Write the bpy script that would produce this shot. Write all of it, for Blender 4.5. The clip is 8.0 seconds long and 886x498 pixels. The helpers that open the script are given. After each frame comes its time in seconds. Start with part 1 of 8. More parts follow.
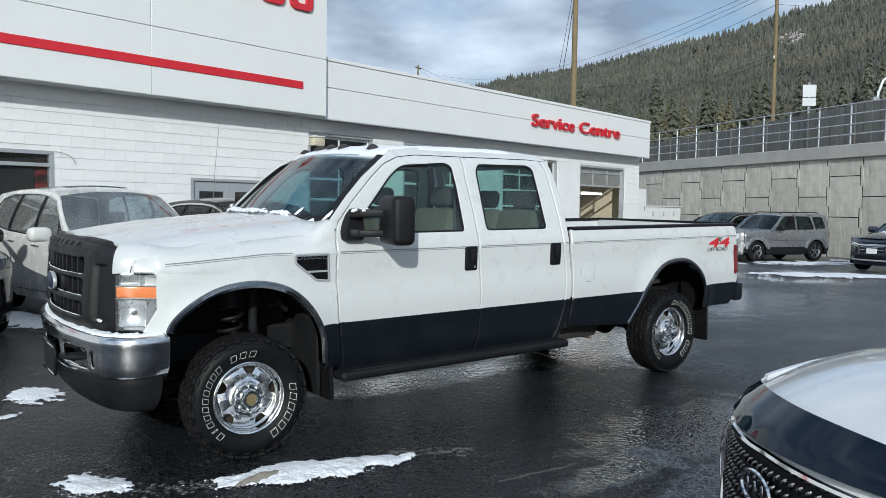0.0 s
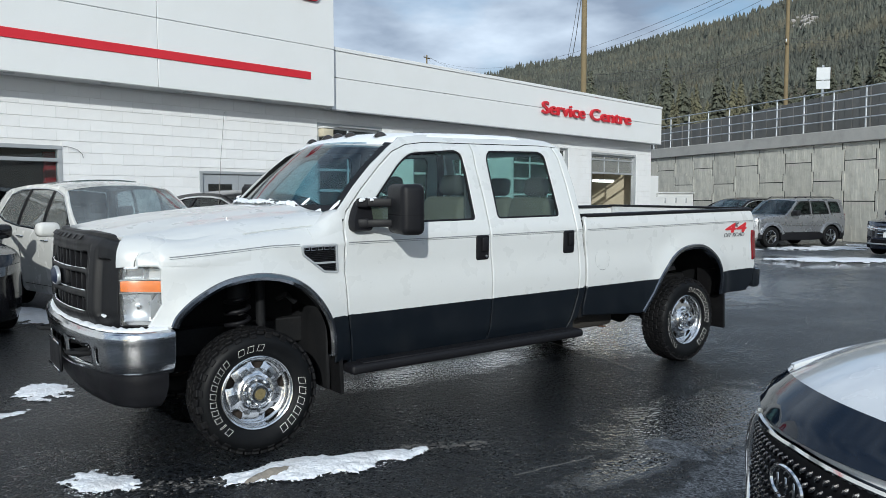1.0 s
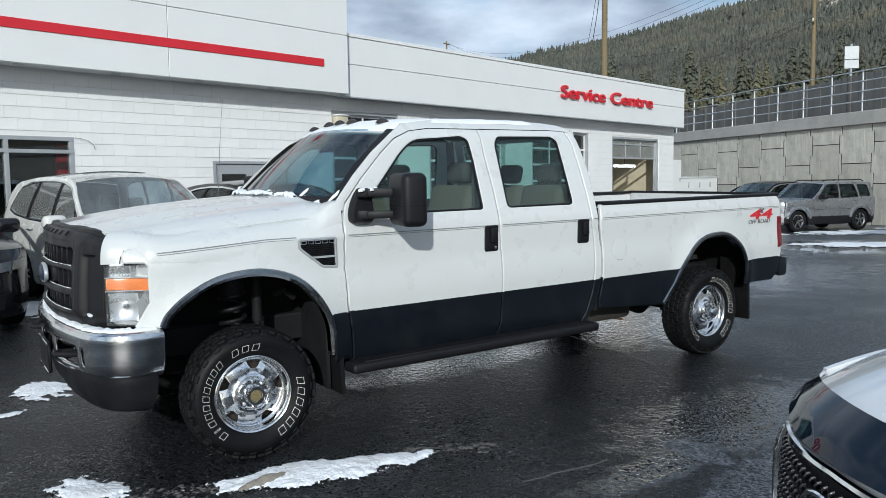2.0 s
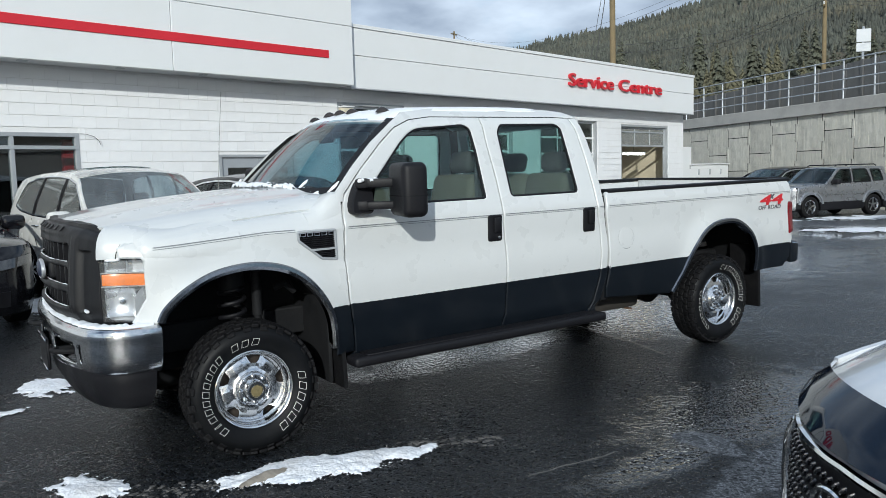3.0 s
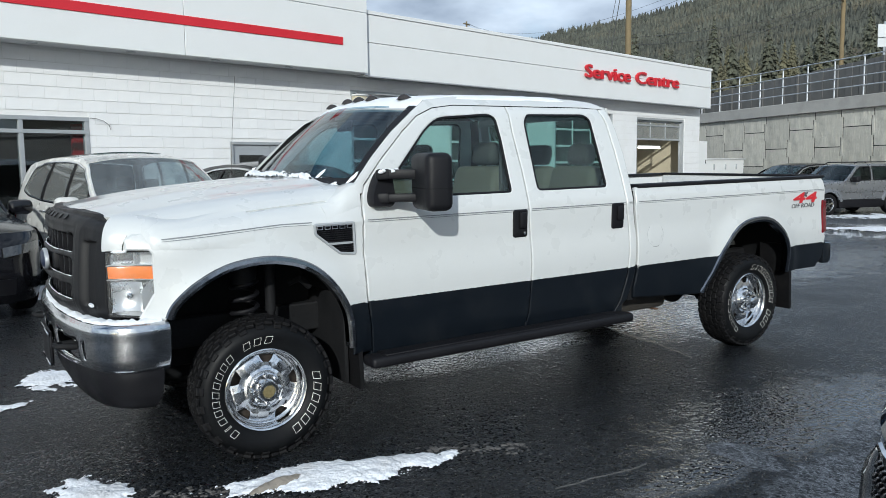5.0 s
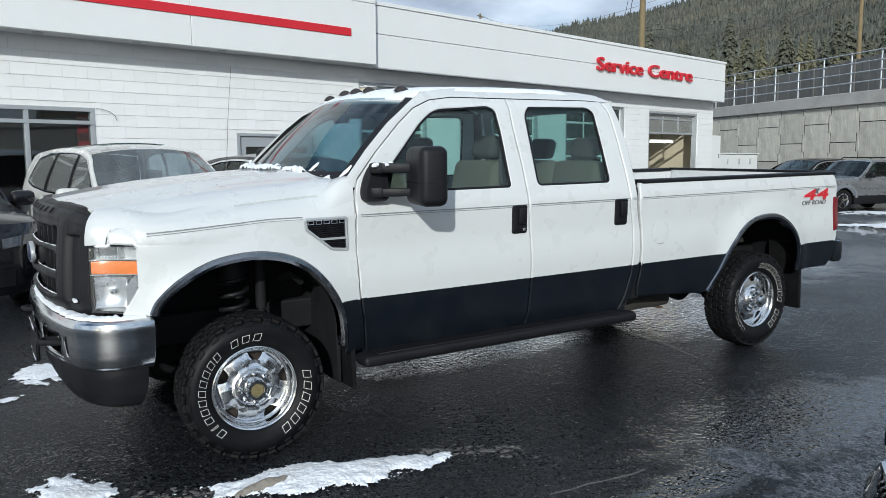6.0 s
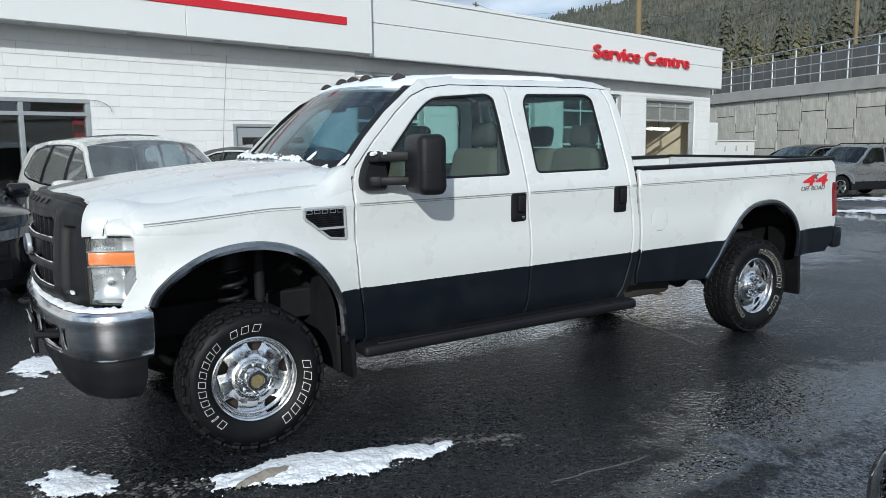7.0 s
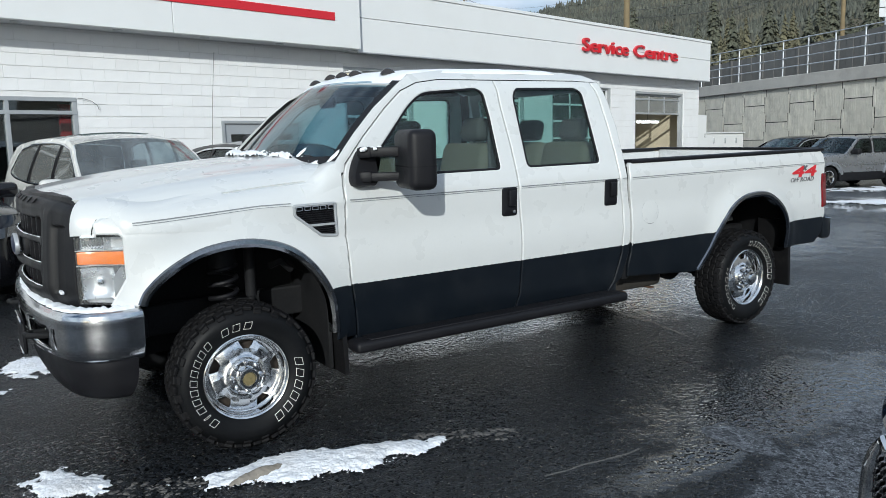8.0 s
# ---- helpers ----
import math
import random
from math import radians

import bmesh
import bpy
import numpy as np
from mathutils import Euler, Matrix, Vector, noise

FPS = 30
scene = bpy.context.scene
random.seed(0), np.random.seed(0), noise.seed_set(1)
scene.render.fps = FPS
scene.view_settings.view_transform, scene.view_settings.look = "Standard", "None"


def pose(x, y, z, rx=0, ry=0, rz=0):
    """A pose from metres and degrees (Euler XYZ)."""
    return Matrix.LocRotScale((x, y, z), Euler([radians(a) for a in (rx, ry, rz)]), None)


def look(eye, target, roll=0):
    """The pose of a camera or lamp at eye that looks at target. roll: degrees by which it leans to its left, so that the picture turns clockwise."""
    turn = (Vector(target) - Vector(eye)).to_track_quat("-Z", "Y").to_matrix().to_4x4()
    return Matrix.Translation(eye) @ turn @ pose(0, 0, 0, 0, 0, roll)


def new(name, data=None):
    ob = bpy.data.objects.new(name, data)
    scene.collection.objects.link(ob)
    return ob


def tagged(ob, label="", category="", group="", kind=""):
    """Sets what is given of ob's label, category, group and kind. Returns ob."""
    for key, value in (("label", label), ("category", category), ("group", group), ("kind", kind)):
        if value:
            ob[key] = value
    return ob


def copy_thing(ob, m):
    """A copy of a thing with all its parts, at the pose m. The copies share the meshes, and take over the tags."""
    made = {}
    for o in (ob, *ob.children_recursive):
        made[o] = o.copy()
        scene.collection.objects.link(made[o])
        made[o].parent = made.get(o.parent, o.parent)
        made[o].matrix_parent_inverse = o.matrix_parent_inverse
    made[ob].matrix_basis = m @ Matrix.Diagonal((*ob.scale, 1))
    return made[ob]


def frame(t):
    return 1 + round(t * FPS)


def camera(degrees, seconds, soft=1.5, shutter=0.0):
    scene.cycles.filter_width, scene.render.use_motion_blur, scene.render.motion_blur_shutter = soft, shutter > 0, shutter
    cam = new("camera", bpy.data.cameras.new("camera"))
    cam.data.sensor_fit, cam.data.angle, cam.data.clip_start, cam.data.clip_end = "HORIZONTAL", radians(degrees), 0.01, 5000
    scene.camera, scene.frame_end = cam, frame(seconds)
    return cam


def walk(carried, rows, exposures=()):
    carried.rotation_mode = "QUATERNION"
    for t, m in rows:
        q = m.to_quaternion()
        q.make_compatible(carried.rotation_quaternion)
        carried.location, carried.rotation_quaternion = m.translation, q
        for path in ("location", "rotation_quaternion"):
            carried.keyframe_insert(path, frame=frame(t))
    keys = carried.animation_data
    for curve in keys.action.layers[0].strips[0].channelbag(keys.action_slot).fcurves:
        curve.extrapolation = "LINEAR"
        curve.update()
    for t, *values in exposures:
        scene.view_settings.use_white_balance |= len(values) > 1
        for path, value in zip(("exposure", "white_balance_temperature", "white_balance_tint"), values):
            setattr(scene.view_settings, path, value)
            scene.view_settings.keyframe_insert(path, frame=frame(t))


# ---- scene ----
cam = camera(59.73, 8.0, soft=0.6)
PATH = [
    (0.0, -1.9923, -4.6576, 1.6601, 86.9156, -0.7154, -36.8843),
    (0.5, -1.9736, -4.6346, 1.6563, 86.6511, -0.2933, -36.6701),
    (1.0, -1.9123, -4.558, 1.6459, 86.1849, 0.1111, -36.104),
    (1.5, -1.7506, -4.4458, 1.6485, 85.6974, 0.4391, -35.2745),
    (2.0, -1.654, -4.3923, 1.6584, 85.2339, 0.7811, -34.5018),
    (3.5, -1.5451, -4.2658, 1.6408, 84.3999, 1.7574, -33.7114),
    (4.0, -1.5527, -4.1277, 1.6502, 84.2367, 1.541, -33.6707),
    (4.5, -1.5505, -4.0966, 1.6511, 84.0886, 1.1033, -33.5499),
    (6.0, -1.3373, -4.0242, 1.6608, 83.3799, 0.3388, -32.1404),
    (6.5, -1.3366, -4.0049, 1.648, 82.9719, 0.5392, -32.0565),
    (7.0, -1.3357, -4.001, 1.652, 82.6134, 0.7989, -32.3878),
    (7.5, -1.3315, -3.9922, 1.652, 82.3776, 1.0824, -32.8379),
    (8.0, -1.3321, -3.9914, 1.6516, 82.2366, 1.3571, -33.1409),
]
walk(cam, [(t, pose(x, y, z, rx, ry, rz)) for t, x, y, z, rx, ry, rz in PATH], [(0.0, 0.02, 5800, 3), (3.0, 0.05, 5800, 3), (8.0, 0.10, 5800, 3)])

# ---- light: low winter sun behind the camera, broken cloud ----
SUN_DIR = Vector((-0.28, -0.36, 0.18)).normalized()  # towards the sun
sun_el = math.asin(SUN_DIR.z)
sun_az = math.atan2(SUN_DIR.x, SUN_DIR.y)
sun = new("sun", bpy.data.lights.new("sun", "SUN"))
sun.data.energy, sun.data.angle, sun.data.color = 3.25, radians(0.8), (1.0, 0.92, 0.82)
sun.matrix_world = look((0, 0, 30), Vector((0, 0, 30)) - SUN_DIR)

world = bpy.data.worlds.new("sky")
scene.world = world
world.use_nodes = True
wt = world.node_tree
wt.nodes.clear()
w_out = wt.nodes.new("ShaderNodeOutputWorld")
w_bg = wt.nodes.new("ShaderNodeBackground")
w_sky = wt.nodes.new("ShaderNodeTexSky")
w_sky.sky_type, w_sky.sun_disc = "NISHITA", False
w_sky.sun_elevation, w_sky.sun_rotation = sun_el, sun_az
w_sky.air_density, w_sky.dust_density = 1.0, 1.2
w_co = wt.nodes.new("ShaderNodeTexCoord")
w_map = wt.nodes.new("ShaderNodeMapping")
w_map.inputs["Scale"].default_value = (1.0, 1.0, 2.6)
w_no = wt.nodes.new("ShaderNodeTexNoise")
w_no.inputs["Scale"].default_value, w_no.inputs["Detail"].default_value = 3.4, 7.0
w_no.inputs["Roughness"].default_value = 0.52
w_ra = wt.nodes.new("ShaderNodeValToRGB")
w_ra.color_ramp.elements[0].position, w_ra.color_ramp.elements[1].position = 0.31, 0.53
w_no2 = wt.nodes.new("ShaderNodeTexNoise")
w_no2.inputs["Scale"].default_value, w_no2.inputs["Detail"].default_value = 5.5, 5.0
w_cl = wt.nodes.new("ShaderNodeValToRGB")
w_cl.color_ramp.elements[0].position, w_cl.color_ramp.elements[0].color = 0.33, (2.9, 3.3, 4.15, 1)
w_cl.color_ramp.elements[1].position, w_cl.color_ramp.elements[1].color = 0.66, (7.6, 8.0, 8.8, 1)
w_mix = wt.nodes.new("ShaderNodeMix")
w_mix.data_type = "RGBA"
L = wt.links.new
L(w_co.outputs["Generated"], w_map.inputs["Vector"])
L(w_map.outputs["Vector"], w_no.inputs["Vector"])
L(w_map.outputs["Vector"], w_no2.inputs["Vector"])
L(w_no.outputs["Fac"], w_ra.inputs["Fac"])
L(w_no2.outputs["Fac"], w_cl.inputs["Fac"])
L(w_ra.outputs["Color"], w_mix.inputs["Factor"])
L(w_sky.outputs["Color"], w_mix.inputs["A"])
L(w_cl.outputs["Color"], w_mix.inputs["B"])
L(w_mix.outputs["Result"], w_bg.inputs["Color"])
w_bg.inputs["Strength"].default_value = 0.105
L(w_bg.outputs["Background"], w_out.inputs["Surface"])

# ---- materials ----
def mat(name, color, rough=0.5, metal=0.0, vary=0.08, scale=6.0, fine=60.0, bump=0.0, bump_scale=80.0, coat=0.0,
        rough_vary=0.08, spec=0.5, stain=None, stain_scale=1.3, stain_amt=0.0, per_object=0.0, island=0.0):
    """Principled surface with a broad and a fine variation of colour, gloss and relief, in metres."""
    m = bpy.data.materials.new(name)
    m.use_nodes = True
    nt = m.node_tree
    b = nt.nodes["Principled BSDF"]
    b.inputs["Roughness"].default_value, b.inputs["Metallic"].default_value = rough, metal
    b.inputs["Coat Weight"].default_value, b.inputs["Coat Roughness"].default_value = coat, 0.04
    b.inputs["Specular IOR Level"].default_value = spec
    link_ = nt.links.new
    co = nt.nodes.new("ShaderNodeTexCoord")
    n1 = nt.nodes.new("ShaderNodeTexNoise")
    n1.inputs["Scale"].default_value, n1.inputs["Detail"].default_value = scale, 5.0
    n2 = nt.nodes.new("ShaderNodeTexNoise")
    n2.inputs["Scale"].default_value, n2.inputs["Detail"].default_value = fine, 3.0
    for n in (n1, n2):
        link_(co.outputs["Object"], n.inputs["Vector"])
    add = nt.nodes.new("ShaderNodeMath")
    add.operation = "ADD"
    link_(n1.outputs["Fac"], add.inputs[0])
    link_(n2.outputs["Fac"], add.inputs[1])
    rng = nt.nodes.new("ShaderNodeMapRange")
    rng.inputs["From Min"].default_value, rng.inputs["From Max"].default_value = 0.6, 1.4
    rng.inputs["To Min"].default_value, rng.inputs["To Max"].default_value = 1 - vary, 1 + vary
    link_(add.outputs[0], rng.inputs["Value"])
    last = rng.outputs["Result"]
    if per_object:
        info = nt.nodes.new("ShaderNodeObjectInfo")
        r2 = nt.nodes.new("ShaderNodeMapRange")
        r2.inputs["To Min"].default_value, r2.inputs["To Max"].default_value = 1 - per_object, 1 + per_object
        link_(info.outputs["Random"], r2.inputs["Value"])
        mul = nt.nodes.new("ShaderNodeMath")
        mul.operation = "MULTIPLY"
        link_(last, mul.inputs[0])
        link_(r2.outputs["Result"], mul.inputs[1])
        last = mul.outputs[0]
    if island:
        gi = nt.nodes.new("ShaderNodeNewGeometry")
        r3 = nt.nodes.new("ShaderNodeMapRange")
        r3.inputs["To Min"].default_value, r3.inputs["To Max"].default_value = 1 - island, 1 + island
        link_(gi.outputs["Random Per Island"], r3.inputs["Value"])
        mul3 = nt.nodes.new("ShaderNodeMath")
        mul3.operation = "MULTIPLY"
        link_(last, mul3.inputs[0])
        link_(r3.outputs["Result"], mul3.inputs[1])
        last = mul3.outputs[0]
    vec = nt.nodes.new("ShaderNodeVectorMath")
    vec.operation = "SCALE"
    vec.inputs[0].default_value = color[:3]
    link_(last, vec.inputs["Scale"])
    colour = vec.outputs["Vector"]
    if stain is not None:
        n3 = nt.nodes.new("ShaderNodeTexNoise")
        n3.inputs["Scale"].default_value, n3.inputs["Detail"].default_value = stain_scale, 8.0
        n3.inputs["Roughness"].default_value = 0.65
        link_(co.outputs["Object"], n3.inputs["Vector"])
        ramp = nt.nodes.new("ShaderNodeMapRange")
        ramp.inputs["From Min"].default_value, ramp.inputs["From Max"].default_value = 0.48, 0.72
        ramp.inputs["To Max"].default_value = stain_amt
        link_(n3.outputs["Fac"], ramp.inputs["Value"])
        mx = nt.nodes.new("ShaderNodeMix")
        mx.data_type = "RGBA"
        mx.inputs["B"].default_value = (*stain[:3], 1)
        link_(ramp.outputs["Result"], mx.inputs["Factor"])
        link_(colour, mx.inputs["A"])
        colour = mx.outputs["Result"]
    link_(colour, b.inputs["Base Color"])
    rr = nt.nodes.new("ShaderNodeMapRange")
    rr.inputs["From Min"].default_value, rr.inputs["From Max"].default_value = 0.3, 0.7
    rr.inputs["To Min"].default_value, rr.inputs["To Max"].default_value = max(0.0, rough - rough_vary), min(1.0, rough + rough_vary)
    link_(n1.outputs["Fac"], rr.inputs["Value"])
    link_(rr.outputs["Result"], b.inputs["Roughness"])
    if bump:
        n4 = nt.nodes.new("ShaderNodeTexNoise")
        n4.inputs["Scale"].default_value, n4.inputs["Detail"].default_value = bump_scale, 4.0
        link_(co.outputs["Object"], n4.inputs["Vector"])
        bp = nt.nodes.new("ShaderNodeBump")
        bp.inputs["Strength"].default_value, bp.inputs["Distance"].default_value = bump, 0.01
        link_(n4.outputs["Fac"], bp.inputs["Height"])
        link_(bp.outputs["Normal"], b.inputs["Normal"])
    return m


def glass(name, tint, gloss=0.02, ior=1.5, veil=0.0):
    """A thin pane: see-through, tinted, with the sheen of real glass at each angle."""
    m = bpy.data.materials.new(name)
    m.use_nodes = True
    nt = m.node_tree
    nt.nodes.clear()
    out = nt.nodes.new("ShaderNodeOutputMaterial")
    tr = nt.nodes.new("ShaderNodeBsdfTransparent")
    tr.inputs["Color"].default_value = (*tint, 1)
    gl = nt.nodes.new("ShaderNodeBsdfGlossy")
    gl.inputs["Roughness"].default_value = gloss
    lw = nt.nodes.new("ShaderNodeLayerWeight")
    lw.inputs["Blend"].default_value = 0.5
    pw = nt.nodes.new("ShaderNodeMath")
    pw.operation = "POWER"
    pw.inputs[1].default_value = 5.0
    nt.links.new(lw.outputs["Facing"], pw.inputs[0])
    fr = nt.nodes.new("ShaderNodeMapRange")
    f0 = ((ior - 1) / (ior + 1)) ** 2
    fr.inputs["To Min"].default_value, fr.inputs["To Max"].default_value = f0, 1.0
    nt.links.new(pw.outputs[0], fr.inputs["Value"])
    mx = nt.nodes.new("ShaderNodeMixShader")
    nt.links.new(fr.outputs[0], mx.inputs[0])
    nt.links.new(tr.outputs[0], mx.inputs[1])
    nt.links.new(gl.outputs[0], mx.inputs[2])
    last = mx
    # diffuse veil that pales a pane; some panes use it for bright reflections
    if veil:
        df = nt.nodes.new("ShaderNodeBsdfDiffuse")
        df.inputs["Color"].default_value = (0.62, 0.62, 0.60, 1)
        last = nt.nodes.new("ShaderNodeMixShader")
        last.inputs[0].default_value = veil
        nt.links.new(mx.outputs[0], last.inputs[1])
        nt.links.new(df.outputs[0], last.inputs[2])
    nt.links.new(last.outputs[0], out.inputs["Surface"])
    return m


def emit(name, color, strength):
    m = bpy.data.materials.new(name)
    m.use_nodes = True
    b = m.node_tree.nodes["Principled BSDF"]
    b.inputs["Base Color"].default_value = (*color, 1)
    b.inputs["Emission Color"].default_value = (*color, 1)
    b.inputs["Emission Strength"].default_value = strength
    return m


def wet_asphalt():
    """Dark asphalt: fine stone relief, damp all over, with standing film in patches and drier grey patches."""
    m = bpy.data.materials.new("wet_asphalt")
    m.use_nodes = True
    nt = m.node_tree
    b = nt.nodes["Principled BSDF"]
    ln = nt.links.new
    co = nt.nodes.new("ShaderNodeTexCoord")

    def noise_(scale, detail=4.0, rough=0.5):
        n = nt.nodes.new("ShaderNodeTexNoise")
        n.inputs["Scale"].default_value, n.inputs["Detail"].default_value = scale, detail
        n.inputs["Roughness"].default_value = rough
        ln(co.outputs["Object"], n.inputs["Vector"])
        return n.outputs["Fac"]

    def range_(v, a, c, lo, hi):
        r = nt.nodes.new("ShaderNodeMapRange")
        r.inputs["From Min"].default_value, r.inputs["From Max"].default_value = a, c
        r.inputs["To Min"].default_value, r.inputs["To Max"].default_value = lo, hi
        ln(v, r.inputs["Value"])
        return r.outputs["Result"]

    def math_(op, a, c):
        n = nt.nodes.new("ShaderNodeMath")
        n.operation = op
        for i, v in enumerate((a, c)):
            if isinstance(v, (int, float)):
                n.inputs[i].default_value = v
            else:
                ln(v, n.inputs[i])
        return n.outputs[0]

    def spots(rows, soft):
        best = None
        for px_, py_, sx_, sy_ in rows:
            mp = nt.nodes.new("ShaderNodeMapping")
            mp.vector_type = "TEXTURE"
            mp.inputs["Location"].default_value = (px_, py_, 0)
            mp.inputs["Scale"].default_value = (sx_, sy_, 1.0)
            ln(co.outputs["Object"], mp.inputs["Vector"])
            le = nt.nodes.new("ShaderNodeVectorMath")
            le.operation = "LENGTH"
            ln(mp.outputs["Vector"], le.inputs[0])
            d = range_(math_("ADD", le.outputs["Value"], ragged), 1.0 - soft, 1.0 + soft, 1.0, 0.0)
            best = d if best is None else math_("MAXIMUM", best, d)
        return best

    broad = noise_(1.1, 5.0, 0.6)
    ragged = range_(noise_(5.0, 8.0, 0.65), 0.0, 1.0, -1.0, 1.0)
    # silty crusts that dry first, and hollows where water stands
    dry = spots(((2.55, -2.02, 0.85, 0.30), (3.15, -1.66, 0.42, 0.10), (1.82, -1.98, 0.32, 0.12), (2.22, -1.50, 0.13, 0.24), (-2.4, 2.6, 0.5, 0.4), (7.5, 2.4, 1.0, 0.3)), 0.10)
    pool = spots(((4.7, 1.55, 1.15, 0.95), (2.35, 1.18, 1.15, 0.26), (3.15, -1.25, 1.15, 0.52), (1.80, -1.50, 0.60, 0.15), (9.0, 3.0, 3.0, 1.2), (15.0, 5.0, 4.0, 1.5)), 0.30)
    # the water's level against the stones' height, both from 0 to 1
    level = math_("ADD", math_("ADD", range_(pool, 0.0, 1.0, 0.22, 0.76), range_(broad, 0.25, 0.75, -0.13, 0.13)), math_("MULTIPLY", dry, -0.5))
    level = math_("ADD", level, math_("MULTIPLY", spots(((1.50, -1.60, 0.20, 0.045), (1.72, -1.62, 0.12, 0.05), (2.75, -1.30, 0.30, 0.08), (3.3, -1.0, 0.22, 0.10)), 0.25), 0.35))
    # pale stones in the binder
    chip = nt.nodes.new("ShaderNodeTexVoronoi")
    chip.inputs["Scale"].default_value = 62.0
    ln(co.outputs["Object"], chip.inputs["Vector"])
    sep = nt.nodes.new("ShaderNodeSeparateColor")
    ln(chip.outputs["Color"], sep.inputs["Color"])
    stone = math_("ADD", range_(chip.outputs["Distance"], 0.0, 0.62, 0.55, 0.0), range_(noise_(44.0, 3.0, 0.6), 0.28, 0.72, 0.0, 0.5))
    film_ = range_(math_("SUBTRACT", level, stone), -0.04, 0.06, 0.0, 1.0)
    base = nt.nodes.new("ShaderNodeMix")
    base.data_type = "RGBA"
    base.inputs["A"].default_value, base.inputs["B"].default_value = (0.0128, 0.0142, 0.0165, 1), (0.0055, 0.0068, 0.0088, 1)
    ln(film_, base.inputs["Factor"])
    # older, greyer asphalt away from the bays; its pale blue stands in for reflected sky
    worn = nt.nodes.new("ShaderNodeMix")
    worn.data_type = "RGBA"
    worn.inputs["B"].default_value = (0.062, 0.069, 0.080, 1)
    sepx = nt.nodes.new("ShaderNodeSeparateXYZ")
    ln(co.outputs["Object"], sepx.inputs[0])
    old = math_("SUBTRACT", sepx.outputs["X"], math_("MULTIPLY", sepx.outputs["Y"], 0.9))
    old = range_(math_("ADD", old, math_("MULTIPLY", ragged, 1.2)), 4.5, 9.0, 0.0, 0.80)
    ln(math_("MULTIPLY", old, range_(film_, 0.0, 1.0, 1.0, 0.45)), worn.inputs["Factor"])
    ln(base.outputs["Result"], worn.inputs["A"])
    crust = nt.nodes.new("ShaderNodeMix")
    crust.data_type = "RGBA"
    crust.inputs["B"].default_value = (0.175, 0.175, 0.176, 1)
    ln(math_("MULTIPLY", dry, range_(noise_(16.0, 5.0, 0.7), 0.3, 0.7, 0.5, 1.0)), crust.inputs["Factor"])
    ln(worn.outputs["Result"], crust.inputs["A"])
    grit = nt.nodes.new("ShaderNodeVectorMath")
    grit.operation = "SCALE"
    ln(crust.outputs["Result"], grit.inputs[0])
    gr = math_("MULTIPLY", range_(noise_(150.0, 2.0, 0.6), 0.36, 0.64, 0.3, 1.8), range_(broad, 0.3, 0.7, 0.65, 1.35))
    gr = math_("MULTIPLY", gr, range_(sep.outputs["Green"], 0.0, 1.0, 0.25, 1.9))
    ln(gr, grit.inputs["Scale"])
    pale = math_("MULTIPLY", range_(sep.outputs["Red"], 0.945, 0.955, 0.0, 1.0), range_(chip.outputs["Distance"], 0.18, 0.28, 1.0, 0.0))
    speck = nt.nodes.new("ShaderNodeMix")
    speck.data_type = "RGBA"
    speck.inputs["B"].default_value = (0.42, 0.37, 0.30, 1)
    ln(pale, speck.inputs["Factor"])
    ln(grit.outputs["Vector"], speck.inputs["A"])
    ln(speck.outputs["Result"], b.inputs["Base Color"])
    ln(math_("ADD", range_(film_, 0.0, 1.0, 0.30, 0.03), math_("MULTIPLY", dry, 0.4)), b.inputs["Roughness"])
    ln(range_(pool, 0.0, 1.0, 0.30, 0.65), b.inputs["Specular IOR Level"])
    b.inputs["Coat Roughness"].default_value = 0.02
    ln(math_("MULTIPLY", film_, range_(pool, 0.0, 1.0, 0.36, 1.0)), b.inputs["Coat Weight"])
    swell = range_(noise_(16.0, 1.0, 0.5), 0.25, 0.75, 0.0, 0.55)
    grain = range_(noise_(230.0, 1.0, 0.5), 0.25, 0.75, 0.0, 0.10)
    ripple = math_("MULTIPLY", range_(noise_(27.0, 1.0, 0.5), 0.25, 0.75, 0.0, 1.0), range_(pool, 0.0, 1.0, 0.50, 1.0))
    h = math_("ADD", math_("MAXIMUM", math_("ADD", stone, grain), level), math_("ADD", swell, ripple))
    bp = nt.nodes.new("ShaderNodeBump")
    bp.inputs["Distance"].default_value = 0.0064
    bp.inputs["Strength"].default_value = 1.0
    ln(h, bp.inputs["Height"])
    ln(bp.outputs["Normal"], b.inputs["Normal"])
    ln(bp.outputs["Normal"], b.inputs["Coat Normal"])
    return m


M_WHITE = mat("white_car_paint", (0.61, 0.625, 0.625), 0.30, vary=0.015, coat=0.8, rough_vary=0.05, stain=(0.66, 0.66, 0.64), stain_amt=0.02, stain_scale=1.2)
M_CLAD = mat("dark_two_tone_paint", (0.0045, 0.0068, 0.0105), 0.36, vary=0.12, coat=0.15, spec=0.35, stain=(0.06, 0.058, 0.055), stain_amt=0.08, stain_scale=3.0)
M_CHROME = mat("chrome", (0.78, 0.79, 0.80), 0.07, 1.0, vary=0.06, rough_vary=0.05, scale=14.0)
M_RIMCHROME = mat("hazy_wheel_chrome", (0.80, 0.805, 0.81), 0.15, 1.0, vary=0.08, rough_vary=0.07, scale=14.0)
M_BUMPER = mat("weathered_chrome", (0.70, 0.71, 0.73), 0.14, 1.0, vary=0.12, rough_vary=0.08, scale=9.0, stain=(0.22, 0.22, 0.23), stain_amt=0.40, stain_scale=7.0)
M_PLASTIC = mat("black_grained_plastic", (0.008, 0.008, 0.010), 0.50, vary=0.12, spec=0.25, bump=0.12, bump_scale=420.0)
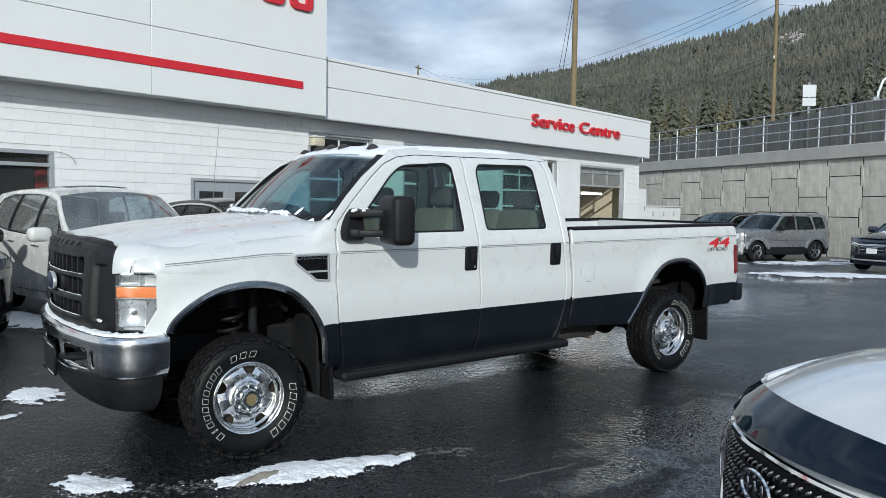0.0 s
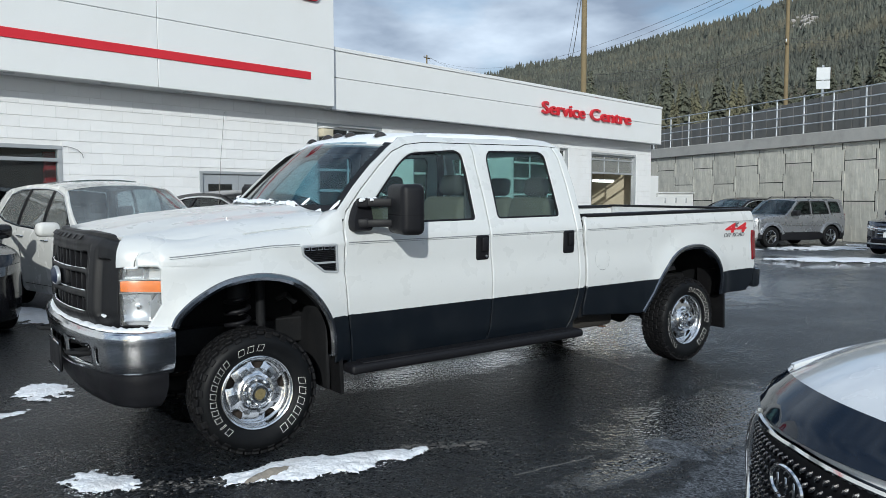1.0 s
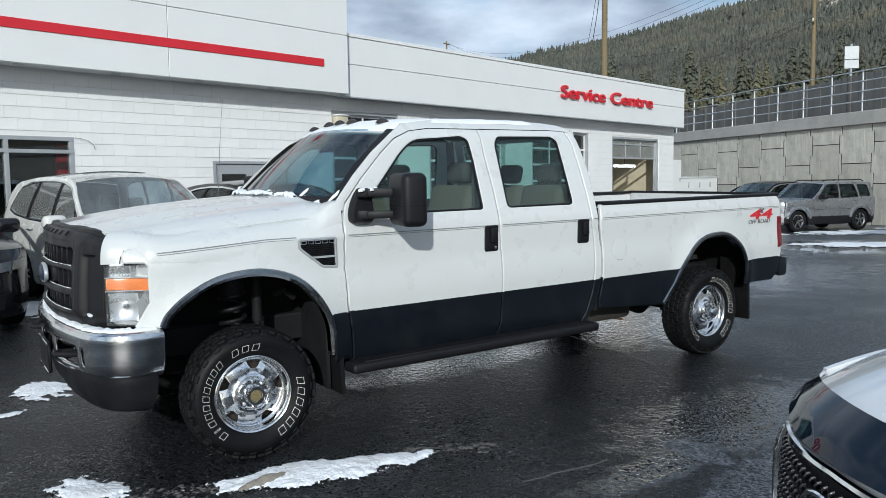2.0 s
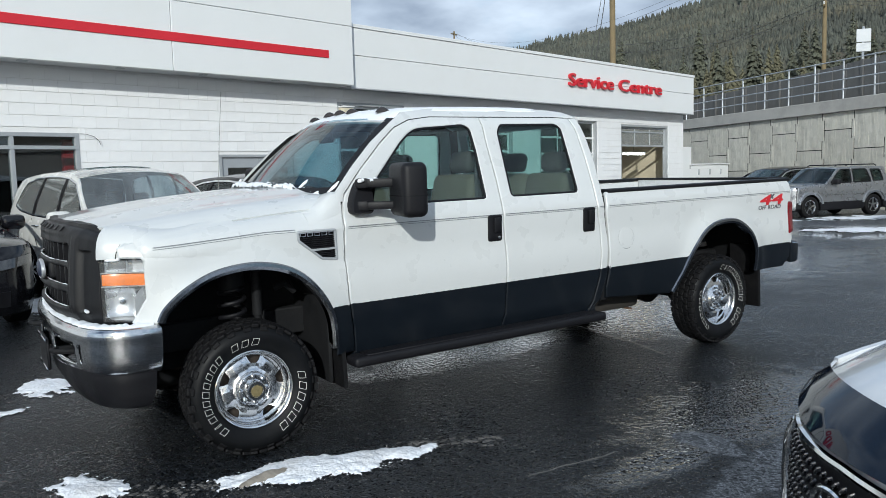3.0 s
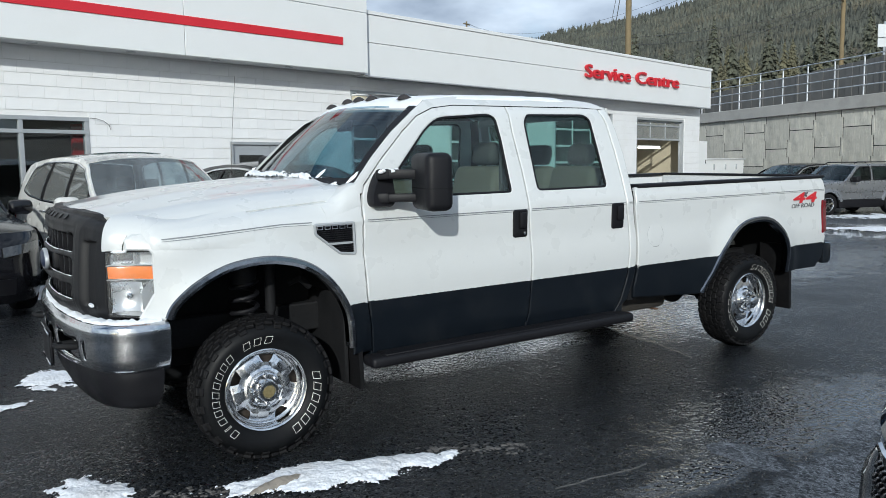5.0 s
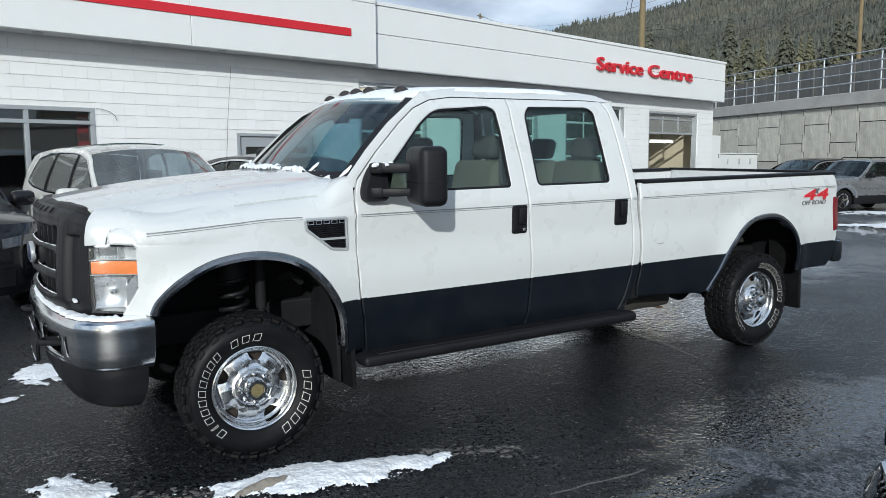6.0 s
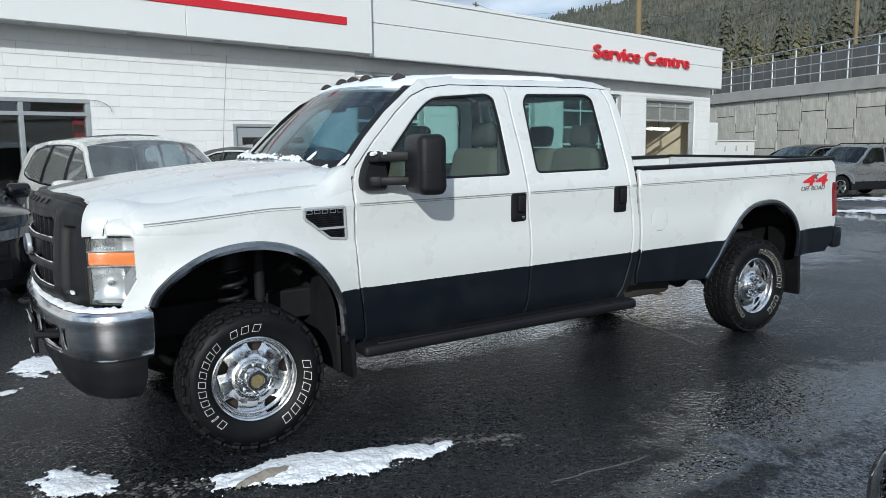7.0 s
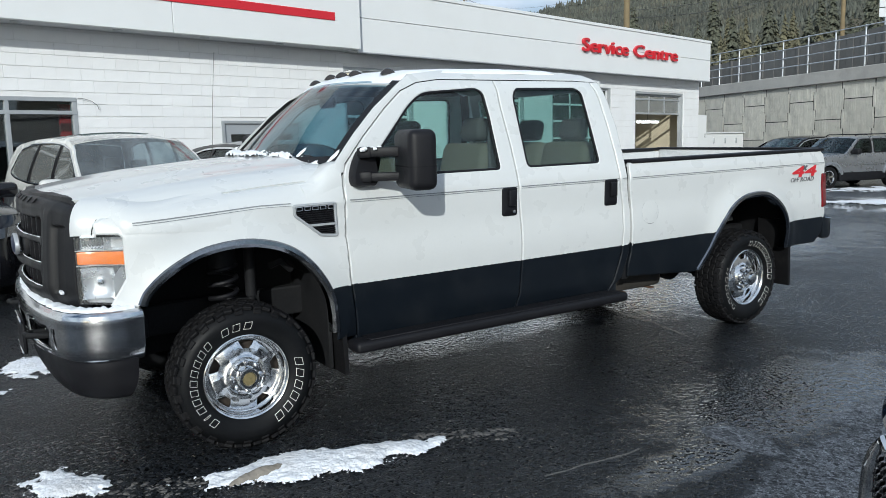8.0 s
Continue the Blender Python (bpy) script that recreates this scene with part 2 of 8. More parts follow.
M_VINYL = mat("black_vinyl_cover", (0.010, 0.010, 0.011), 0.5, spec=0.35, vary=0.15, bump=0.10, bump_scale=300.0)
M_SIDEWALL = mat("black_tyre_sidewall", (0.0055, 0.006, 0.007), 0.5, spec=0.16, vary=0.2, stain=(0.03, 0.029, 0.027), stain_amt=0.08, stain_scale=9.0)
M_RUBBER = mat("tyre_rubber", (0.008, 0.008, 0.009), 0.6, spec=0.14, vary=0.2, stain=(0.05, 0.047, 0.043), stain_amt=0.14, stain_scale=9.0, bump=0.15, bump_scale=180.0)
M_LETTER = mat("white_tyre_lettering", (0.74, 0.72, 0.67), 0.6, vary=0.2, scale=30)
M_DARK = mat("dark_underbody", (0.013, 0.0135, 0.015), 0.7, vary=0.3, spec=0.15, stain=(0.02, 0.018, 0.017), stain_amt=0.25, stain_scale=6.0)
M_RUST = mat("rusty_steel", (0.09, 0.05, 0.03), 0.75, vary=0.35, bump=0.2)
M_SMOKED = mat("smoked_amber_lens", (0.028, 0.022, 0.018), 0.2, coat=0.6)
M_GLASS = glass("tinted_window_glass", (0.78, 0.89, 0.87), veil=0.004)
M_GLASS_REAR = glass("privacy_glass", (0.71, 0.83, 0.81), veil=0.004)
M_WSHIELD = glass("windshield_glass", (0.48, 0.62, 0.69), veil=0.003)
M_LENS = glass("clear_lamp_lens", (0.93, 0.94, 0.95), veil=0.035)
M_TRIM = mat("dull_bright_trim", (0.24, 0.25, 0.27), 0.10, 1.0, vary=0.25, rough_vary=0.08, scale=7.0)
M_REFLECT = mat("lamp_reflector", (0.80, 0.81, 0.82), 0.30, 0.75, vary=0.06)
M_AMBER = mat("amber_lens", (0.90, 0.23, 0.02), 0.18, coat=0.8, vary=0.1, scale=40)
M_REDLENS = mat("red_lens", (0.15, 0.006, 0.010), 0.18, coat=0.8)
# headrest grey is darkened to hold the shade under the roof
M_HEADREST = mat("painted_shade_grey_cloth", (0.055, 0.053, 0.051), 0.85, vary=0.1, bump=0.2, bump_scale=200)
M_SEAT = mat("tan_seat_cloth", (0.125, 0.114, 0.092), 0.85, vary=0.1, bump=0.2, bump_scale=200)
M_INT = mat("grey_cabin_plastic", (0.04, 0.04, 0.043), 0.6, vary=0.15)
M_SNOW = mat("snow", (0.82, 0.84, 0.88), 0.75, vary=0.14, scale=14.0, bump=1.0, bump_scale=42.0, stain=(0.42, 0.38, 0.33), stain_amt=0.45, stain_scale=2.6, fine=90)
M_SLUSH = mat("grey_slush", (0.11, 0.105, 0.10), 0.35, vary=0.35, bump=0.7, bump_scale=50.0)
M_SNOWCLEAN = mat("fresh_snow", (0.80, 0.82, 0.85), 0.7, vary=0.04, bump=0.4, bump_scale=70.0)
M_REDDECAL = mat("red_decal", (0.55, 0.02, 0.03), 0.35, vary=0.08)
M_GREYDECAL = mat("grey_decal", (0.10, 0.10, 0.11), 0.4, vary=0.1)
M_STRIPE = mat("grey_pinstripe", (0.20, 0.21, 0.22), 0.4, vary=0.1)
M_LOGO = mat("dark_blue_badge", (0.012, 0.02, 0.05), 0.45)
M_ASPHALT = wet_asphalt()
M_PANEL = mat("white_metal_cladding", (0.76, 0.77, 0.77), 0.42, vary=0.012, scale=1.2, stain=(0.66, 0.65, 0.62), stain_amt=0.18, stain_scale=0.8)
M_BLOCK = mat("white_painted_block", (0.82, 0.825, 0.83), 0.62, vary=0.03, bump=0.35, bump_scale=120.0, per_object=0.025, stain=(0.60, 0.58, 0.54), stain_amt=0.16, stain_scale=1.6)
M_JOINT = mat("painted_mortar", (0.76, 0.76, 0.755), 0.75, vary=0.06, bump=0.3)
M_SIGNRED = mat("red_sign_enamel", (0.58, 0.022, 0.035), 0.35, vary=0.06, scale=2.0)
M_SOFFIT = mat("soffit_panel", (0.62, 0.63, 0.64), 0.55, vary=0.04)
M_FRAME = mat("grey_aluminium_frame", (0.42, 0.44, 0.46), 0.4, 0.3, vary=0.08)
M_DOORGREY = mat("grey_door_paint", (0.34, 0.36, 0.385), 0.5, vary=0.06)
M_SHOPGLASS = glass("shop_window_glass", (0.55, 0.60, 0.61), ior=2.0)
# pale veil stands in for light reflected by the last bay's panes
M_VEILED = glass("veiled_bay_glass", (0.62, 0.66, 0.66), ior=1.6, veil=0.22)
M_BEIGE = mat("beige_workshop_wall", (0.47, 0.42, 0.31), 0.8, vary=0.08, scale=1.5)
# dark grey puts the showroom's dimness into the wall colour
M_DARKROOM = mat("showroom_dimness_grey", (0.13, 0.135, 0.15), 0.7, vary=0.3, scale=1.0)
M_CONCRETE = mat("cast_concrete", (0.40, 0.39, 0.365), 0.85, vary=0.10, scale=1.5, bump=0.35, bump_scale=60, stain=(0.19, 0.185, 0.175), stain_amt=0.45, stain_scale=0.9)
M_RIBBED = mat("textured_concrete_panel", (0.545, 0.53, 0.47), 0.9, vary=0.14, scale=2.0, bump=0.5, bump_scale=40, per_object=0.10, stain=(0.17, 0.17, 0.155), stain_amt=0.4, stain_scale=1.4)
M_GALV = mat("galvanised_steel", (0.52, 0.54, 0.56), 0.42, 0.7, vary=0.1)
M_BARRIER = mat("grey_barrier_board", (0.115, 0.115, 0.112), 0.8, vary=0.2, scale=2.0, per_object=0.08)
M_TIMBER = mat("weathered_pole_timber", (0.20, 0.155, 0.085), 0.85, vary=0.22, scale=3.0, bump=0.3, bump_scale=50)
M_WIRE = mat("overhead_wire", (0.05, 0.05, 0.05), 0.6)
# far needles are paled so their colour carries the aerial haze
M_NEEDLE = mat("hazed_conifer_needles", (0.084, 0.090, 0.074), 0.9, vary=0.45, scale=0.012, fine=0.05, island=0.32, stain=(0.15, 0.12, 0.07), stain_scale=0.025, stain_amt=0.55)
# two needle tones: the lighter has sunlight put into its colour
M_NEEDLE_NEAR = mat("sun_toned_conifer_needles", (0.135, 0.128, 0.078), 0.9, vary=0.35, scale=0.3, fine=3.0, island=0.25, per_object=0.2)
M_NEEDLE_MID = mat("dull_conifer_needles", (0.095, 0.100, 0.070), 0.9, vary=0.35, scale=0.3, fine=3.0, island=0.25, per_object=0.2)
M_BARK = mat("conifer_bark", (0.10, 0.075, 0.055), 0.9, vary=0.3)
M_HILL = mat("dry_hillside_grass", (0.10, 0.085, 0.055), 0.95, vary=0.35, scale=0.02, fine=0.3)
M_ROCK = mat("pale_rock_face", (0.33, 0.31, 0.29), 0.95, vary=0.3, scale=0.05, fine=0.5)

# ---- mesh helpers ----
from mathutils.geometry import delaunay_2d_cdt


class Geo:
    """Vertices and faces of one mesh, with a material slot for each face."""

    def __init__(self):
        self.v, self.f, self.s = [], [], []

    def add(self, vf, slot=0, m=None):
        n = len(self.v)
        self.v += [tuple(m @ Vector(p)) for p in vf[0]] if m is not None else [tuple(p) for p in vf[0]]
        flip = m is not None and m.determinant() < 0
        self.f += [[n + i for i in (reversed(f) if flip else f)] for f in vf[1]]
        self.s += [slot] * len(vf[1])
        return self


def geo(*vfs):
    g = Geo()
    for vf in vfs:
        g.add(vf)
    return g


def mesh_of(name, g, mats, smooth=True, angle=38):
    me = bpy.data.meshes.new(name)
    me.from_pydata(g.v, [], g.f)
    for m in mats if isinstance(mats, (list, tuple)) else [mats]:
        me.materials.append(m)
    me.polygons.foreach_set("material_index", g.s)
    if smooth:
        me.polygons.foreach_set("use_smooth", [True] * len(me.polygons))
        me.set_sharp_from_angle(angle=radians(angle))
    me.update()
    return me


def part(name, g, mats, parent=None, label="", smooth=True, angle=38):
    """Links a Geo, or a single (vertices, faces), as one mesh object under a thing or a part."""
    g = g if isinstance(g, Geo) else geo(g)
    ob = new(name, mesh_of(name, g, mats, smooth, angle))
    ob.parent = parent
    return tagged(ob, label) if label else ob


def thing(name, label, category, m=None, group="", kind=""):
    ob = new(name)
    ob.empty_display_size = 0.1
    if m is not None:
        ob.matrix_world = m
    return tagged(ob, label, category, group, kind)


def box(c, s, b=0.0, seg=1):
    bm = bmesh.new()
    bmesh.ops.create_cube(bm, size=1.0)
    for v in bm.verts:
        v.co = Vector((c[0] + v.co.x * s[0], c[1] + v.co.y * s[1], c[2] + v.co.z * s[2]))
    if b:
        bmesh.ops.bevel(bm, geom=list(bm.edges), offset=b, segments=seg, affect="EDGES", profile=0.5)
    out = ([v.co.copy() for v in bm.verts], [[v.index for v in f.verts] for f in bm.faces])
    bm.verts.index_update()
    out = ([v.co.copy() for v in bm.verts], [[v.index for v in f.verts] for f in bm.faces])
    bm.free()
    return out


def span(a, b, bev=0.0, seg=1):
    """A box from corner to corner."""
    return box([(p + q) / 2 for p, q in zip(a, b)], [abs(q - p) for p, q in zip(a, b)], bev, seg)


def tube(pts, r, n=8, caps=True):
    pts = [Vector(p) for p in pts]
    rs = r if isinstance(r, (list, tuple)) else [r] * len(pts)
    v, f = [], []
    side = None
    for i, p in enumerate(pts):
        d = (pts[min(i + 1, len(pts) - 1)] - pts[max(i - 1, 0)]).normalized()
        if side is None:
            side = d.cross(Vector((0, 0, 1) if abs(d.z) < 0.9 else (1, 0, 0))).normalized()
        side = (side - d * side.dot(d)).normalized()
        up = side.cross(d)
        v += [p + (side * math.cos(2 * math.pi * k / n) + up * math.sin(2 * math.pi * k / n)) * rs[i] for k in range(n)]
    for i in range(len(pts) - 1):
        for k in range(n):
            a, b = i * n + k, i * n + (k + 1) % n
            f.append([a, b, b + n, a + n])
    if caps:
        f.append(list(range(n)))
        f.append([len(v) - 1 - k for k in range(n)])
    return v, f


def lathe(prof, n=48, axis="y", c=(0, 0, 0), close=False):
    """Turns a profile of (radius, place along the axis)."""
    v, f = [], []
    for r, h in prof:
        for k in range(n):
            a = 2 * math.pi * k / n
            p = {"y": (r * math.cos(a), h, r * math.sin(a)), "z": (r * math.cos(a), r * math.sin(a), h), "x": (h, r * math.cos(a), r * math.sin(a))}[axis]
            v.append((c[0] + p[0], c[1] + p[1], c[2] + p[2]))
    m = len(prof)
    for i in range(m if close else m - 1):
        for k in range(n):
            a, b = i * n + k, i * n + (k + 1) % n
            a2, b2 = ((i + 1) % m) * n + k, ((i + 1) % m) * n + (k + 1) % n
            f.append([a, b, b2, a2])
    return v, f


def sheet(fn, nu, nv, thick=0.0):
    """A patch fn(u, v) for u and v from 0 to 1, given a thickness along its normal."""
    p = [[Vector(fn(i / nu, j / nv)) for j in range(nv + 1)] for i in range(nu + 1)]
    v = [q for row in p for q in row]
    idx = lambda i, j: i * (nv + 1) + j
    f = [[idx(i, j), idx(i + 1, j), idx(i + 1, j + 1), idx(i, j + 1)] for i in range(nu) for j in range(nv)]
    if thick:
        n0 = len(v)
        for i in range(nu + 1):
            for j in range(nv + 1):
                a = p[min(i + 1, nu)][j] - p[max(i - 1, 0)][j]
                b = p[i][min(j + 1, nv)] - p[i][max(j - 1, 0)]
                v.append(p[i][j] - a.cross(b).normalized() * thick)
        f += [[n0 + q for q in reversed(t)] for t in f[:]]
        rim = [idx(i, 0) for i in range(nu + 1)] + [idx(nu, j) for j in range(1, nv + 1)] + [idx(i, nv) for i in range(nu - 1, -1, -1)] + [idx(0, j) for j in range(nv - 1, 0, -1)]
        for a, b in zip(rim, rim[1:] + rim[:1]):
            f.append([b, a, a + n0, b + n0])
    return v, f


def prism(poly, lo, hi, axis="y"):
    """A polygon pushed from lo to hi along an axis; its two coordinates are the other two, in order."""
    put = {"x": lambda a, b, h: (h, a, b), "y": lambda a, b, h: (a, h, b), "z": lambda a, b, h: (a, b, h)}[axis]
    n = len(poly)
    v = [put(a, b, lo) for a, b in poly] + [put(a, b, hi) for a, b in poly]
    area = sum(poly[i][0] * poly[(i + 1) % n][1] - poly[(i + 1) % n][0] * poly[i][1] for i in range(n))
    turn = (area > 0) == (axis != "y")
    f = [list(range(n - 1, -1, -1)), list(range(n, 2 * n))] + [[i, (i + 1) % n, (i + 1) % n + n, i + n] for i in range(n)]
    return v, (f if turn else [list(reversed(t)) for t in f])


def rounded(poly, r, seg=4):
    """Rounds the corners of a polygon; r: one radius, or one for each corner."""
    out = []
    n = len(poly)
    for i in range(n):
        p, a, b = Vector(poly[i]), Vector(poly[i - 1]), Vector(poly[(i + 1) % n])
        rr = r[i] if isinstance(r, (list, tuple)) else r
        da, db = (a - p), (b - p)
        k = min(rr, da.length * 0.48, db.length * 0.48)
        if k <= 1e-6:
            out.append(tuple(p))
            continue
        p0, p1 = p + da.normalized() * k, p + db.normalized() * k
        for s in range(seg + 1):
            t = s / seg
            out.append(tuple(p0 * (1 - t) ** 2 + p * 2 * t * (1 - t) + p1 * t * t))
    return out


def dense(poly, step):
    out = []
    for a, b in zip(poly, poly[1:] + poly[:1]):
        k = max(1, math.ceil(math.dist(a, b) / step))
        out += [(a[0] + (b[0] - a[0]) * i / k, a[1] + (b[1] - a[1]) * i / k) for i in range(k)]
    return out


def inside(p, poly):
    x, y = p
    hit = False
    for (x0, y0), (x1, y1) in zip(poly, poly[1:] + poly[:1]):
        if (y0 > y) != (y1 > y) and x < (x1 - x0) * (y - y0) / (y1 - y0) + x0:
            hit = not hit
    return hit


def ring_in(poly, d):
    """The polygon moved by d to its inner side."""
    n = len(poly)
    area = sum(poly[i][0] * poly[(i + 1) % n][1] - poly[(i + 1) % n][0] * poly[i][1] for i in range(n))
    sgn = 1 if area > 0 else -1
    out = []
    for i in range(n):
        t = Vector(poly[(i + 1) % n]) - Vector(poly[i - 1])
        t = t.normalized() if t.length > 1e-9 else Vector((1, 0))
        out.append((poly[i][0] - t.y * d * sgn, poly[i][1] + t.x * d * sgn))
    return out


def skin(outline, holes, fn, thick=0.012, step=0.05, roll=0.006, split=None, edge=0.03):
    """A curved panel over a plane outline with openings: fn(a, b) gives the point, fn(a, b, depth) a point that much below it. Its edges
    roll in a little. split(a, b): the material slot of a face."""
    rims = [dense(outline, edge)] + [dense(h, edge) for h in holes]
    inner = [ring_in(rims[0], 0.008)] + [ring_in(h, -0.008) for h in rims[1:]]
    pts, edges, low = [], [], set()
    for r in rims:
        n0 = len(pts)
        pts += r
        low |= {(round(a, 4), round(b, 4)) for a, b in r}
        edges += [(n0 + i, n0 + (i + 1) % len(r)) for i in range(len(r))]
    for r in inner:
        n0 = len(pts)
        pts += r
    xs, zs = [p[0] for p in rims[0]], [p[1] for p in rims[0]]
    grow = [ring_in(rims[0], 0.02)] + [ring_in(h, -0.02) for h in rims[1:]]
    na, nb = int((max(xs) - min(xs)) / step) + 1, int((max(zs) - min(zs)) / step) + 1
    for i in range(na + 1):
        for j in range(nb + 1):
            p = (min(xs) + i * step + 0.0013, min(zs) + j * step + 0.0017)
            if inside(p, grow[0]) and not any(inside(p, h) for h in grow[1:]):
                pts.append(p)
    if split:
        for zc in split[1]:
            i = min(xs)
            while i < max(xs):
                if inside((i, zc), grow[0]) and not any(inside((i, zc), h) for h in grow[1:]):
                    pts += [(i, zc + 0.001), (i, zc - 0.001)]
                i += 0.02
    v2, _, tri, *_ = delaunay_2d_cdt([Vector(p) for p in pts], edges, [], 0, 1e-5)
    keep = []
    for t in tri:
        c = (sum(v2[i].x for i in t) / 3, sum(v2[i].y for i in t) / 3)
        if inside(c, rims[0]) and not any(inside(c, h) for h in rims[1:]):
            keep.append((list(t), c))
    g = Geo()
    g.v = [tuple(fn(p.x, p.y, roll if (round(p.x, 4), round(p.y, 4)) in low else 0.0)) for p in v2]
    n0 = len(g.v)
    g.v += [tuple(fn(p.x, p.y, thick)) for p in v2]
    count = {}
    for t, c in keep:
        slot = split[0](*c) if split else 0
        g.f += [t, [i + n0 for i in reversed(t)]]
        g.s += [slot, slot]
        for a, b in zip(t, t[1:] + t[:1]):
            count[(a, b)] = slot
    for (a, b), slot in count.items():
        if (b, a) not in count:
            g.f.append([b, a, a + n0, b + n0])
            g.s.append(slot)
    return g


def mirrored(g, yc):
    m = Geo()
    m.v = [(x, 2 * yc - y, z) for x, y, z in g.v]
    m.f = [list(reversed(t)) for t in g.f]
    m.s = list(g.s)
    return m


def lerp(x, xs, ys):
    return float(np.interp(x, xs, ys))


def smooth01(t):
    t = min(1.0, max(0.0, t))
    return t * t * (3 - 2 * t)


def letters(body, size, depth):
    """The built-in font's letters as one (vertices, faces), in the x-z plane, facing -y."""
    cu = bpy.data.curves.new("letters", "FONT")
    cu.body, cu.size, cu.extrude, cu.resolution_u = body, size, depth / 2, 4
    ob = bpy.data.objects.new("letters", cu)
    scene.collection.objects.link(ob)
    bpy.context.view_layer.update()
    me = ob.evaluated_get(bpy.context.evaluated_depsgraph_get()).to_mesh()
    out = ([(p.co.x, -p.co.z, p.co.y) for p in me.vertices], [list(f.vertices) for f in me.polygons])
    ob.to_mesh_clear()
    bpy.data.objects.remove(ob)
    bpy.data.curves.remove(cu)
    return out


def letter_width(vf):
    xs = [p[0] for p in vf[0]]
    return min(xs), max(xs)

# ---- ground ----
GX, GY = 0.0123, 0.0105


def ground_z(x, y):
    r = math.hypot(x - 2.0, y - 1.0)
    near = 1 - smooth01((r - 9.0) / 13.0)
    return (GX * x + GY * y) * near - 0.03 * (1 - near)


def axis_steps(lo, hi):
    inner = [lo + (hi - lo) * i / 80 for i in range(81)]
    return [-900, -450, -200, -100, -60] + inner + [60, 100, 200, 450, 900]


gx_, gy_ = axis_steps(-24, 34), axis_steps(-26, 30)
gg = Geo()
gg.v = [(x, y, ground_z(x, y)) for x in gx_ for y in gy_]
gg.f = [[i * len(gy_) + j, (i + 1) * len(gy_) + j, (i + 1) * len(gy_) + j + 1, i * len(gy_) + j + 1] for i in range(len(gx_) - 1) for j in range(len(gy_) - 1)]
gg.s = [0] * len(gg.f)
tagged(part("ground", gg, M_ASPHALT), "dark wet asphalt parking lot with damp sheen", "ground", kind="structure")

# ---- dealership building; a: along its front, o: away from the lot ----
PHI = 11.6
B = pose(0, 0, 0, 0, 0, PHI)
WALL, SERV, TOWER = 10.41, 9.96, 9.81


def built(name, g, mats, label, category="building", kind="structure", **k):
    ob = part(name, g, mats, None, "", **k)
    ob.matrix_world = B
    return tagged(ob, label, category, kind=kind)


OPEN = [(8.75, 10.85, 3.42), (11.95, 15.1, 3.40), (16.35, 19.45, 3.34), (20.88, 24.14, 3.24)]
DOOR = (5.66, 7.55, 2.21)
SHOP = (-1.6, 2.94, 2.59)
HOLES = [(a, b, -0.2, c) for a, b, c in OPEN] + [(DOOR[0], DOOR[1], -0.2, DOOR[2]), (SHOP[0], SHOP[1], 0.55, SHOP[2])]
A0, A1, ZT = -14.0, 25.3, 3.80

# front wall core behind the blocks, cut through at each opening
cuts = sorted({A0, A1, *[h[0] for h in HOLES], *[h[1] for h in HOLES]})
wall = Geo()
for a, b in zip(cuts, cuts[1:]):
    hole = next((h for h in HOLES if h[0] <= (a + b) / 2 <= h[1]), None)
    if hole is None:
        wall.add(span((a, WALL + 0.012, -0.3), (b, WALL + 0.20, ZT)))
    else:
        wall.add(span((a, WALL + 0.012, hole[3]), (b, WALL + 0.20, ZT)))
        if hole[2] > -0.2:
            wall.add(span((a, WALL + 0.012, -0.3), (b, WALL + 0.20, hole[2])))
wall_front = built("wall_front", wall, M_JOINT, "white painted concrete block front wall of the dealership", "wall", smooth=False)

# rest of the shell
built("wall_back", geo(span((A0, 20.0, -0.3), (A1, 20.2, 5.0))), M_BLOCK, "plain white block rear wall", "wall", smooth=False)
built("wall_west", geo(span((A0 - 0.2, WALL, -0.3), (A0, 20.2, 5.0))), M_BLOCK, "plain white block side wall", "wall", smooth=False)
built("wall_east", geo(span((A1 - 0.2, WALL + 0.2, -0.3), (A1, 20.0, 5.0))), M_BLOCK, "white block end wall of the service wing", "wall", smooth=False)
built("wall_inner", geo(span((8.1, WALL + 0.2, -0.3), (8.25, 20.0, 3.8))), M_BEIGE, "beige partition wall inside the workshop", "wall", smooth=False)
built("wall_inner_back", geo(span((8.25, 16.5, -0.3), (A1 - 0.2, 16.65, 3.8))), M_BEIGE, "beige rear wall of the workshop bays", "wall", smooth=False)
built("wall_lining", geo(span((A1 - 0.26, WALL + 0.21, -0.3), (A1 - 0.203, 16.5, 3.8))), M_BEIGE, "beige lining of the end wall inside the workshop", "wall", smooth=False)
built("wall_showroom", geo(span((A0, 14.5, -0.3), (8.1, 14.65, 3.8))), M_DARKROOM, "rear wall of the showroom, its dimness put into dark grey", "wall", smooth=False)
built("floor_inside", geo(span((A0, WALL + 0.2, -0.3), (A1 - 0.2, 20.0, 0.16))), M_CONCRETE, "smooth grey concrete workshop floor", "floor", smooth=False)
built("ceiling", geo(span((A0, WALL + 0.2, 3.80), (A1 - 0.2, 20.0, 3.9))), M_SOFFIT, "pale grey ceiling over the workshop and showroom", "ceiling", smooth=False)
built("roof", geo(span((A0, SERV + 0.12, 4.85), (A1 - 0.1, 20.2, 4.95))), M_CONCRETE, "flat grey roof behind the parapet", "roof", smooth=False)

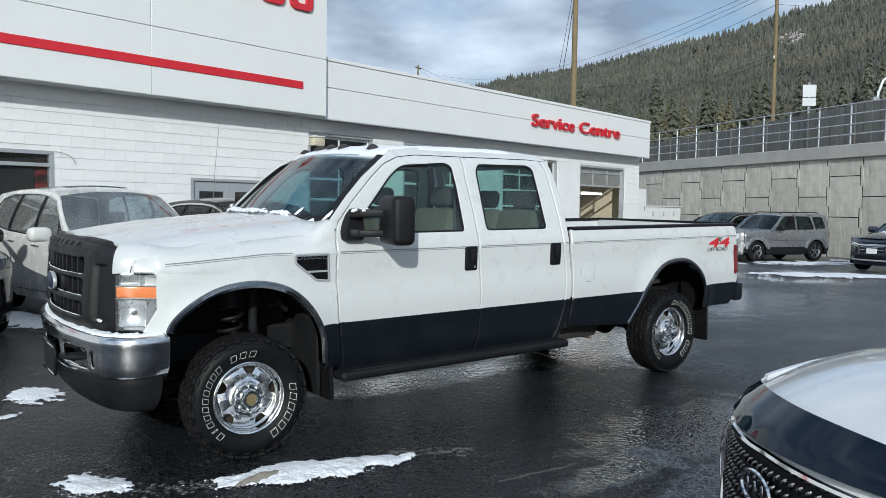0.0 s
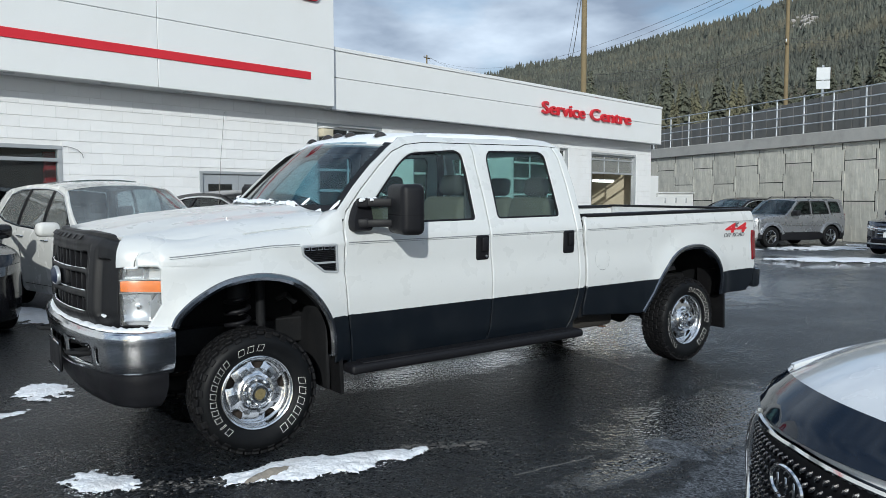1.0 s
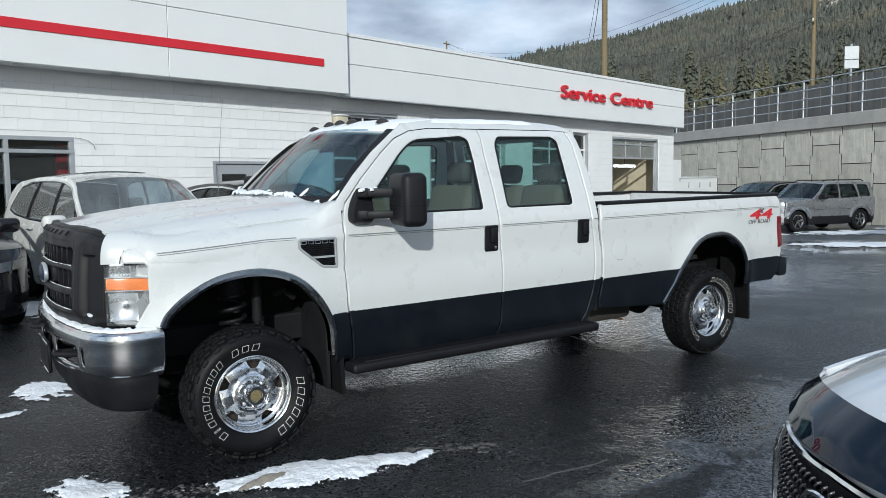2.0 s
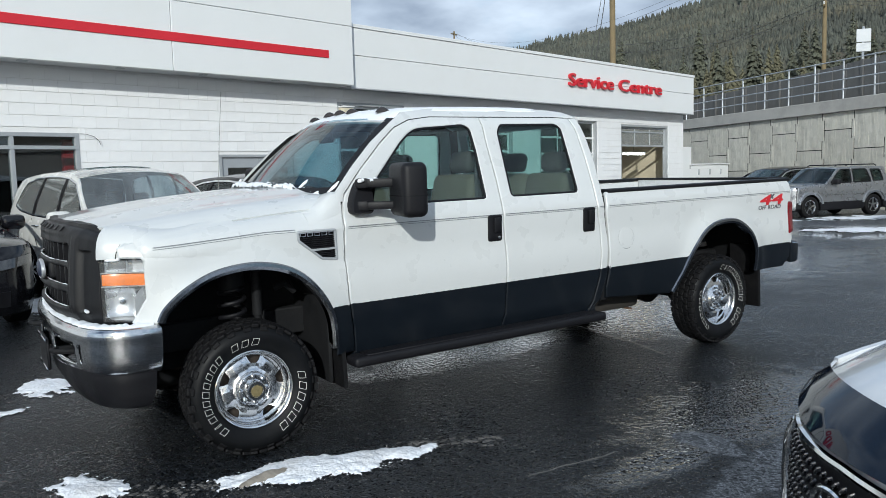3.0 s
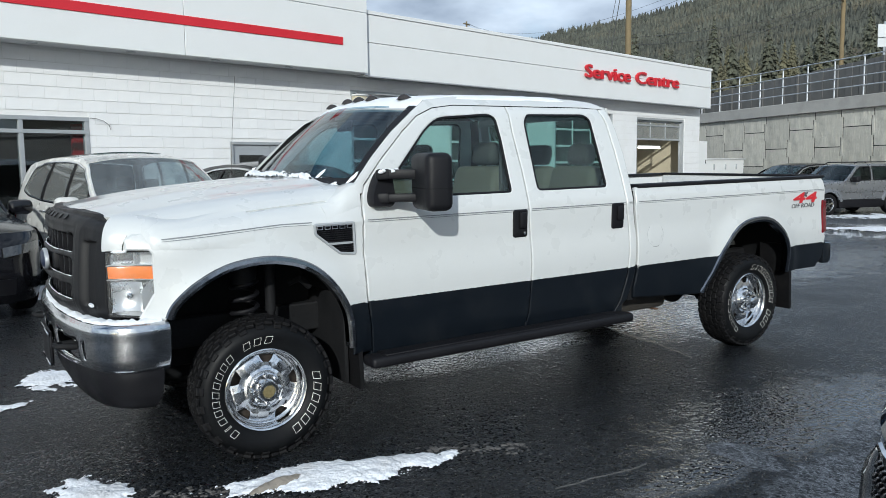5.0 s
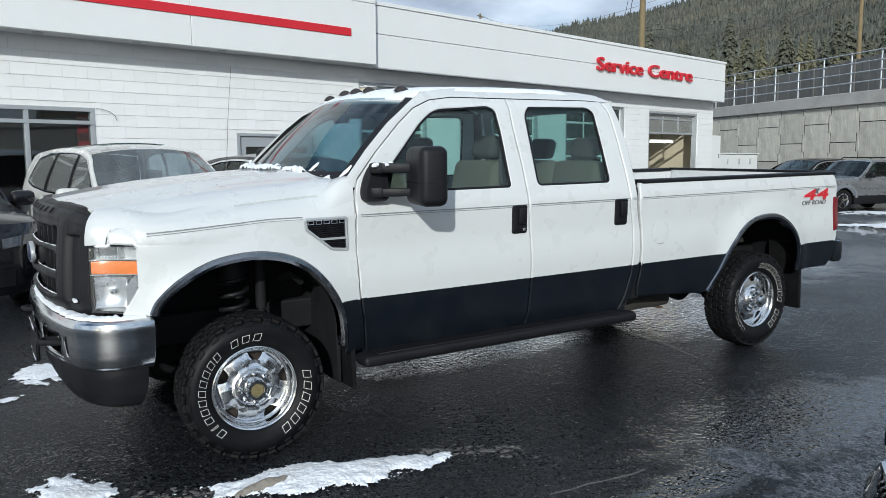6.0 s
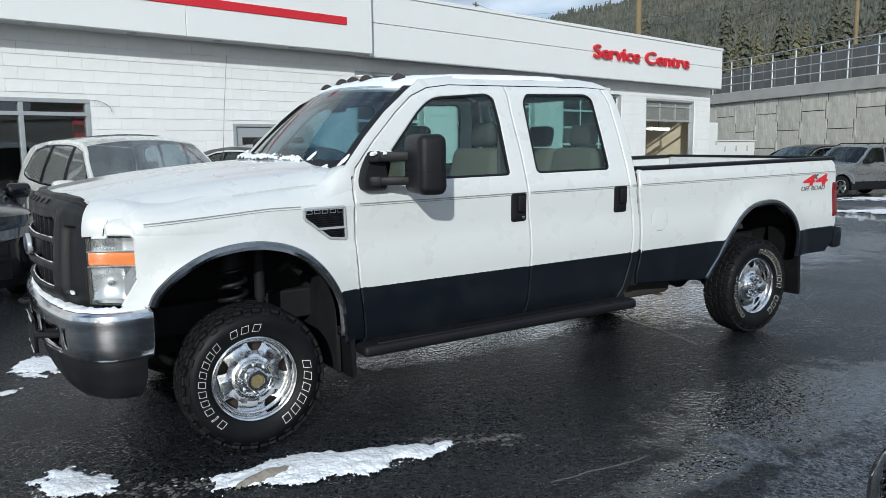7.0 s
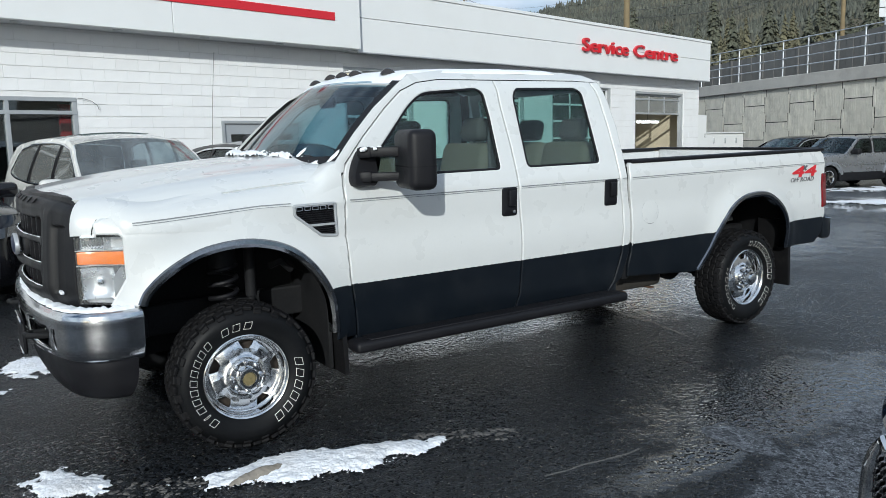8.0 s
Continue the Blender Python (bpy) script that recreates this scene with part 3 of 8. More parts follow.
# service fascia: two tiers of cladding with a seam, a metal cap, a soffit
fas = thing("service_fascia", "long white metal-clad fascia over the service bays", "fascia", B, kind="structure")
part("panel", geo(span((8.82, SERV, 3.70), (25.25, SERV + 0.10, 4.425), 0.006), ), M_PANEL, fas, smooth=False)
part("panel", geo(span((8.82, SERV, 4.437), (25.25, SERV + 0.10, 5.04), 0.006)), M_PANEL, fas, smooth=False)
part("cap", geo(span((8.82, SERV - 0.025, 5.045), (25.28, SERV + 0.30, 5.13), 0.008)), M_PANEL, fas, "white folded metal parapet cap", smooth=False)
part("soffit", geo(span((8.82, SERV + 0.10, 3.72), (25.25, WALL + 0.012, 3.76))), M_SOFFIT, fas, smooth=False)
part("drip_trim", geo(span((8.82, SERV - 0.008, 3.675), (25.25, SERV + 0.05, 3.697))), M_FRAME, fas, smooth=False)
part("end_panel", geo(span((25.17, SERV + 0.10, 3.70), (25.25, 20.0, 5.04))), M_PANEL, fas, smooth=False)

# taller entrance fascia, set a little further out
tow = thing("tower_fascia", "tall white metal-clad fascia with a red stripe", "fascia", B, kind="structure")
TA = [-14.0, -3.3, 0.6, 4.505, 8.79]
for a, b in zip(TA, TA[1:]):
    for lo, hi in ((3.735, 5.018), (5.030, 6.5), (6.512, 7.9)):
        part("panel", geo(span((a + 0.006, TOWER, lo), (b - 0.006, TOWER + 0.12, hi), 0.006)), M_PANEL, tow, smooth=False)
part("backing", geo(span((-14.0, TOWER + 0.03, 3.76), (8.78, TOWER + 0.16, 7.88))), M_FRAME, tow, smooth=False)
part("return_panel", geo(span((8.70, TOWER + 0.12, 3.735), (8.79, 14.0, 7.9))), M_PANEL, tow, smooth=False)
part("top_cap", geo(span((-14.0, TOWER - 0.03, 7.9), (8.82, TOWER + 0.3, 8.0))), M_PANEL, tow, smooth=False)
part("soffit", geo(span((-14.0, TOWER + 0.12, 3.745), (8.79, WALL + 0.012, 3.79))), M_SOFFIT, tow, smooth=False)
part("stripe", geo(span((-14.0, TOWER - 0.02, 4.275), (8.10, TOWER - 0.001, 4.44), 0.004)), M_SIGNRED, tow, "flat red enamel stripe", smooth=False)
for a in (0.4, 2.0, 3.62, 5.25, 6.9):
    part("downlight", lathe([(0.0, 3.742), (0.07, 3.742), (0.085, 3.735), (0.09, 3.745)], 16, "z", (a, TOWER + 0.28, 0)), M_FRAME, tow, "recessed soffit downlight")

# lettering over the bays: raised red letters
sign = thing("service_sign", "raised red letters reading Service Centre on the fascia", "sign", B)
for word, gap in (("Service", 0), ("Centre", 1)):
    wv = letters(word, 0.62, 0.07)
    w0, w1 = letter_width(wv)
    lo, hi = ((17.18, 19.62), (19.98, 22.72))[gap]
    k = (hi - lo) / (w1 - w0)
    bold = Geo()
    for dx, dz in ((-0.012, 0.0), (0.012, 0.0), (0.0, 0.010), (0.0, -0.010)):
        bold.add(([(lo + (p[0] - w0) * k + dx, SERV - 0.055 + p[1] - dx * 0.02 - dz * 0.03, 4.262 + 0.86 * p[2] + dz) for p in wv[0]], wv[1]))
    part("word", bold, M_SIGNRED, sign, smooth=False)

# the brand's raised mark high on the tower, as plain red blocks
mark = thing("brand_mark", "large raised red mark on the white tower fascia", "sign", B)
for i in range(5):
    a = 4.6 + i * 0.78
    outline = rounded([(a, 6.0), (a + 0.62, 6.0), (a + 0.62, 6.62), (a, 6.62)], 0.16)
    hole = rounded([(a + 0.18, 6.14), (a + 0.44, 6.14), (a + 0.44, 6.62 - 0.14), (a + 0.18, 6.62 - 0.14)], 0.08)
    part("block", skin(outline, [hole], lambda p, q, d=0.0: (p, TOWER - 0.07 + d, q), 0.068, 0.2, 0.004), M_SIGNRED, mark, smooth=False)

# glazed overhead doors of the bays
for k, (a, b, top) in enumerate(OPEN):
    dr = thing("overhead_door", "white-framed glazed overhead garage door" + (", rolled part way up" if k == 3 else ", closed"), "garage door", B, group="service bay doors")
    o = WALL + 0.12
    part("jamb", geo(span((a + 0.001, WALL + 0.02, 0.05), (a + 0.07, WALL + 0.19, top))), M_FRAME, dr, smooth=False)
    part("jamb", geo(span((b - 0.07, WALL + 0.02, 0.05), (b - 0.001, WALL + 0.19, top))), M_FRAME, dr, smooth=False)
    part("lintel", geo(span((a + 0.07, WALL + 0.02, top - 0.07), (b - 0.07, WALL + 0.19, top - 0.001))), M_FRAME, dr, smooth=False)
    rows = [top - 0.10 - 0.50 * i for i in range(8)]
    lows = [3.0, 2.52] if k == 3 else rows[1:]
    zlast = lows[-1]
    ncol = 3 if k == 3 else 2 if k == 0 else 3
    for i in range(ncol + 1):
        x = a + 0.09 + (b - a - 0.18) * i / ncol
        part("stile", geo(span((x - 0.018, o, max(0.18, zlast)), (x + 0.018, o + 0.05, top - 0.08), 0.004)), M_FRAME if k == 3 else M_PANEL, dr, smooth=False)
    for z in [rows[0]] + lows:
        if z > 0.15:
            part("rail", geo(span((a + 0.06, o - 0.006, z - 0.03), (b - 0.06, o + 0.056, z + 0.03), 0.004)), M_FRAME if k == 3 else M_PANEL, dr, smooth=False)
    part("pane", geo(span((a + 0.07, o + 0.02, max(0.18, zlast)), (b - 0.07, o + 0.026, top - 0.09))), M_VEILED if k == 3 else M_SHOPGLASS, dr, "clear bay door glass", smooth=False).visible_shadow = False

# workshop strip lamp, heater and the flood lamp by the first bay
lamp = thing("strip_lamp", "white fluorescent strip lamp hanging in the service bay", "lamp", B)
part("tube", geo(span((22.35, 11.15, 2.22), (23.75, 11.27, 2.29), 0.02)), emit("fluorescent_tube", (1.0, 0.97, 0.88), 7.0), lamp)
part("housing", geo(span((22.32, 11.13, 2.29), (23.78, 11.29, 2.33), 0.01)), M_PANEL, lamp)
part("cord", tube([(23.05, 11.21, 2.32), (23.05, 11.21, 3.80)], 0.008, 6), M_DARK, lamp)
fl = thing("flood_lamp", "cream box lamp fixed under the opening's head", "lamp", B)
part("body", geo(span((8.80, WALL - 0.16, 3.08), (9.12, WALL + 0.08, 3.28), 0.03, 2)), mat("cream_lamp_housing", (0.55, 0.50, 0.38), 0.5), fl)
part("cap", geo(span((8.78, WALL - 0.18, 3.28), (9.14, WALL + 0.10, 3.32), 0.015)), M_PANEL, fl)
part("bracket", geo(span((8.92, WALL + 0.02, 3.31), (9.0, WALL + 0.08, 3.42))), M_FRAME, fl)

# showroom window
sw = thing("window_1", "large aluminium-framed showroom window with a transom", "window", B, kind="structure")
a, b, top = SHOP
for x0, x1 in ((a, a + 0.07), (b - 0.075, b - 0.002), (1.80, 1.87), (0.1, 0.17)):
    part("window_frame", geo(span((x0, WALL - 0.012, 0.60), (x1, WALL + 0.12, top - 0.07), 0.004)), M_FRAME, sw, smooth=False)
for z0, z1 in ((top - 0.07, top), (2.30, 2.365), (0.55, 0.62)):
    part("window_frame", geo(span((a, WALL - 0.015, z0), (b, WALL + 0.12, z1), 0.004)), M_FRAME, sw, smooth=False)
for x0, x1 in ((a + 0.07, 0.1), (0.17, 1.80), (1.87, b - 0.075)):
    for z0, z1 in ((0.62, 2.30), (2.365, top - 0.07)):
        part("pane", geo(span((x0, WALL + 0.05, z0), (x1, WALL + 0.058, z1))), M_SHOPGLASS, sw, smooth=False).visible_shadow = False
tagged(built("showroom_board", geo(span((2.80, 10.85, 0.4), (3.3, 10.95, 2.5), 0.01)), M_SIGNRED, "tall red display board behind the showroom glass", "board", "", smooth=False))
cable = built("loose_cable", geo(tube([(2.95, WALL - 0.02, 2.58), (3.05, WALL - 0.05, 2.57), (3.18, WALL - 0.06, 2.53), (3.27, WALL - 0.05, 2.46), (3.30, WALL - 0.04, 2.38)], 0.0045, 6)), M_WIRE, "thin dark cable hanging off the window corner", "cable", "")

# grey double door
dd = thing("door_1", "grey steel double door with small windows, closed", "door", B, kind="structure")
a, b, top = DOOR
for x0, x1, z0, z1 in ((a, a + 0.075, 0.1, top), (b - 0.075, b, 0.1, top), (a + 0.075, b - 0.075, top - 0.06, top)):
    part("door_frame", geo(span((x0, WALL - 0.01, z0), (x1, WALL + 0.12, z1), 0.004)), M_FRAME, dd, smooth=False)
mid = (a + b) / 2
for x0, x1 in ((a + 0.08, mid - 0.005), (mid + 0.005, b - 0.08)):
    leaf = part("leaf", skin([(x0, 0.12), (x1, 0.12), (x1, top - 0.065), (x0, top - 0.065)], [rounded([(x0 + 0.14, 1.30), (x1 - 0.14, 1.30), (x1 - 0.14, 1.94), (x0 + 0.14, 1.94)], 0.01)], lambda p, q, d=0.0: (p, WALL + 0.03 + d, q), 0.045, 0.3, 0.002), M_DOORGREY, dd, smooth=False)
    part("pane", geo(span((x0 + 0.13, WALL + 0.05, 1.29), (x1 - 0.13, WALL + 0.056, 1.95))), M_SHOPGLASS, leaf, smooth=False)

# white utility cabinets beyond the service wing
uc = thing("utility_cabinet", "low white steel cabinet row with dark handles", "cabinet", B)
part("body", geo(span((25.4, 10.9, 0.0), (30.3, 11.9, 1.80), 0.02)), M_PANEL, uc)
part("top", geo(span((25.35, 10.85, 1.80), (30.35, 11.95, 1.85), 0.01)), M_PANEL, uc)
for i in range(4):
    part("handle", geo(span((26.5 + i * 1.0, 10.86, 1.40), (26.58 + i * 1.0, 10.9, 1.62), 0.01)), M_FRAME, uc)
part("box", geo(span((25.75, 10.72, 1.28), (26.05, 10.9, 1.52), 0.02)), M_PLASTIC, uc)
ub = thing("utility_box", "tall white steel meter box against the end wall", "cabinet", B)
part("body", geo(span((25.35, 10.50, 0.0), (26.15, 10.84, 2.50), 0.015)), M_PANEL, ub)
part("door", geo(span((25.42, 10.488, 1.0), (26.08, 10.5, 2.42), 0.004)), M_PANEL, ub)
part("handle", geo(span((25.98, 10.47, 1.65), (26.01, 10.488, 1.8), 0.005)), M_DARK, ub)

# ---- retaining wall, coping, rail and barrier; s: along it, h: away from the lot ----
RANG = 72.2
RU = Vector((math.cos(radians(RANG)), math.sin(radians(RANG)), 0))
RN = Vector((RU.y, -RU.x, 0))
RO = 22.9
R = Matrix(((RU.x, RN.x, 0, 0), (RU.y, RN.y, 0, 0), (0, 0, 1, 0), (0, 0, 0, 1)))


def walled(name, g, mats, label, category, kind="", **k):
    ob = part(name, g, mats, None, "", **k)
    ob.matrix_world = R
    return tagged(ob, label, category, kind=kind)


# RN points to the highway side; RO is the wall's face
retaining = walled("retaining_wall", geo(span((-30, RO + 0.05, -0.4), (60, RO + 0.5, 3.75))), M_DARK, "tall retaining wall of interlocking ribbed concrete panels", "wall", "structure", smooth=False)
part("plain_facing", geo(span((-30, RO + 0.02, -0.4), (5.75, RO + 0.049, 3.655)), span((36.1, RO + 0.02, -0.4), (60, RO + 0.049, 3.655))), M_CONCRETE, retaining, "plain concrete facing", smooth=False)
walled("coping", geo(span((-30, RO - 0.12, 3.66), (60, RO + 0.75, 4.15), 0.02)), M_CONCRETE, "weathered cast concrete coping on the retaining wall", "coping", "structure", smooth=False)

rail = thing("guard_rail", "galvanised pipe guard rail along the top of the retaining wall", "railing", R)
posts = [15.7 + 1.5 * i for i in range(-8, 24)]
for s in posts:
    part("post", tube([(s, RO + 0.25, 4.14), (s, RO + 0.25, 5.70)], 0.032, 8), M_GALV, rail)
for z in (4.55, 4.92, 5.29, 5.66):
    part("rail", tube([(posts[0], RO + 0.22, z), (posts[-1], RO + 0.22, z)], 0.024, 8), M_GALV, rail)
barrier = thing("noise_barrier", "dark grey boarded barrier along the highway", "barrier", R, kind="structure")
for i in range(-4, 14):
    s = 9.0 + i * 2.4
    for j in range(6):
        q0 = s + 0.07 + j * 0.377
        part("board", geo(span((q0, RO + 1.9 + 0.02 * (j % 2), 4.1), (q0 + 0.367, RO + 1.96 + 0.02 * (j % 2), lerp(q0, [10, 17, 28, 40], [6.2, 5.96, 5.50, 5.2])), 0.006)), M_BARRIER, barrier, smooth=False)
    part("post", geo(span((s - 0.07, RO + 1.86, 4.1), (s + 0.07, RO + 2.08, lerp(s, [10, 17, 28, 40], [6.2, 5.96, 5.50, 5.2]) + 0.03), 0.01)), M_BARRIER, barrier, smooth=False)
walled("highway_ground", geo(span((-80, RO + 0.5, 3.3), (140, RO + 60, 4.10))), M_HILL, "raised strip of dry ground and road behind the wall", "ground", "structure", smooth=False)

# ---- the pickup; local x: front axle to rear, y: inward from its left side, z: up ----
YC = 1.015
ax_x = Vector((1, 0, GX)).normalized()
ax_n = Vector((-GX, -GY, 1)).normalized()
ax_y = ax_n.cross(ax_x)
TRUCK = Matrix(((ax_x.x, ax_y.x, ax_n.x, 0), (ax_x.y, ax_y.y, ax_n.y, 0), (ax_x.z, ax_y.z, ax_n.z, 0), (0, 0, 0, 1)))
truck = thing("pickup_truck", "white and black crew-cab pickup dusted with snow on wet asphalt", "pickup truck", TRUCK)
AXLE = 4.379


def hood_z(x, y):
    s = abs(y - YC) / (YC - 0.13)
    base = lerp(x, [-0.95, -0.80, -0.60, -0.30, 0.10, 0.55], [1.385, 1.425, 1.460, 1.50, 1.535, 1.565])
    edge = lerp(s, [0, 0.50, 0.66, 0.80, 0.92, 1.0], [0.03, 0.025, -0.008, -0.025, -0.062, -0.115])
    front = lerp(s, [0, 0.50, 0.70, 0.80, 0.90, 0.96, 1.0], [0.03, 0.022, 0.004, -0.006, -0.034, -0.075, -0.125])
    k = smooth01((x + 0.85) / 0.40)
    return base + (edge * k + front * (1 - k)) * lerp(x, [-0.9, -0.3, 0.6], [1.12, 1.0, 0.95])


def hood_edge(x):
    return hood_z(x, 0.145) - 0.004


def side_y(x, z):
    y = lerp(z, [0.45, 0.60, 0.72, 0.90, 0.97, 1.15, 1.30, 1.335, 1.44, 1.97, 2.05, 2.10], [0.07, 0.035, 0.02, 0.004, 0.0, 0.012, 0.008, 0.004, 0.03, 0.17, 0.225, 0.29])
    for cx in (0.0, AXLE):
        r = math.hypot(x - cx, z - 0.62)
        if z < 1.35:
            y -= 0.028 * math.exp(-((r - 0.54) / 0.075) ** 2)
    if x < 0.625:  # fender top rolls in to the hood's edge
        t = (z - hood_edge(x) + 0.14) / 0.14
        if t > 0:
            y += max(0.03, 0.128 - 0.128 * smooth01((x - 0.34) / 0.24) - 0.10 * (max(0.0, -0.30 - x) / 0.4) ** 2) * (1 - math.sqrt(max(0.0, 1 - min(1.0, t) ** 2)))
    if x < -0.30:  # nose tapers in
        y += 0.10 * ((-0.30 - x) / 0.4) ** 2
    return y


def left(x, z, d=0.0):
    return (x, side_y(x, z) + d, z)


def both(name, g, mats, label="", angle=24):
    obs = [part(name, g, mats, truck, label, angle=angle)]
    obs.append(part(name, mirrored(g, YC), mats, truck, label, angle=angle))
    return obs


two_tone = (lambda a, b: 1 if b < 0.847 else 0, [0.847])
TONES = [M_WHITE, M_CLAD]


def arc(cx, cz, r, a0, a1, n=18):
    return [(cx + r * math.cos(radians(a0 + (a1 - a0) * i / n)), cz + r * math.sin(radians(a0 + (a1 - a0) * i / n))) for i in range(n + 1)]


ARCH_F = [(-0.52, 0.885), (-0.485, 0.955), (-0.385, 1.045), (-0.245, 1.118), (-0.10, 1.150), (0.05, 1.152), (0.205, 1.115), (0.325, 1.042), (0.425, 0.925), (0.493, 0.785), (0.525, 0.585)]
ARCH_R = [(3.72, 0.56), (3.80, 0.70), (3.905, 0.86), (4.05, 1.015), (4.21, 1.095), (4.40, 1.118), (4.56, 1.095), (4.70, 1.010), (4.79, 0.90), (4.84, 0.78), (4.86, 0.62)]
ARCH_F = [(x * 1.025, 0.62 + (z - 0.62) * 1.025) if z > 0.7 else (x * 1.01, z) for x, z in ARCH_F]
ARCH_R = [(AXLE + (x - AXLE) * 1.025, 0.62 + (z - 0.62) * 1.03) if z > 0.7 else (x, z) for x, z in ARCH_R]


def flow(pts, k=5):
    """A smooth line through points."""
    q = [Vector(p) for p in [pts[0]] + pts + [pts[-1]]]
    out = []
    for i in range(1, len(q) - 2):
        for j in range(k):
            t = j / k
            out.append(tuple(0.5 * (2 * q[i] + (q[i + 1] - q[i - 1]) * t + (2 * q[i - 1] - 5 * q[i] + 4 * q[i + 1] - q[i + 2]) * t * t + (3 * q[i] - q[i - 1] - 3 * q[i + 1] + q[i + 2]) * t ** 3)))
    return out + [tuple(q[-2])]


ARCH_F, ARCH_R = flow(ARCH_F), flow(ARCH_R)
# front fenders
fender = [(-0.705, 1.310), (-0.700, 1.256), (-0.60, 1.252), (-0.583, 1.235), (-0.583, 1.03), (-0.660, 0.900), (-0.620, 0.888), (-0.545, 0.885)] + ARCH_F + [(0.53, 0.53), (0.668, 0.53), (0.650, 0.70), (0.621, 0.90), (0.606, 1.13), (0.610, 1.36), (0.615, hood_edge(0.615))] + [(x, hood_edge(x)) for x in (0.45, 0.25, 0.05, -0.15, -0.30, -0.42, -0.52, -0.60, -0.66)]
both("fender", skin(fender, [rounded([(0.297, 1.330), (0.548, 1.330), (0.556, 1.142), (0.455, 1.152), (0.303, 1.272)], 0.012)], left, 0.012, 0.05, 0.005, two_tone), TONES)
# doors: (outline, window)
fd = [(0.613, 1.13), (0.628, 0.90), (0.657, 0.69), (0.678, 0.50), (1.86, 0.50), (1.886, 0.62), (1.891, 0.90), (1.889, 1.10), (1.872, 1.30), (1.872, 1.42), (1.862, 1.60), (1.832, 1.86), (1.826, 2.034), (1.40, 2.034), (1.23, 2.013), (1.095, 1.959), (0.965, 1.854), (0.795, 1.694), (0.648, 1.533), (0.622, 1.46), (0.618, 1.36)]
fwin = rounded([(0.80, 1.455), (0.80, 1.53), (1.13, 1.876), (1.24, 1.955), (1.66, 1.985), (1.715, 1.955), (1.735, 1.80), (1.752, 1.455)], [0.03, 0.02, 0.05, 0.09, 0.06, 0.03, 0.02, 0.03])
rd = [(1.896, 1.10), (1.898, 0.90), (1.893, 0.62), (1.87, 0.50), (2.72, 0.50), (2.775, 0.60), (2.83, 0.80), (2.838, 0.95), (2.838, 1.14), (2.808, 1.30), (2.803, 1.40), (2.795, 1.53), (2.772, 1.72), (2.738, 1.91), (2.695, 2.03), (2.55, 2.036), (1.834, 2.034), (1.840, 1.86), (1.870, 1.60), (1.880, 1.42), (1.880, 1.30)]
rwin = rounded([(1.975, 1.458), (1.952, 1.93), (1.99, 1.985), (2.53, 1.99), (2.583, 1.955), (2.612, 1.72), (2.637, 1.458)], [0.04, 0.05, 0.03, 0.04, 0.04, 0.02, 0.04])
door_obs = {}
for nm, outline, win in (("front_door", fd, fwin), ("rear_door", rd, rwin)):
    g = skin(outline, [win], left, 0.02, 0.05, 0.0045, two_tone)
    door_obs[nm] = both(nm, g, TONES)
    gl = skin(ring_in(dense(win, 0.03), -0.012), [], lambda a, b, d=0.0: left(a, b, 0.012 + d), 0.004, 0.12, 0.0)
    seal = skin(ring_in(dense(win, 0.03), -0.004), [ring_in(dense(win, 0.03), 0.013)], lambda a, b, d=0.0: left(a, b, 0.002 + d), 0.014, 0.2, 0.003)
    for ob, flip in zip(door_obs[nm], (False, True)):
        part("window", mirrored(gl, YC) if flip else gl, M_GLASS if nm == "front_door" else M_GLASS_REAR, ob, "tinted side glass").visible_shadow = False
        part("window_seal", mirrored(seal, YC) if flip else seal, M_PLASTIC, ob)
# dark strips added behind the shut lines, standing in for shade in the gaps
SEAMS = ([(0.585, 0.53), (0.74, 0.53), (0.70, 0.75), (0.67, 0.95), (0.65, 1.45), (0.585, 1.45), (0.575, 1.1), (0.60, 0.8)],
         [(1.84, 0.53), (1.93, 0.53), (1.93, 1.10), (1.91, 1.45), (1.88, 2.02), (1.79, 2.02), (1.83, 1.42), (1.85, 1.10)],
         [(2.66, 0.53), (2.80, 0.53), (2.88, 0.80), (2.88, 1.14), (2.85, 1.40), (2.83, 1.60), (2.79, 1.90), (2.74, 2.02), (2.66, 2.02), (2.70, 1.90), (2.74, 1.70), (2.765, 1.40), (2.79, 1.14), (2.785, 0.80)],
         [(2.885, 0.58), (2.955, 0.58), (2.965, 0.80), (2.965, 1.10), (2.945, 1.30), (2.945, 1.42), (2.875, 1.42), (2.875, 1.30), (2.905, 1.09), (2.905, 0.80)],
         [(0.655, 1.49), (0.81, 1.655), (0.98, 1.815), (1.105, 1.92), (1.24, 1.985), (1.40, 2.012), (2.68, 2.014), (2.68, 2.06), (1.40, 2.062), (1.20, 2.045), (1.04, 1.975), (0.90, 1.86), (0.63, 1.58)])
for q in SEAMS:
    both("seam_backing", skin(q, [], lambda a, b, d=0.0: left(a, b, 0.024 + d), 0.003, 0.1, 0.0), M_DARK)
# cab corner behind the rear door
corner = [(2.735, 0.50), (2.86, 0.60), (2.915, 0.80), (2.918, 1.09), (2.885, 1.29), (2.882, 1.46), (2.866, 1.70), (2.825, 1.89), (2.775, 2.03), (2.705, 2.026), (2.746, 1.91), (2.780, 1.72), (2.803, 1.53), (2.811, 1.40), (2.816, 1.30), (2.846, 1.14), (2.846, 0.95), (2.838, 0.79), (2.783, 0.59)]
both("cab_corner", skin(corner, [], left, 0.02, 0.05, 0.006, two_tone), TONES)
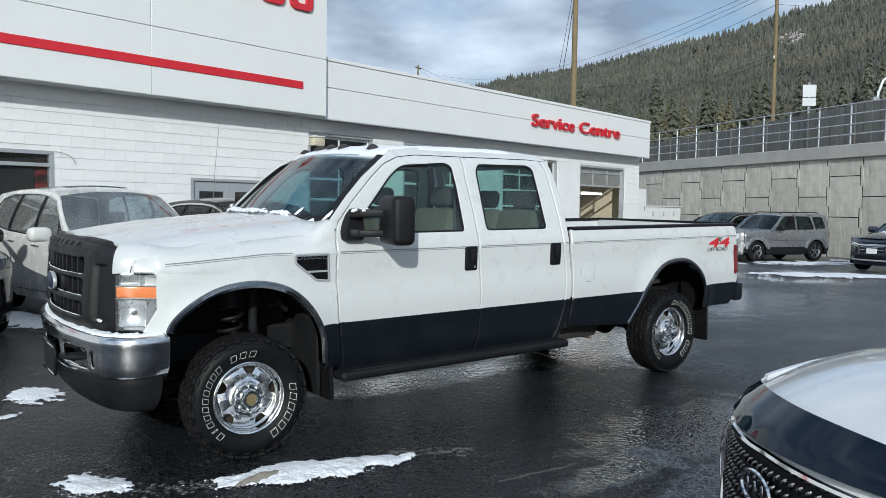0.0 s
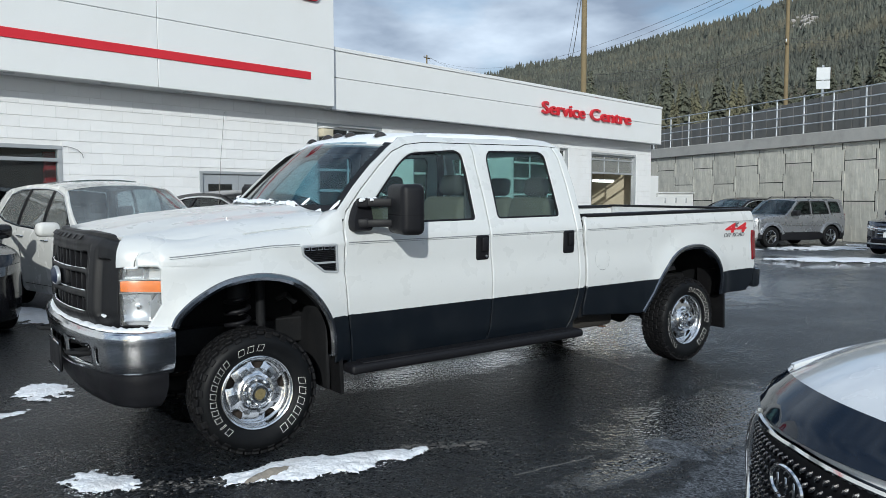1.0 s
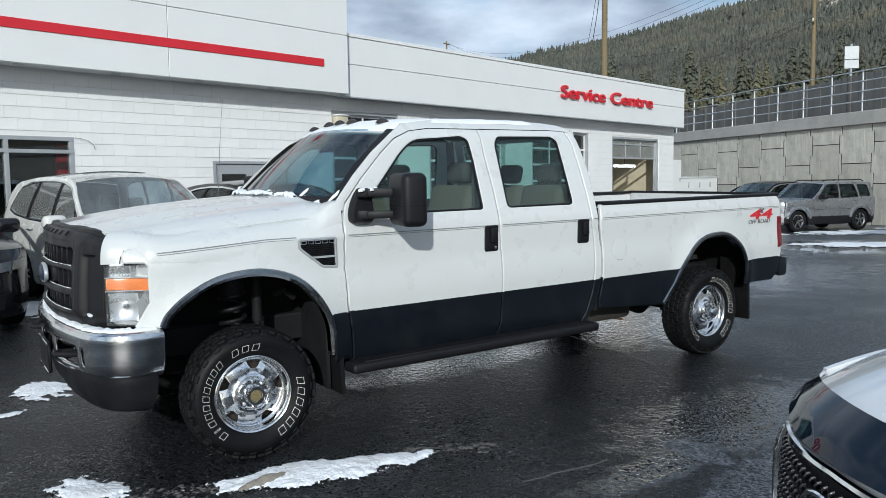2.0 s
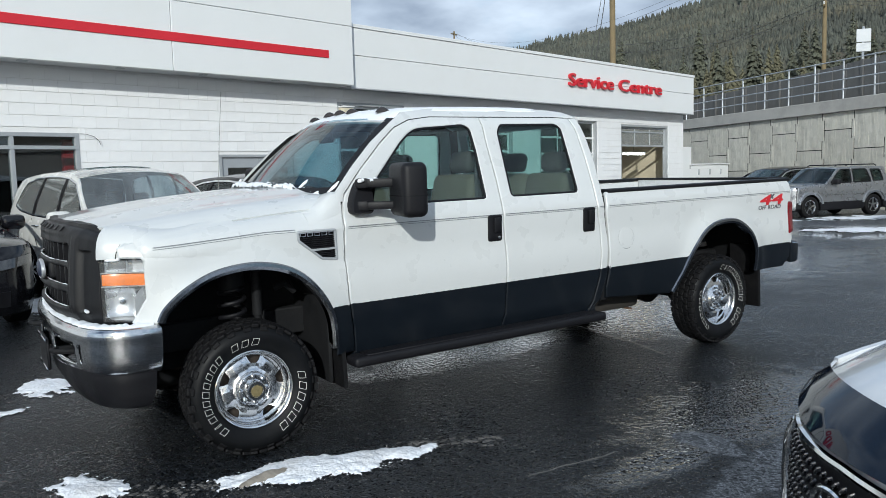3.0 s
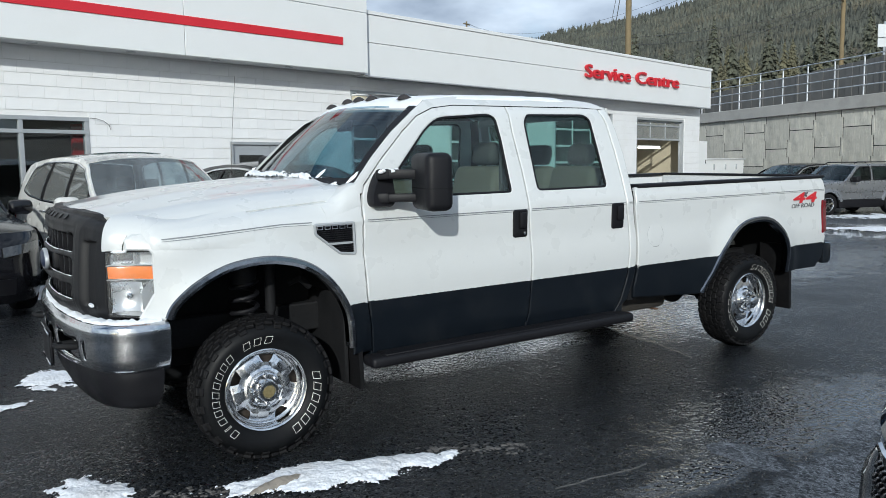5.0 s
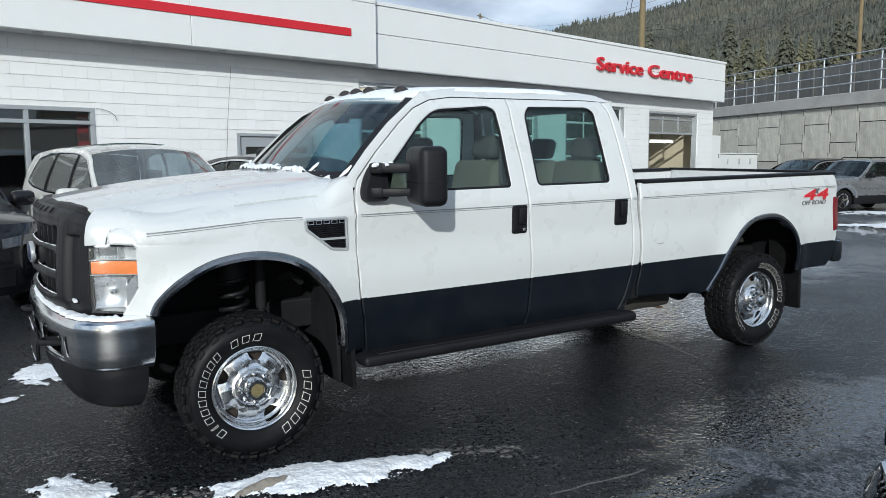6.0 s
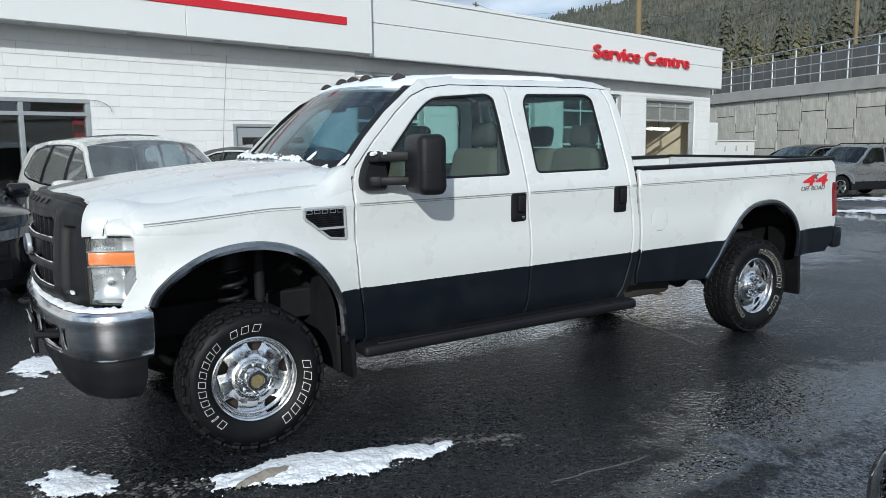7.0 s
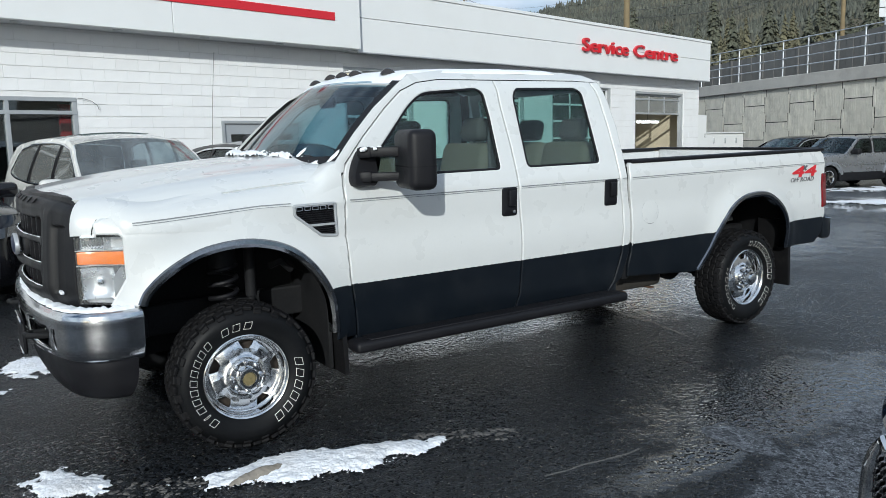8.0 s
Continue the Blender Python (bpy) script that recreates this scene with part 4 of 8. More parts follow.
# rear corner of the fender, rising to meet the pillar's foot
def corner_side(x, z, d=0.0):
    y = side_y(x, z)
    return (x, y + (side_y(0.63, z) - y) * smooth01((x - 0.42) / 0.19) + d, z)


def fender_corner(u, v):
    x = 0.38 + 0.231 * u
    ze = hood_edge(x) + (1.552 - hood_edge(0.615)) * smooth01((x - 0.40) / 0.21)
    if v < 0.5:
        z = ze - 0.13 * (1 - 2 * v)
        return corner_side(x, z, -0.002 + 0.008 * max(0.0, 0.25 - v) / 0.25 + 0.02 * max(0.0, 2 * v - 0.6))
    k = 2 * v - 1
    y0 = corner_side(x, ze, 0.005)[1]
    return (x, y0 + (0.25 - y0) * k, ze + (0.022 * math.sin(1.4 * k) - 0.03 * k * k) * (1 - 0.3 * k))


both("fender_corner", geo(sheet(fender_corner, 12, 14, 0.004)), M_WHITE, angle=60)
# A pillars and roof rails in one strip
pillar = [(0.630, 1.495), (0.645, 1.545), (0.79, 1.70), (0.96, 1.86), (1.09, 1.965), (1.225, 2.018), (1.40, 2.040), (2.55, 2.042), (2.765, 2.030), (2.74, 2.055), (2.68, 2.082), (2.50, 2.102), (1.45, 2.10), (1.20, 2.07), (1.06, 1.985), (0.90, 1.865), (0.74, 1.715), (0.592, 1.556), (0.584, 1.52), (0.598, 1.495)]
both("roof_rail", skin(pillar, [], lambda a, b, d=0.0: (a, side_y(max(a, 0.63), b) + d, b), 0.02, 0.06, 0.002), M_WHITE)


# roof
def roof_f(u, v):
    x = 1.17 + u * 1.56
    s = (v - 0.5) * 2
    y = YC + s * (YC - 0.285)
    z = 2.100 + 0.030 * (1 - s * s) - 0.042 * (1 - u) ** 6 - 0.072 * max(0, (u - 0.7) / 0.3) ** 2
    x -= (0.10 * (1 - s * s) + 0.03) * (1 - u)
    k = max(0.0, 1 - u / 0.12)
    x -= 0.055 * k
    z -= 0.050 * k * k
    return (x, y, z)


part("roof", sheet(roof_f, 24, 28, 0.02), M_WHITE, truck)


def nose_x(y):
    return lerp(abs(y - YC), [0, 0.20, 0.40, 0.55, 0.65, 0.73, 0.815, 0.90], [-0.985, -0.980, -0.955, -0.922, -0.889, -0.853, -0.800, -0.735])


# hood with a broad raised middle
def hood_f(u, v):
    s = (v - 0.5) * 2
    y = YC + s * (YC - 0.145)
    x0 = nose_x(y) + 0.095 - 0.05 * smooth01((abs(s) - 0.92) / 0.08)
    x0 += (max(x0, -0.655) - x0) * smooth01((abs(s) - 0.82) / 0.06)
    x1 = 0.50 + 0.12 * abs(s) ** 2
    x = x0 + (x1 - x0) * u
    return (x, YC + s * (YC - 0.145 + 0.090 * smooth01((x - 0.34) / 0.24)), hood_z(x, y))


part("hood", sheet(hood_f, 30, 44, 0.015), M_WHITE, truck)


def lamp_pt(u, z, d=0.0):
    x = -0.800 + 0.232 * u
    y = 0.185 - 0.127 * u ** 1.6
    return (x + d * 0.5, y + d * 0.85, z)


# white front corner: one smooth fillet from the hood down to the headlamp, running out along the fender
def corner_f(u, v):
    if v < 0.36:
        low = Vector(lamp_pt(v / 0.36 * 0.98, 1.251)) + Vector((-0.003, -0.004, 0))
    else:
        x = -0.573 + 0.52 * (v - 0.36) / 0.64
        z = 1.251 - 0.02 * smooth01((v - 0.36) / 0.64)
        low = Vector((x, side_y(x, z) - 0.0004, z))
    t = smooth01((v - 0.30) / 0.66)
    inward = Vector((lerp(v, [0, 0.36, 1], [0.085, 0.06, 0.0]), lerp(v, [0, 0.36, 1], [0.115, 0.135, 0.17]), 0))
    top = low + inward
    top.z = hood_z(top.x, top.y) + 0.003 - 0.0015 * t
    mid = Vector((low.x, low.y - 0.004, top.z - lerp(v, [0, 0.36, 1], [0.030, 0.022, 0.015])))
    p = top * (1 - u) ** 2 + mid * 2 * u * (1 - u) + low * u * u
    x, ze = low.x, hood_edge(low.x)
    if u > 0.45:
        z = low.z + (ze - low.z) * (1 - u) / 0.55
        q = Vector((x, side_y(x, z) - 0.0004 - 0.0016 * min(1.0, (1 - u) / 0.2), z))
    else:
        y = 0.145 + (0.45 - u) / 0.45 * (top.y - 0.145)
        q = Vector((x, y, hood_z(x, y) + 0.0018))
    return tuple(p.lerp(q, t))


both("hood_corner", Geo().add(sheet(corner_f, 20, 40, 0.004)), M_WHITE)
CORNER = [corner_f(i / 40, j / 60) for i in range(8, 41) for j in range(10, 61)]
# dark shut line that curls up from the headlamp along the hood's edge
gap = [Vector(corner_f(1.0 - 0.30 * k / 9, 0.15 + 0.035 * (k / 9) ** 1.7)) + Vector((-0.0010, -0.0012, 0.0004)) for k in range(10)]
both("shut_line", geo(tube(gap, [0.0024] * 5 + [0.0020, 0.0017, 0.0013, 0.0010, 0.0007], 6)), M_DARK)


# front edge of the hood and grille under one black cover
def lip_z(y):
    return lerp(abs(y - YC), [0, 0.45, 0.65, 0.76, 0.815], [1.432, 1.428, 1.414, 1.392, 1.345])


def cover_f(u, v):
    s = (v - 0.5) * 2
    y = YC + 0.815 * math.copysign(1 - (1 - abs(s)) ** 1.15, s)
    top = lip_z(y)
    w = abs(y - YC)
    if u < 0.70:  # upright face, leaning back a little
        z = 0.868 + (top - 0.055 - 0.868) * u / 0.70
        dx = 0.035 * ((z - 0.868) / 0.5) ** 2 + 0.055 * max(0.0, 1 - (z - 0.868) / 0.13) ** 2
    elif u < 0.88:  # rolled shoulder
        a = (u - 0.70) / 0.18 * math.pi / 2
        z = top - 0.055 + 0.055 * math.sin(a)
        dx = 0.033 + 0.055 * (1 - math.cos(a))
    else:  # lip lying on the hood
        k = (u - 0.88) / 0.12
        dx = 0.088 + 0.055 * k * (1 - 0.9 * smooth01((w - 0.60) / 0.18))
        z = max(top, hood_z(nose_x(y) + dx, y) + 0.012 - 0.016 * k ** 4)
        z += (top - 0.02 * k - z) * smooth01((w - 0.68) / 0.09)
    # rib between the middle and the side panel, hollow side panel
    rib = smooth01((w - 0.575) / 0.02) * (1 - smooth01((w - 0.64) / 0.02))
    hol = smooth01((w - 0.655) / 0.014) * (1 - smooth01((w - 0.742) / 0.014)) * smooth01((z - 0.945) / 0.016) * (1 - smooth01((z - 1.285) / 0.016))
    x = nose_x(y) + dx - 0.012 * rib * (1 - smooth01((z - 1.34) / 0.05)) + 0.024 * hol
    return (x, y, z)


cover_g = sheet(cover_f, 80, 220)
cover = Geo()
cover.v = [tuple(p) for p in cover_g[0]]
SLOTS = ((1.225, 1.330), (1.090, 1.200), (0.962, 1.055))


def in_slot(y, z):
    w = abs(y - YC)
    return any(lo < z < hi and w < 0.555 - 0.02 * (1 if z - lo < 0.012 or hi - z < 0.012 else 0) for lo, hi in SLOTS)


for f in cover_g[1]:
    cy, cz = [sum(cover_g[0][i][k] for i in f) / 4 for k in (1, 2)]
    if not in_slot(cy, cz):
        cover.f.append(f)
        cover.s.append(0)
grille = part("grille", cover, M_VINYL, truck, "black moulded grille with three openings")
sol = grille.modifiers.new("thickness", "SOLIDIFY")
sol.thickness, sol.offset = 0.03, -1
bars = Geo()
bars.add(sheet(lambda u, v: (nose_x(YC + (v - 0.5) * 1.5) + 0.13, YC + (v - 0.5) * 1.5, 0.86 + u * 0.50), 4, 20, 0.01))
part("grille_backing", bars, M_DARK, grille)
for lo, hi in SLOTS:
    for k in range(-5, 6):
        if lo == 1.090 and abs(k) < 2:
            continue
        y = YC + k * 0.10
        part("grille_bar", geo(box((nose_x(y) + 0.075, y, (lo + hi) / 2), (0.05, 0.030, hi - lo + 0.02), 0.004)), M_PLASTIC, grille)
# snow lying along the slots' lower lips
for lo, hi in SLOTS:
    part("snow_line", tube([(nose_x(YC + k * 0.05) + 0.028, YC + k * 0.05, lo + 0.002) for k in range(-10, 11)], [0.0015 + 0.0032 * abs(math.sin(k * 1.1 + lo * 9)) ** 2 for k in range(21)], 6), M_SNOWCLEAN, grille, "thin line of snow")
for sg in (-1, 1):
    y = YC + sg * 0.70
    part("snow_fleck", geo(box((nose_x(y) + 0.016, y, 0.957), (0.02, 0.070, 0.016), 0.006, 2)), M_SNOWCLEAN, grille)
badge = part("badge", lathe([(0.0, -0.03), (0.055, -0.028), (0.068, -0.018), (0.07, 0.0)], 28, "x"), M_LOGO, grille, "dark blue oval badge")
badge.matrix_local = Matrix.Translation((nose_x(YC) + 0.012, YC, 1.147)) @ Matrix.Diagonal((1, 1.55, 0.80, 1))
part("badge_rim", lathe([(0.068, -0.016), (0.072, -0.022), (0.077, -0.014), (0.076, 0.0)], 28, "x"), M_FRAME, badge)
part("badge_mount", geo(box((nose_x(YC) + 0.06, YC, 1.147), (0.06, 0.32, 0.105), 0.02, 2)), M_PLASTIC, grille)
# raised dashes over the grille, where the cover carries unreadable lettering
for k in range(-4, 5):
    y = YC + k * 0.105
    tilt = Matrix.Translation((nose_x(y) + 0.047, y, lip_z(y) - 0.015)) @ Matrix.Rotation(radians(-45), 4, "Y")
    part("raised_mark", Geo().add(box((0, 0, 0), (0.034, 0.044, 0.004), 0.0015), 0, tilt), M_VINYL, grille)


# headlamps
hl_out = rounded([(0.03, 0.905), (0.70, 0.892), (0.985, 1.02), (0.985, 1.235), (0.90, 1.245), (0.03, 1.245)], [0.02, 0.05, 0.04, 0.03, 0.02, 0.02])
lens = skin([(a * 0.3, b) for a, b in hl_out], [], lambda a, b, d=0.0: lamp_pt(a / 0.3, b, d), 0.005, 0.04, 0.004)
refl = skin([(a * 0.3, b) for a, b in hl_out], [], lambda a, b, d=0.0: lamp_pt(a / 0.3, b, 0.060 + d), 0.006, 0.02, 0.0)
rimg = skin([(a * 0.3, b) for a, b in dense(hl_out, 0.03)], [ring_in([(a * 0.3, b) for a, b in dense(hl_out, 0.03)], 0.0035)], lambda a, b, d=0.0: lamp_pt(a / 0.3, b, -0.003 + d), 0.015, 0.2, 0.003)
amber = skin(rounded([(0.02, 1.105), (0.285, 1.100), (0.287, 1.165), (0.02, 1.168)], 0.008), [], lambda a, b, d=0.0: lamp_pt(a / 0.3, b, 0.006 + d), 0.02, 0.03, 0.003)


def lamp_strip(u0, u1, z0, z1, d0, d1, thick=0.004, n=8):
    """A strip inside the lamp between two widths, heights and depths behind the lens."""
    return sheet(lambda u, v: lamp_pt(u0 + (u1 - u0) * v, z0 + (z1 - z0) * u, d0 + (d1 - d0) * u), 2, n, thick)


for flip in (False, True):
    mm = (lambda g: mirrored(g, YC)) if flip else (lambda g: g)
    hl = part("headlight", mm(refl), M_REFLECT, truck, "clear headlight with an amber turn signal")
    part("lens", mm(lens), M_LENS, hl).visible_shadow = False
    part("bezel", mm(rimg), M_PLASTIC, hl)
    part("turn_signal", mm(amber), M_AMBER, hl, "amber lens")
    # shelves above and below the amber, and the split between the two upper chambers
    for z in (1.096, 1.172):
        part("shelf", mm(geo(lamp_strip(0.03, 0.95, z, z + 0.004, 0.004, 0.055))), M_REFLECT, hl)
    part("divider", mm(geo(sheet(lambda u, v: lamp_pt(0.60 + 0.05 * u, 1.176 + 0.066 * v, 0.008 + 0.05 * u), 4, 3, 0.004))), M_REFLECT, hl)
    for k in range(7):
        part("flute", mm(geo(tube([lamp_pt(0.16 + 0.065 * k, 1.180, 0.047), lamp_pt(0.16 + 0.065 * k, 1.240, 0.040)], 0.0085, 6))), M_CHROME, hl)
    # lower chamber: a square dish with a sloping side and a bulb shade
    part("dish", mm(geo(sheet(lambda u, v: lamp_pt(0.10 + 0.62 * v, 0.925 + 0.160 * u, 0.052 - 0.036 * (abs(2 * u - 1) ** 3 + abs(2 * v - 1) ** 3) * 0.6), 10, 14, 0.003))), M_REFLECT, hl)
    part("dish_edge", mm(geo(sheet(lambda u, v: lamp_pt(0.70 + 0.20 * u, 0.935 + (0.10 + 0.05 * u) * v + 0.03 * u, 0.012 + 0.034 * u), 6, 6, 0.003))), M_REFLECT, hl)
    part("bulb_shade", mm(Geo().add(lathe([(0.0, -0.020), (0.016, -0.016), (0.020, 0.0), (0.020, 0.02)], 14, "y"), 0, Matrix.Translation(lamp_pt(0.42, 1.01, 0.036)))), M_CHROME, hl)

for flip in (False, True):
    q = random.Random(31)
    sn = Geo()
    for i in range(26):
        x, y, z = lamp_pt(0.20 + 0.26 * q.random(), 1.243)
        r = q.uniform(0.005, 0.011)
        sn.add(lathe([(0.0, r * 0.9), (r * 0.7, r * 0.6), (r, 0.0), (r * 0.8, -r * 0.5)], 8, "z", (x - 0.004, y - 0.002, z + 0.004 * q.random())))
    part("snow_clump", mirrored(sn, YC) if flip else sn, M_SNOWCLEAN, truck, "small clump of snow over the headlight")

# ---- front bumper: chrome bar that wraps round to the arches, over a black valance ----
BP = [(-0.53, 0.028), (-0.62, 0.018), (-0.72, 0.030), (-0.80, 0.075), (-0.865, 0.165), (-0.905, 0.30), (-0.94, 0.50), (-0.965, 0.75), (-0.972, YC)]
BP = flow(BP + [(x, 2 * YC - y) for x, y in reversed(BP[:-1])], 4)


def along(path, t):
    k = t * (len(path) - 1)
    i = min(int(k), len(path) - 2)
    return Vector(path[i]).lerp(Vector(path[i + 1]), k - i)




def bumper_f(u, v):
    p = along(BP, v)
    q = along(BP, min(1, v + 0.01)) - along(BP, max(0, v - 0.01))
    nrm = Vector((q.y, -q.x)).normalized()
    nrm = nrm if nrm.x < 0 or abs(p.y - YC) > 0.9 else -nrm
    if (p.y - YC) * nrm.y < -0.2:
        nrm = -nrm
    prof = [(-0.05, 0.872), (0.0, 0.872), (0.016, 0.862), (0.020, 0.840), (0.014, 0.80), (0.010, 0.74), (0.004, 0.69), (-0.012, 0.648), (-0.03, 0.630), (-0.06, 0.622)]
    k = u * (len(prof) - 1)
    i = min(int(k), len(prof) - 2)
    o = prof[i][0] + (prof[i + 1][0] - prof[i][0]) * (k - i)
    z = prof[i][1] + (prof[i + 1][1] - prof[i][1]) * (k - i)
    z -= 0.035 * smooth01(1 - abs(p.y - YC) / 0.9) * smooth01((0.80 - z) / 0.15)
    return (p.x - (-nrm.x) * o, p.y + nrm.y * o, z)


bs = sheet(bumper_f, 27, 150)
bump = Geo()
bump.v = [tuple(p) for p in bs[0]]
for f in bs[1]:
    cy, cz = [sum(bs[0][i][k] for i in f) / 4 for k in (1, 2)]
    w = abs(cy - YC)
    if 0.30 < w < 0.70 and 0.665 < cz < 0.785 + 0.02 * math.sin(w * 6) or (w < 0.24 and 0.69 < cz < 0.775) or ((w - 0.765) / 0.022) ** 2 + ((cz - 0.735) / 0.052) ** 2 < 1:
        continue
    bump.f.append(f)
    bump.s.append(0)
fb = part("front_bumper", bump, M_BUMPER, truck, "weathered chrome front bumper")
sol = fb.modifiers.new("thickness", "SOLIDIFY")
sol.thickness, sol.offset = 0.012, -1


def on_bumper(w, z, sg):
    """The point of the bumper's face at a distance w from its middle and a height z, a little proud."""
    q = min(bs[0], key=lambda p: (p[1] - YC - sg * w) ** 2 + (p[2] - z) ** 2 + (0 if p[0] < -0.6 else 1))
    return (q[0] - 0.004, YC + sg * w, z)


for sg in (-1, 1):
    ring = [(0.30, 0.70), (0.30, 0.765), (0.34, 0.785), (0.50, 0.792), (0.66, 0.780), (0.70, 0.755), (0.70, 0.69), (0.66, 0.667), (0.50, 0.662), (0.34, 0.667), (0.30, 0.70)]
    part("opening_rim", tube([on_bumper(w, z, sg) for w, z in ring], 0.007, 8), M_CHROME, fb)
part("inner_beam", geo(box((-0.80, YC, 0.74), (0.08, 1.45, 0.20), 0.01)), M_DARK, fb)
for sg in (-1, 1):
    y = YC + sg * 0.52
    part("tow_hook", tube([(-0.80, y - 0.06, 0.72), (-0.93, y - 0.06, 0.72), (-1.01, y - 0.03, 0.725), (-1.02, y + 0.02, 0.725), (-0.98, y + 0.06, 0.72), (-0.80, y + 0.06, 0.72)], 0.016, 8), M_DARK, fb, "black tow hook")
    part("bumper_bracket", geo(box((-0.62, YC + sg * 0.62, 0.70), (0.36, 0.10, 0.12), 0.01)), M_DARK, fb)


def valance_f(u, v):
    p = along(BP, 0.5 + (v - 0.5) * 0.93 * (1 - 0.13 * u ** 3))
    o = lerp(u, [0, 0.25, 0.6, 0.85, 1.0], [0.030, 0.028, 0.045, 0.075, 0.125])
    z = lerp(u, [0, 0.25, 0.6, 0.85, 1.0], [0.650, 0.590, 0.490, 0.432, 0.415])
    c = Vector((-0.10, YC))
    q = Vector(p) + (c - Vector(p)).normalized() * o
    return (q.x, q.y, z)


part("valance", sheet(valance_f, 12, 90, 0.008), M_PLASTIC, fb, "black plastic air dam")
plate = part("plate_holder", geo(box((-1.0, YC + 0.02, 0.63), (0.02, 0.34, 0.20), 0.008)), M_PLASTIC, fb, "empty black plate holder")
for dz in (-0.09, 0.09):
    part("plate_rail", geo(box((-1.013, YC + 0.02, 0.63 + dz), (0.012, 0.36, 0.02), 0.004)), M_BUMPER, plate)


# snow lying along the top of the bumper
def bumper_snow(u, v):
    p = along(BP, 0.025 + 0.95 * v)
    q = along(BP, min(1, 0.03 + 0.95 * v)) - along(BP, max(0, 0.02 + 0.95 * v))
    nrm = Vector((q.y, -q.x)).normalized()
    if nrm.x > 0.05:
        nrm = -nrm
    if (p.y - YC) * nrm.y < -0.2:
        nrm = -nrm
    w = 0.105 + 0.02 * noise.noise(Vector((v * 31, 0.3, 0)))
    k = u - 0.5
    o = 0.010 - w * u + 0.010 * noise.noise(Vector((v * 60, 2.0, 0)))
    h = 0.871 + 0.027 * (1 - (2 * k) ** 4) * (1 + 0.5 * noise.noise(Vector((v * 45, u * 3, 5))))
    return (p.x + nrm.x * o, p.y + nrm.y * o, h)


part("snow_layer", sheet(bumper_snow, 6, 140), M_SNOWCLEAN, fb, "ridge of snow on the bumper")

# ---- bed ----
bedside = [(2.924, 0.60), (3.70, 0.54)] + ARCH_R + [(4.885, 0.62), (5.33, 0.615), (5.415, 0.70), (5.425, 0.86), (5.41, 1.20), (5.395, 1.415), (5.36, 1.448), (2.937, 1.445), (2.917, 1.42), (2.907, 1.30), (2.933, 1.12), (2.936, 0.80), (2.914, 0.68)]
both("bed_side", skin(bedside, [], left, 0.03, 0.05, 0.006, two_tone), TONES)
for sg in (0, 1):
    mm = (lambda g: mirrored(g, YC)) if sg else (lambda g: g)
    part("bed_inner_wall", mm(geo(span((2.98, 0.10, 1.18), (5.36, 0.13, 1.43)), span((2.98, 0.10, 0.84), (3.70, 0.13, 1.18)), span((4.98, 0.10, 0.84), (5.36, 0.13, 1.18)))), M_WHITE, truck, smooth=False)
    part("wheel_house", mm(geo(sheet(lambda u, v: (AXLE + 0.66 * math.cos(math.pi * (1 - u)), 0.12 + v * 0.52, 0.55 + 0.68 * math.sin(math.pi * u)), 20, 3))), M_WHITE, truck)
part("bed_front_wall", geo(span((2.955, 0.14, 0.62), (2.98, 2 * YC - 0.14, 1.43), 0.01)), M_WHITE, truck)
part("bed_floor", geo(span((2.95, 0.63, 0.80), (5.38, 2 * YC - 0.63, 0.84))), M_WHITE, truck)
for sg in (-1, 1):
    y = YC + sg * (YC - 0.075)
    part("rail_cap", geo(span((2.945, y - 0.055, 1.438), (5.40, y + 0.055, 1.468), 0.010, 2)), M_PLASTIC, truck, "black plastic bed rail cap")
part("front_cap", geo(span((2.93, 0.12, 1.43), (3.0, 2 * YC - 0.12, 1.462), 0.008)), M_PLASTIC, truck)
part("bed_light", geo(box((2.99, YC + 0.55, 1.39), (0.02, 0.10, 0.04), 0.005)), M_PLASTIC, truck)
tg = part("tailgate", geo(span((5.37, 0.09, 0.84), (5.43, 2 * YC - 0.09, 1.45), 0.012, 2)), M_WHITE, truck)
part("tailgate_cap", geo(span((5.36, 0.09, 1.45), (5.44, 2 * YC - 0.09, 1.472), 0.006)), M_PLASTIC, tg)
tl = skin(rounded([(5.362, 0.93), (5.435, 0.95), (5.425, 1.235), (5.352, 1.245)], 0.02), [], lambda a, b, d=0.0: (a, side_y(a, b) - 0.012 + d + 0.05 * max(0, (a - 5.39) / 0.05) ** 2 * 0.3, b), 0.05, 0.03, 0.006)
both("tail_light", tl, M_REDLENS, "red tail light")
rb = part("rear_bumper", geo(span((5.44, 0.06, 0.64), (5.60, 2 * YC - 0.06, 0.845), 0.03, 2)), M_CLAD, truck, "black step bumper with a worn chrome edge")
for sg in (-1, 1):
    part("bumper_end", geo(box((5.50, YC + sg * (YC - 0.05), 0.74), (0.12, 0.06, 0.21), 0.025, 2)), M_CLAD, rb)
    part("bright_edge", geo(tube([(5.45, YC + sg * (YC - 0.02), 0.835), (5.56, YC + sg * (YC - 0.025), 0.82), (5.565, YC + sg * (YC - 0.03), 0.66)], 0.006, 6)), M_CHROME, rb)
part("step_pad", geo(span((5.45, 0.15, 0.845), (5.59, 2 * YC - 0.15, 0.86))), M_PLASTIC, rb)

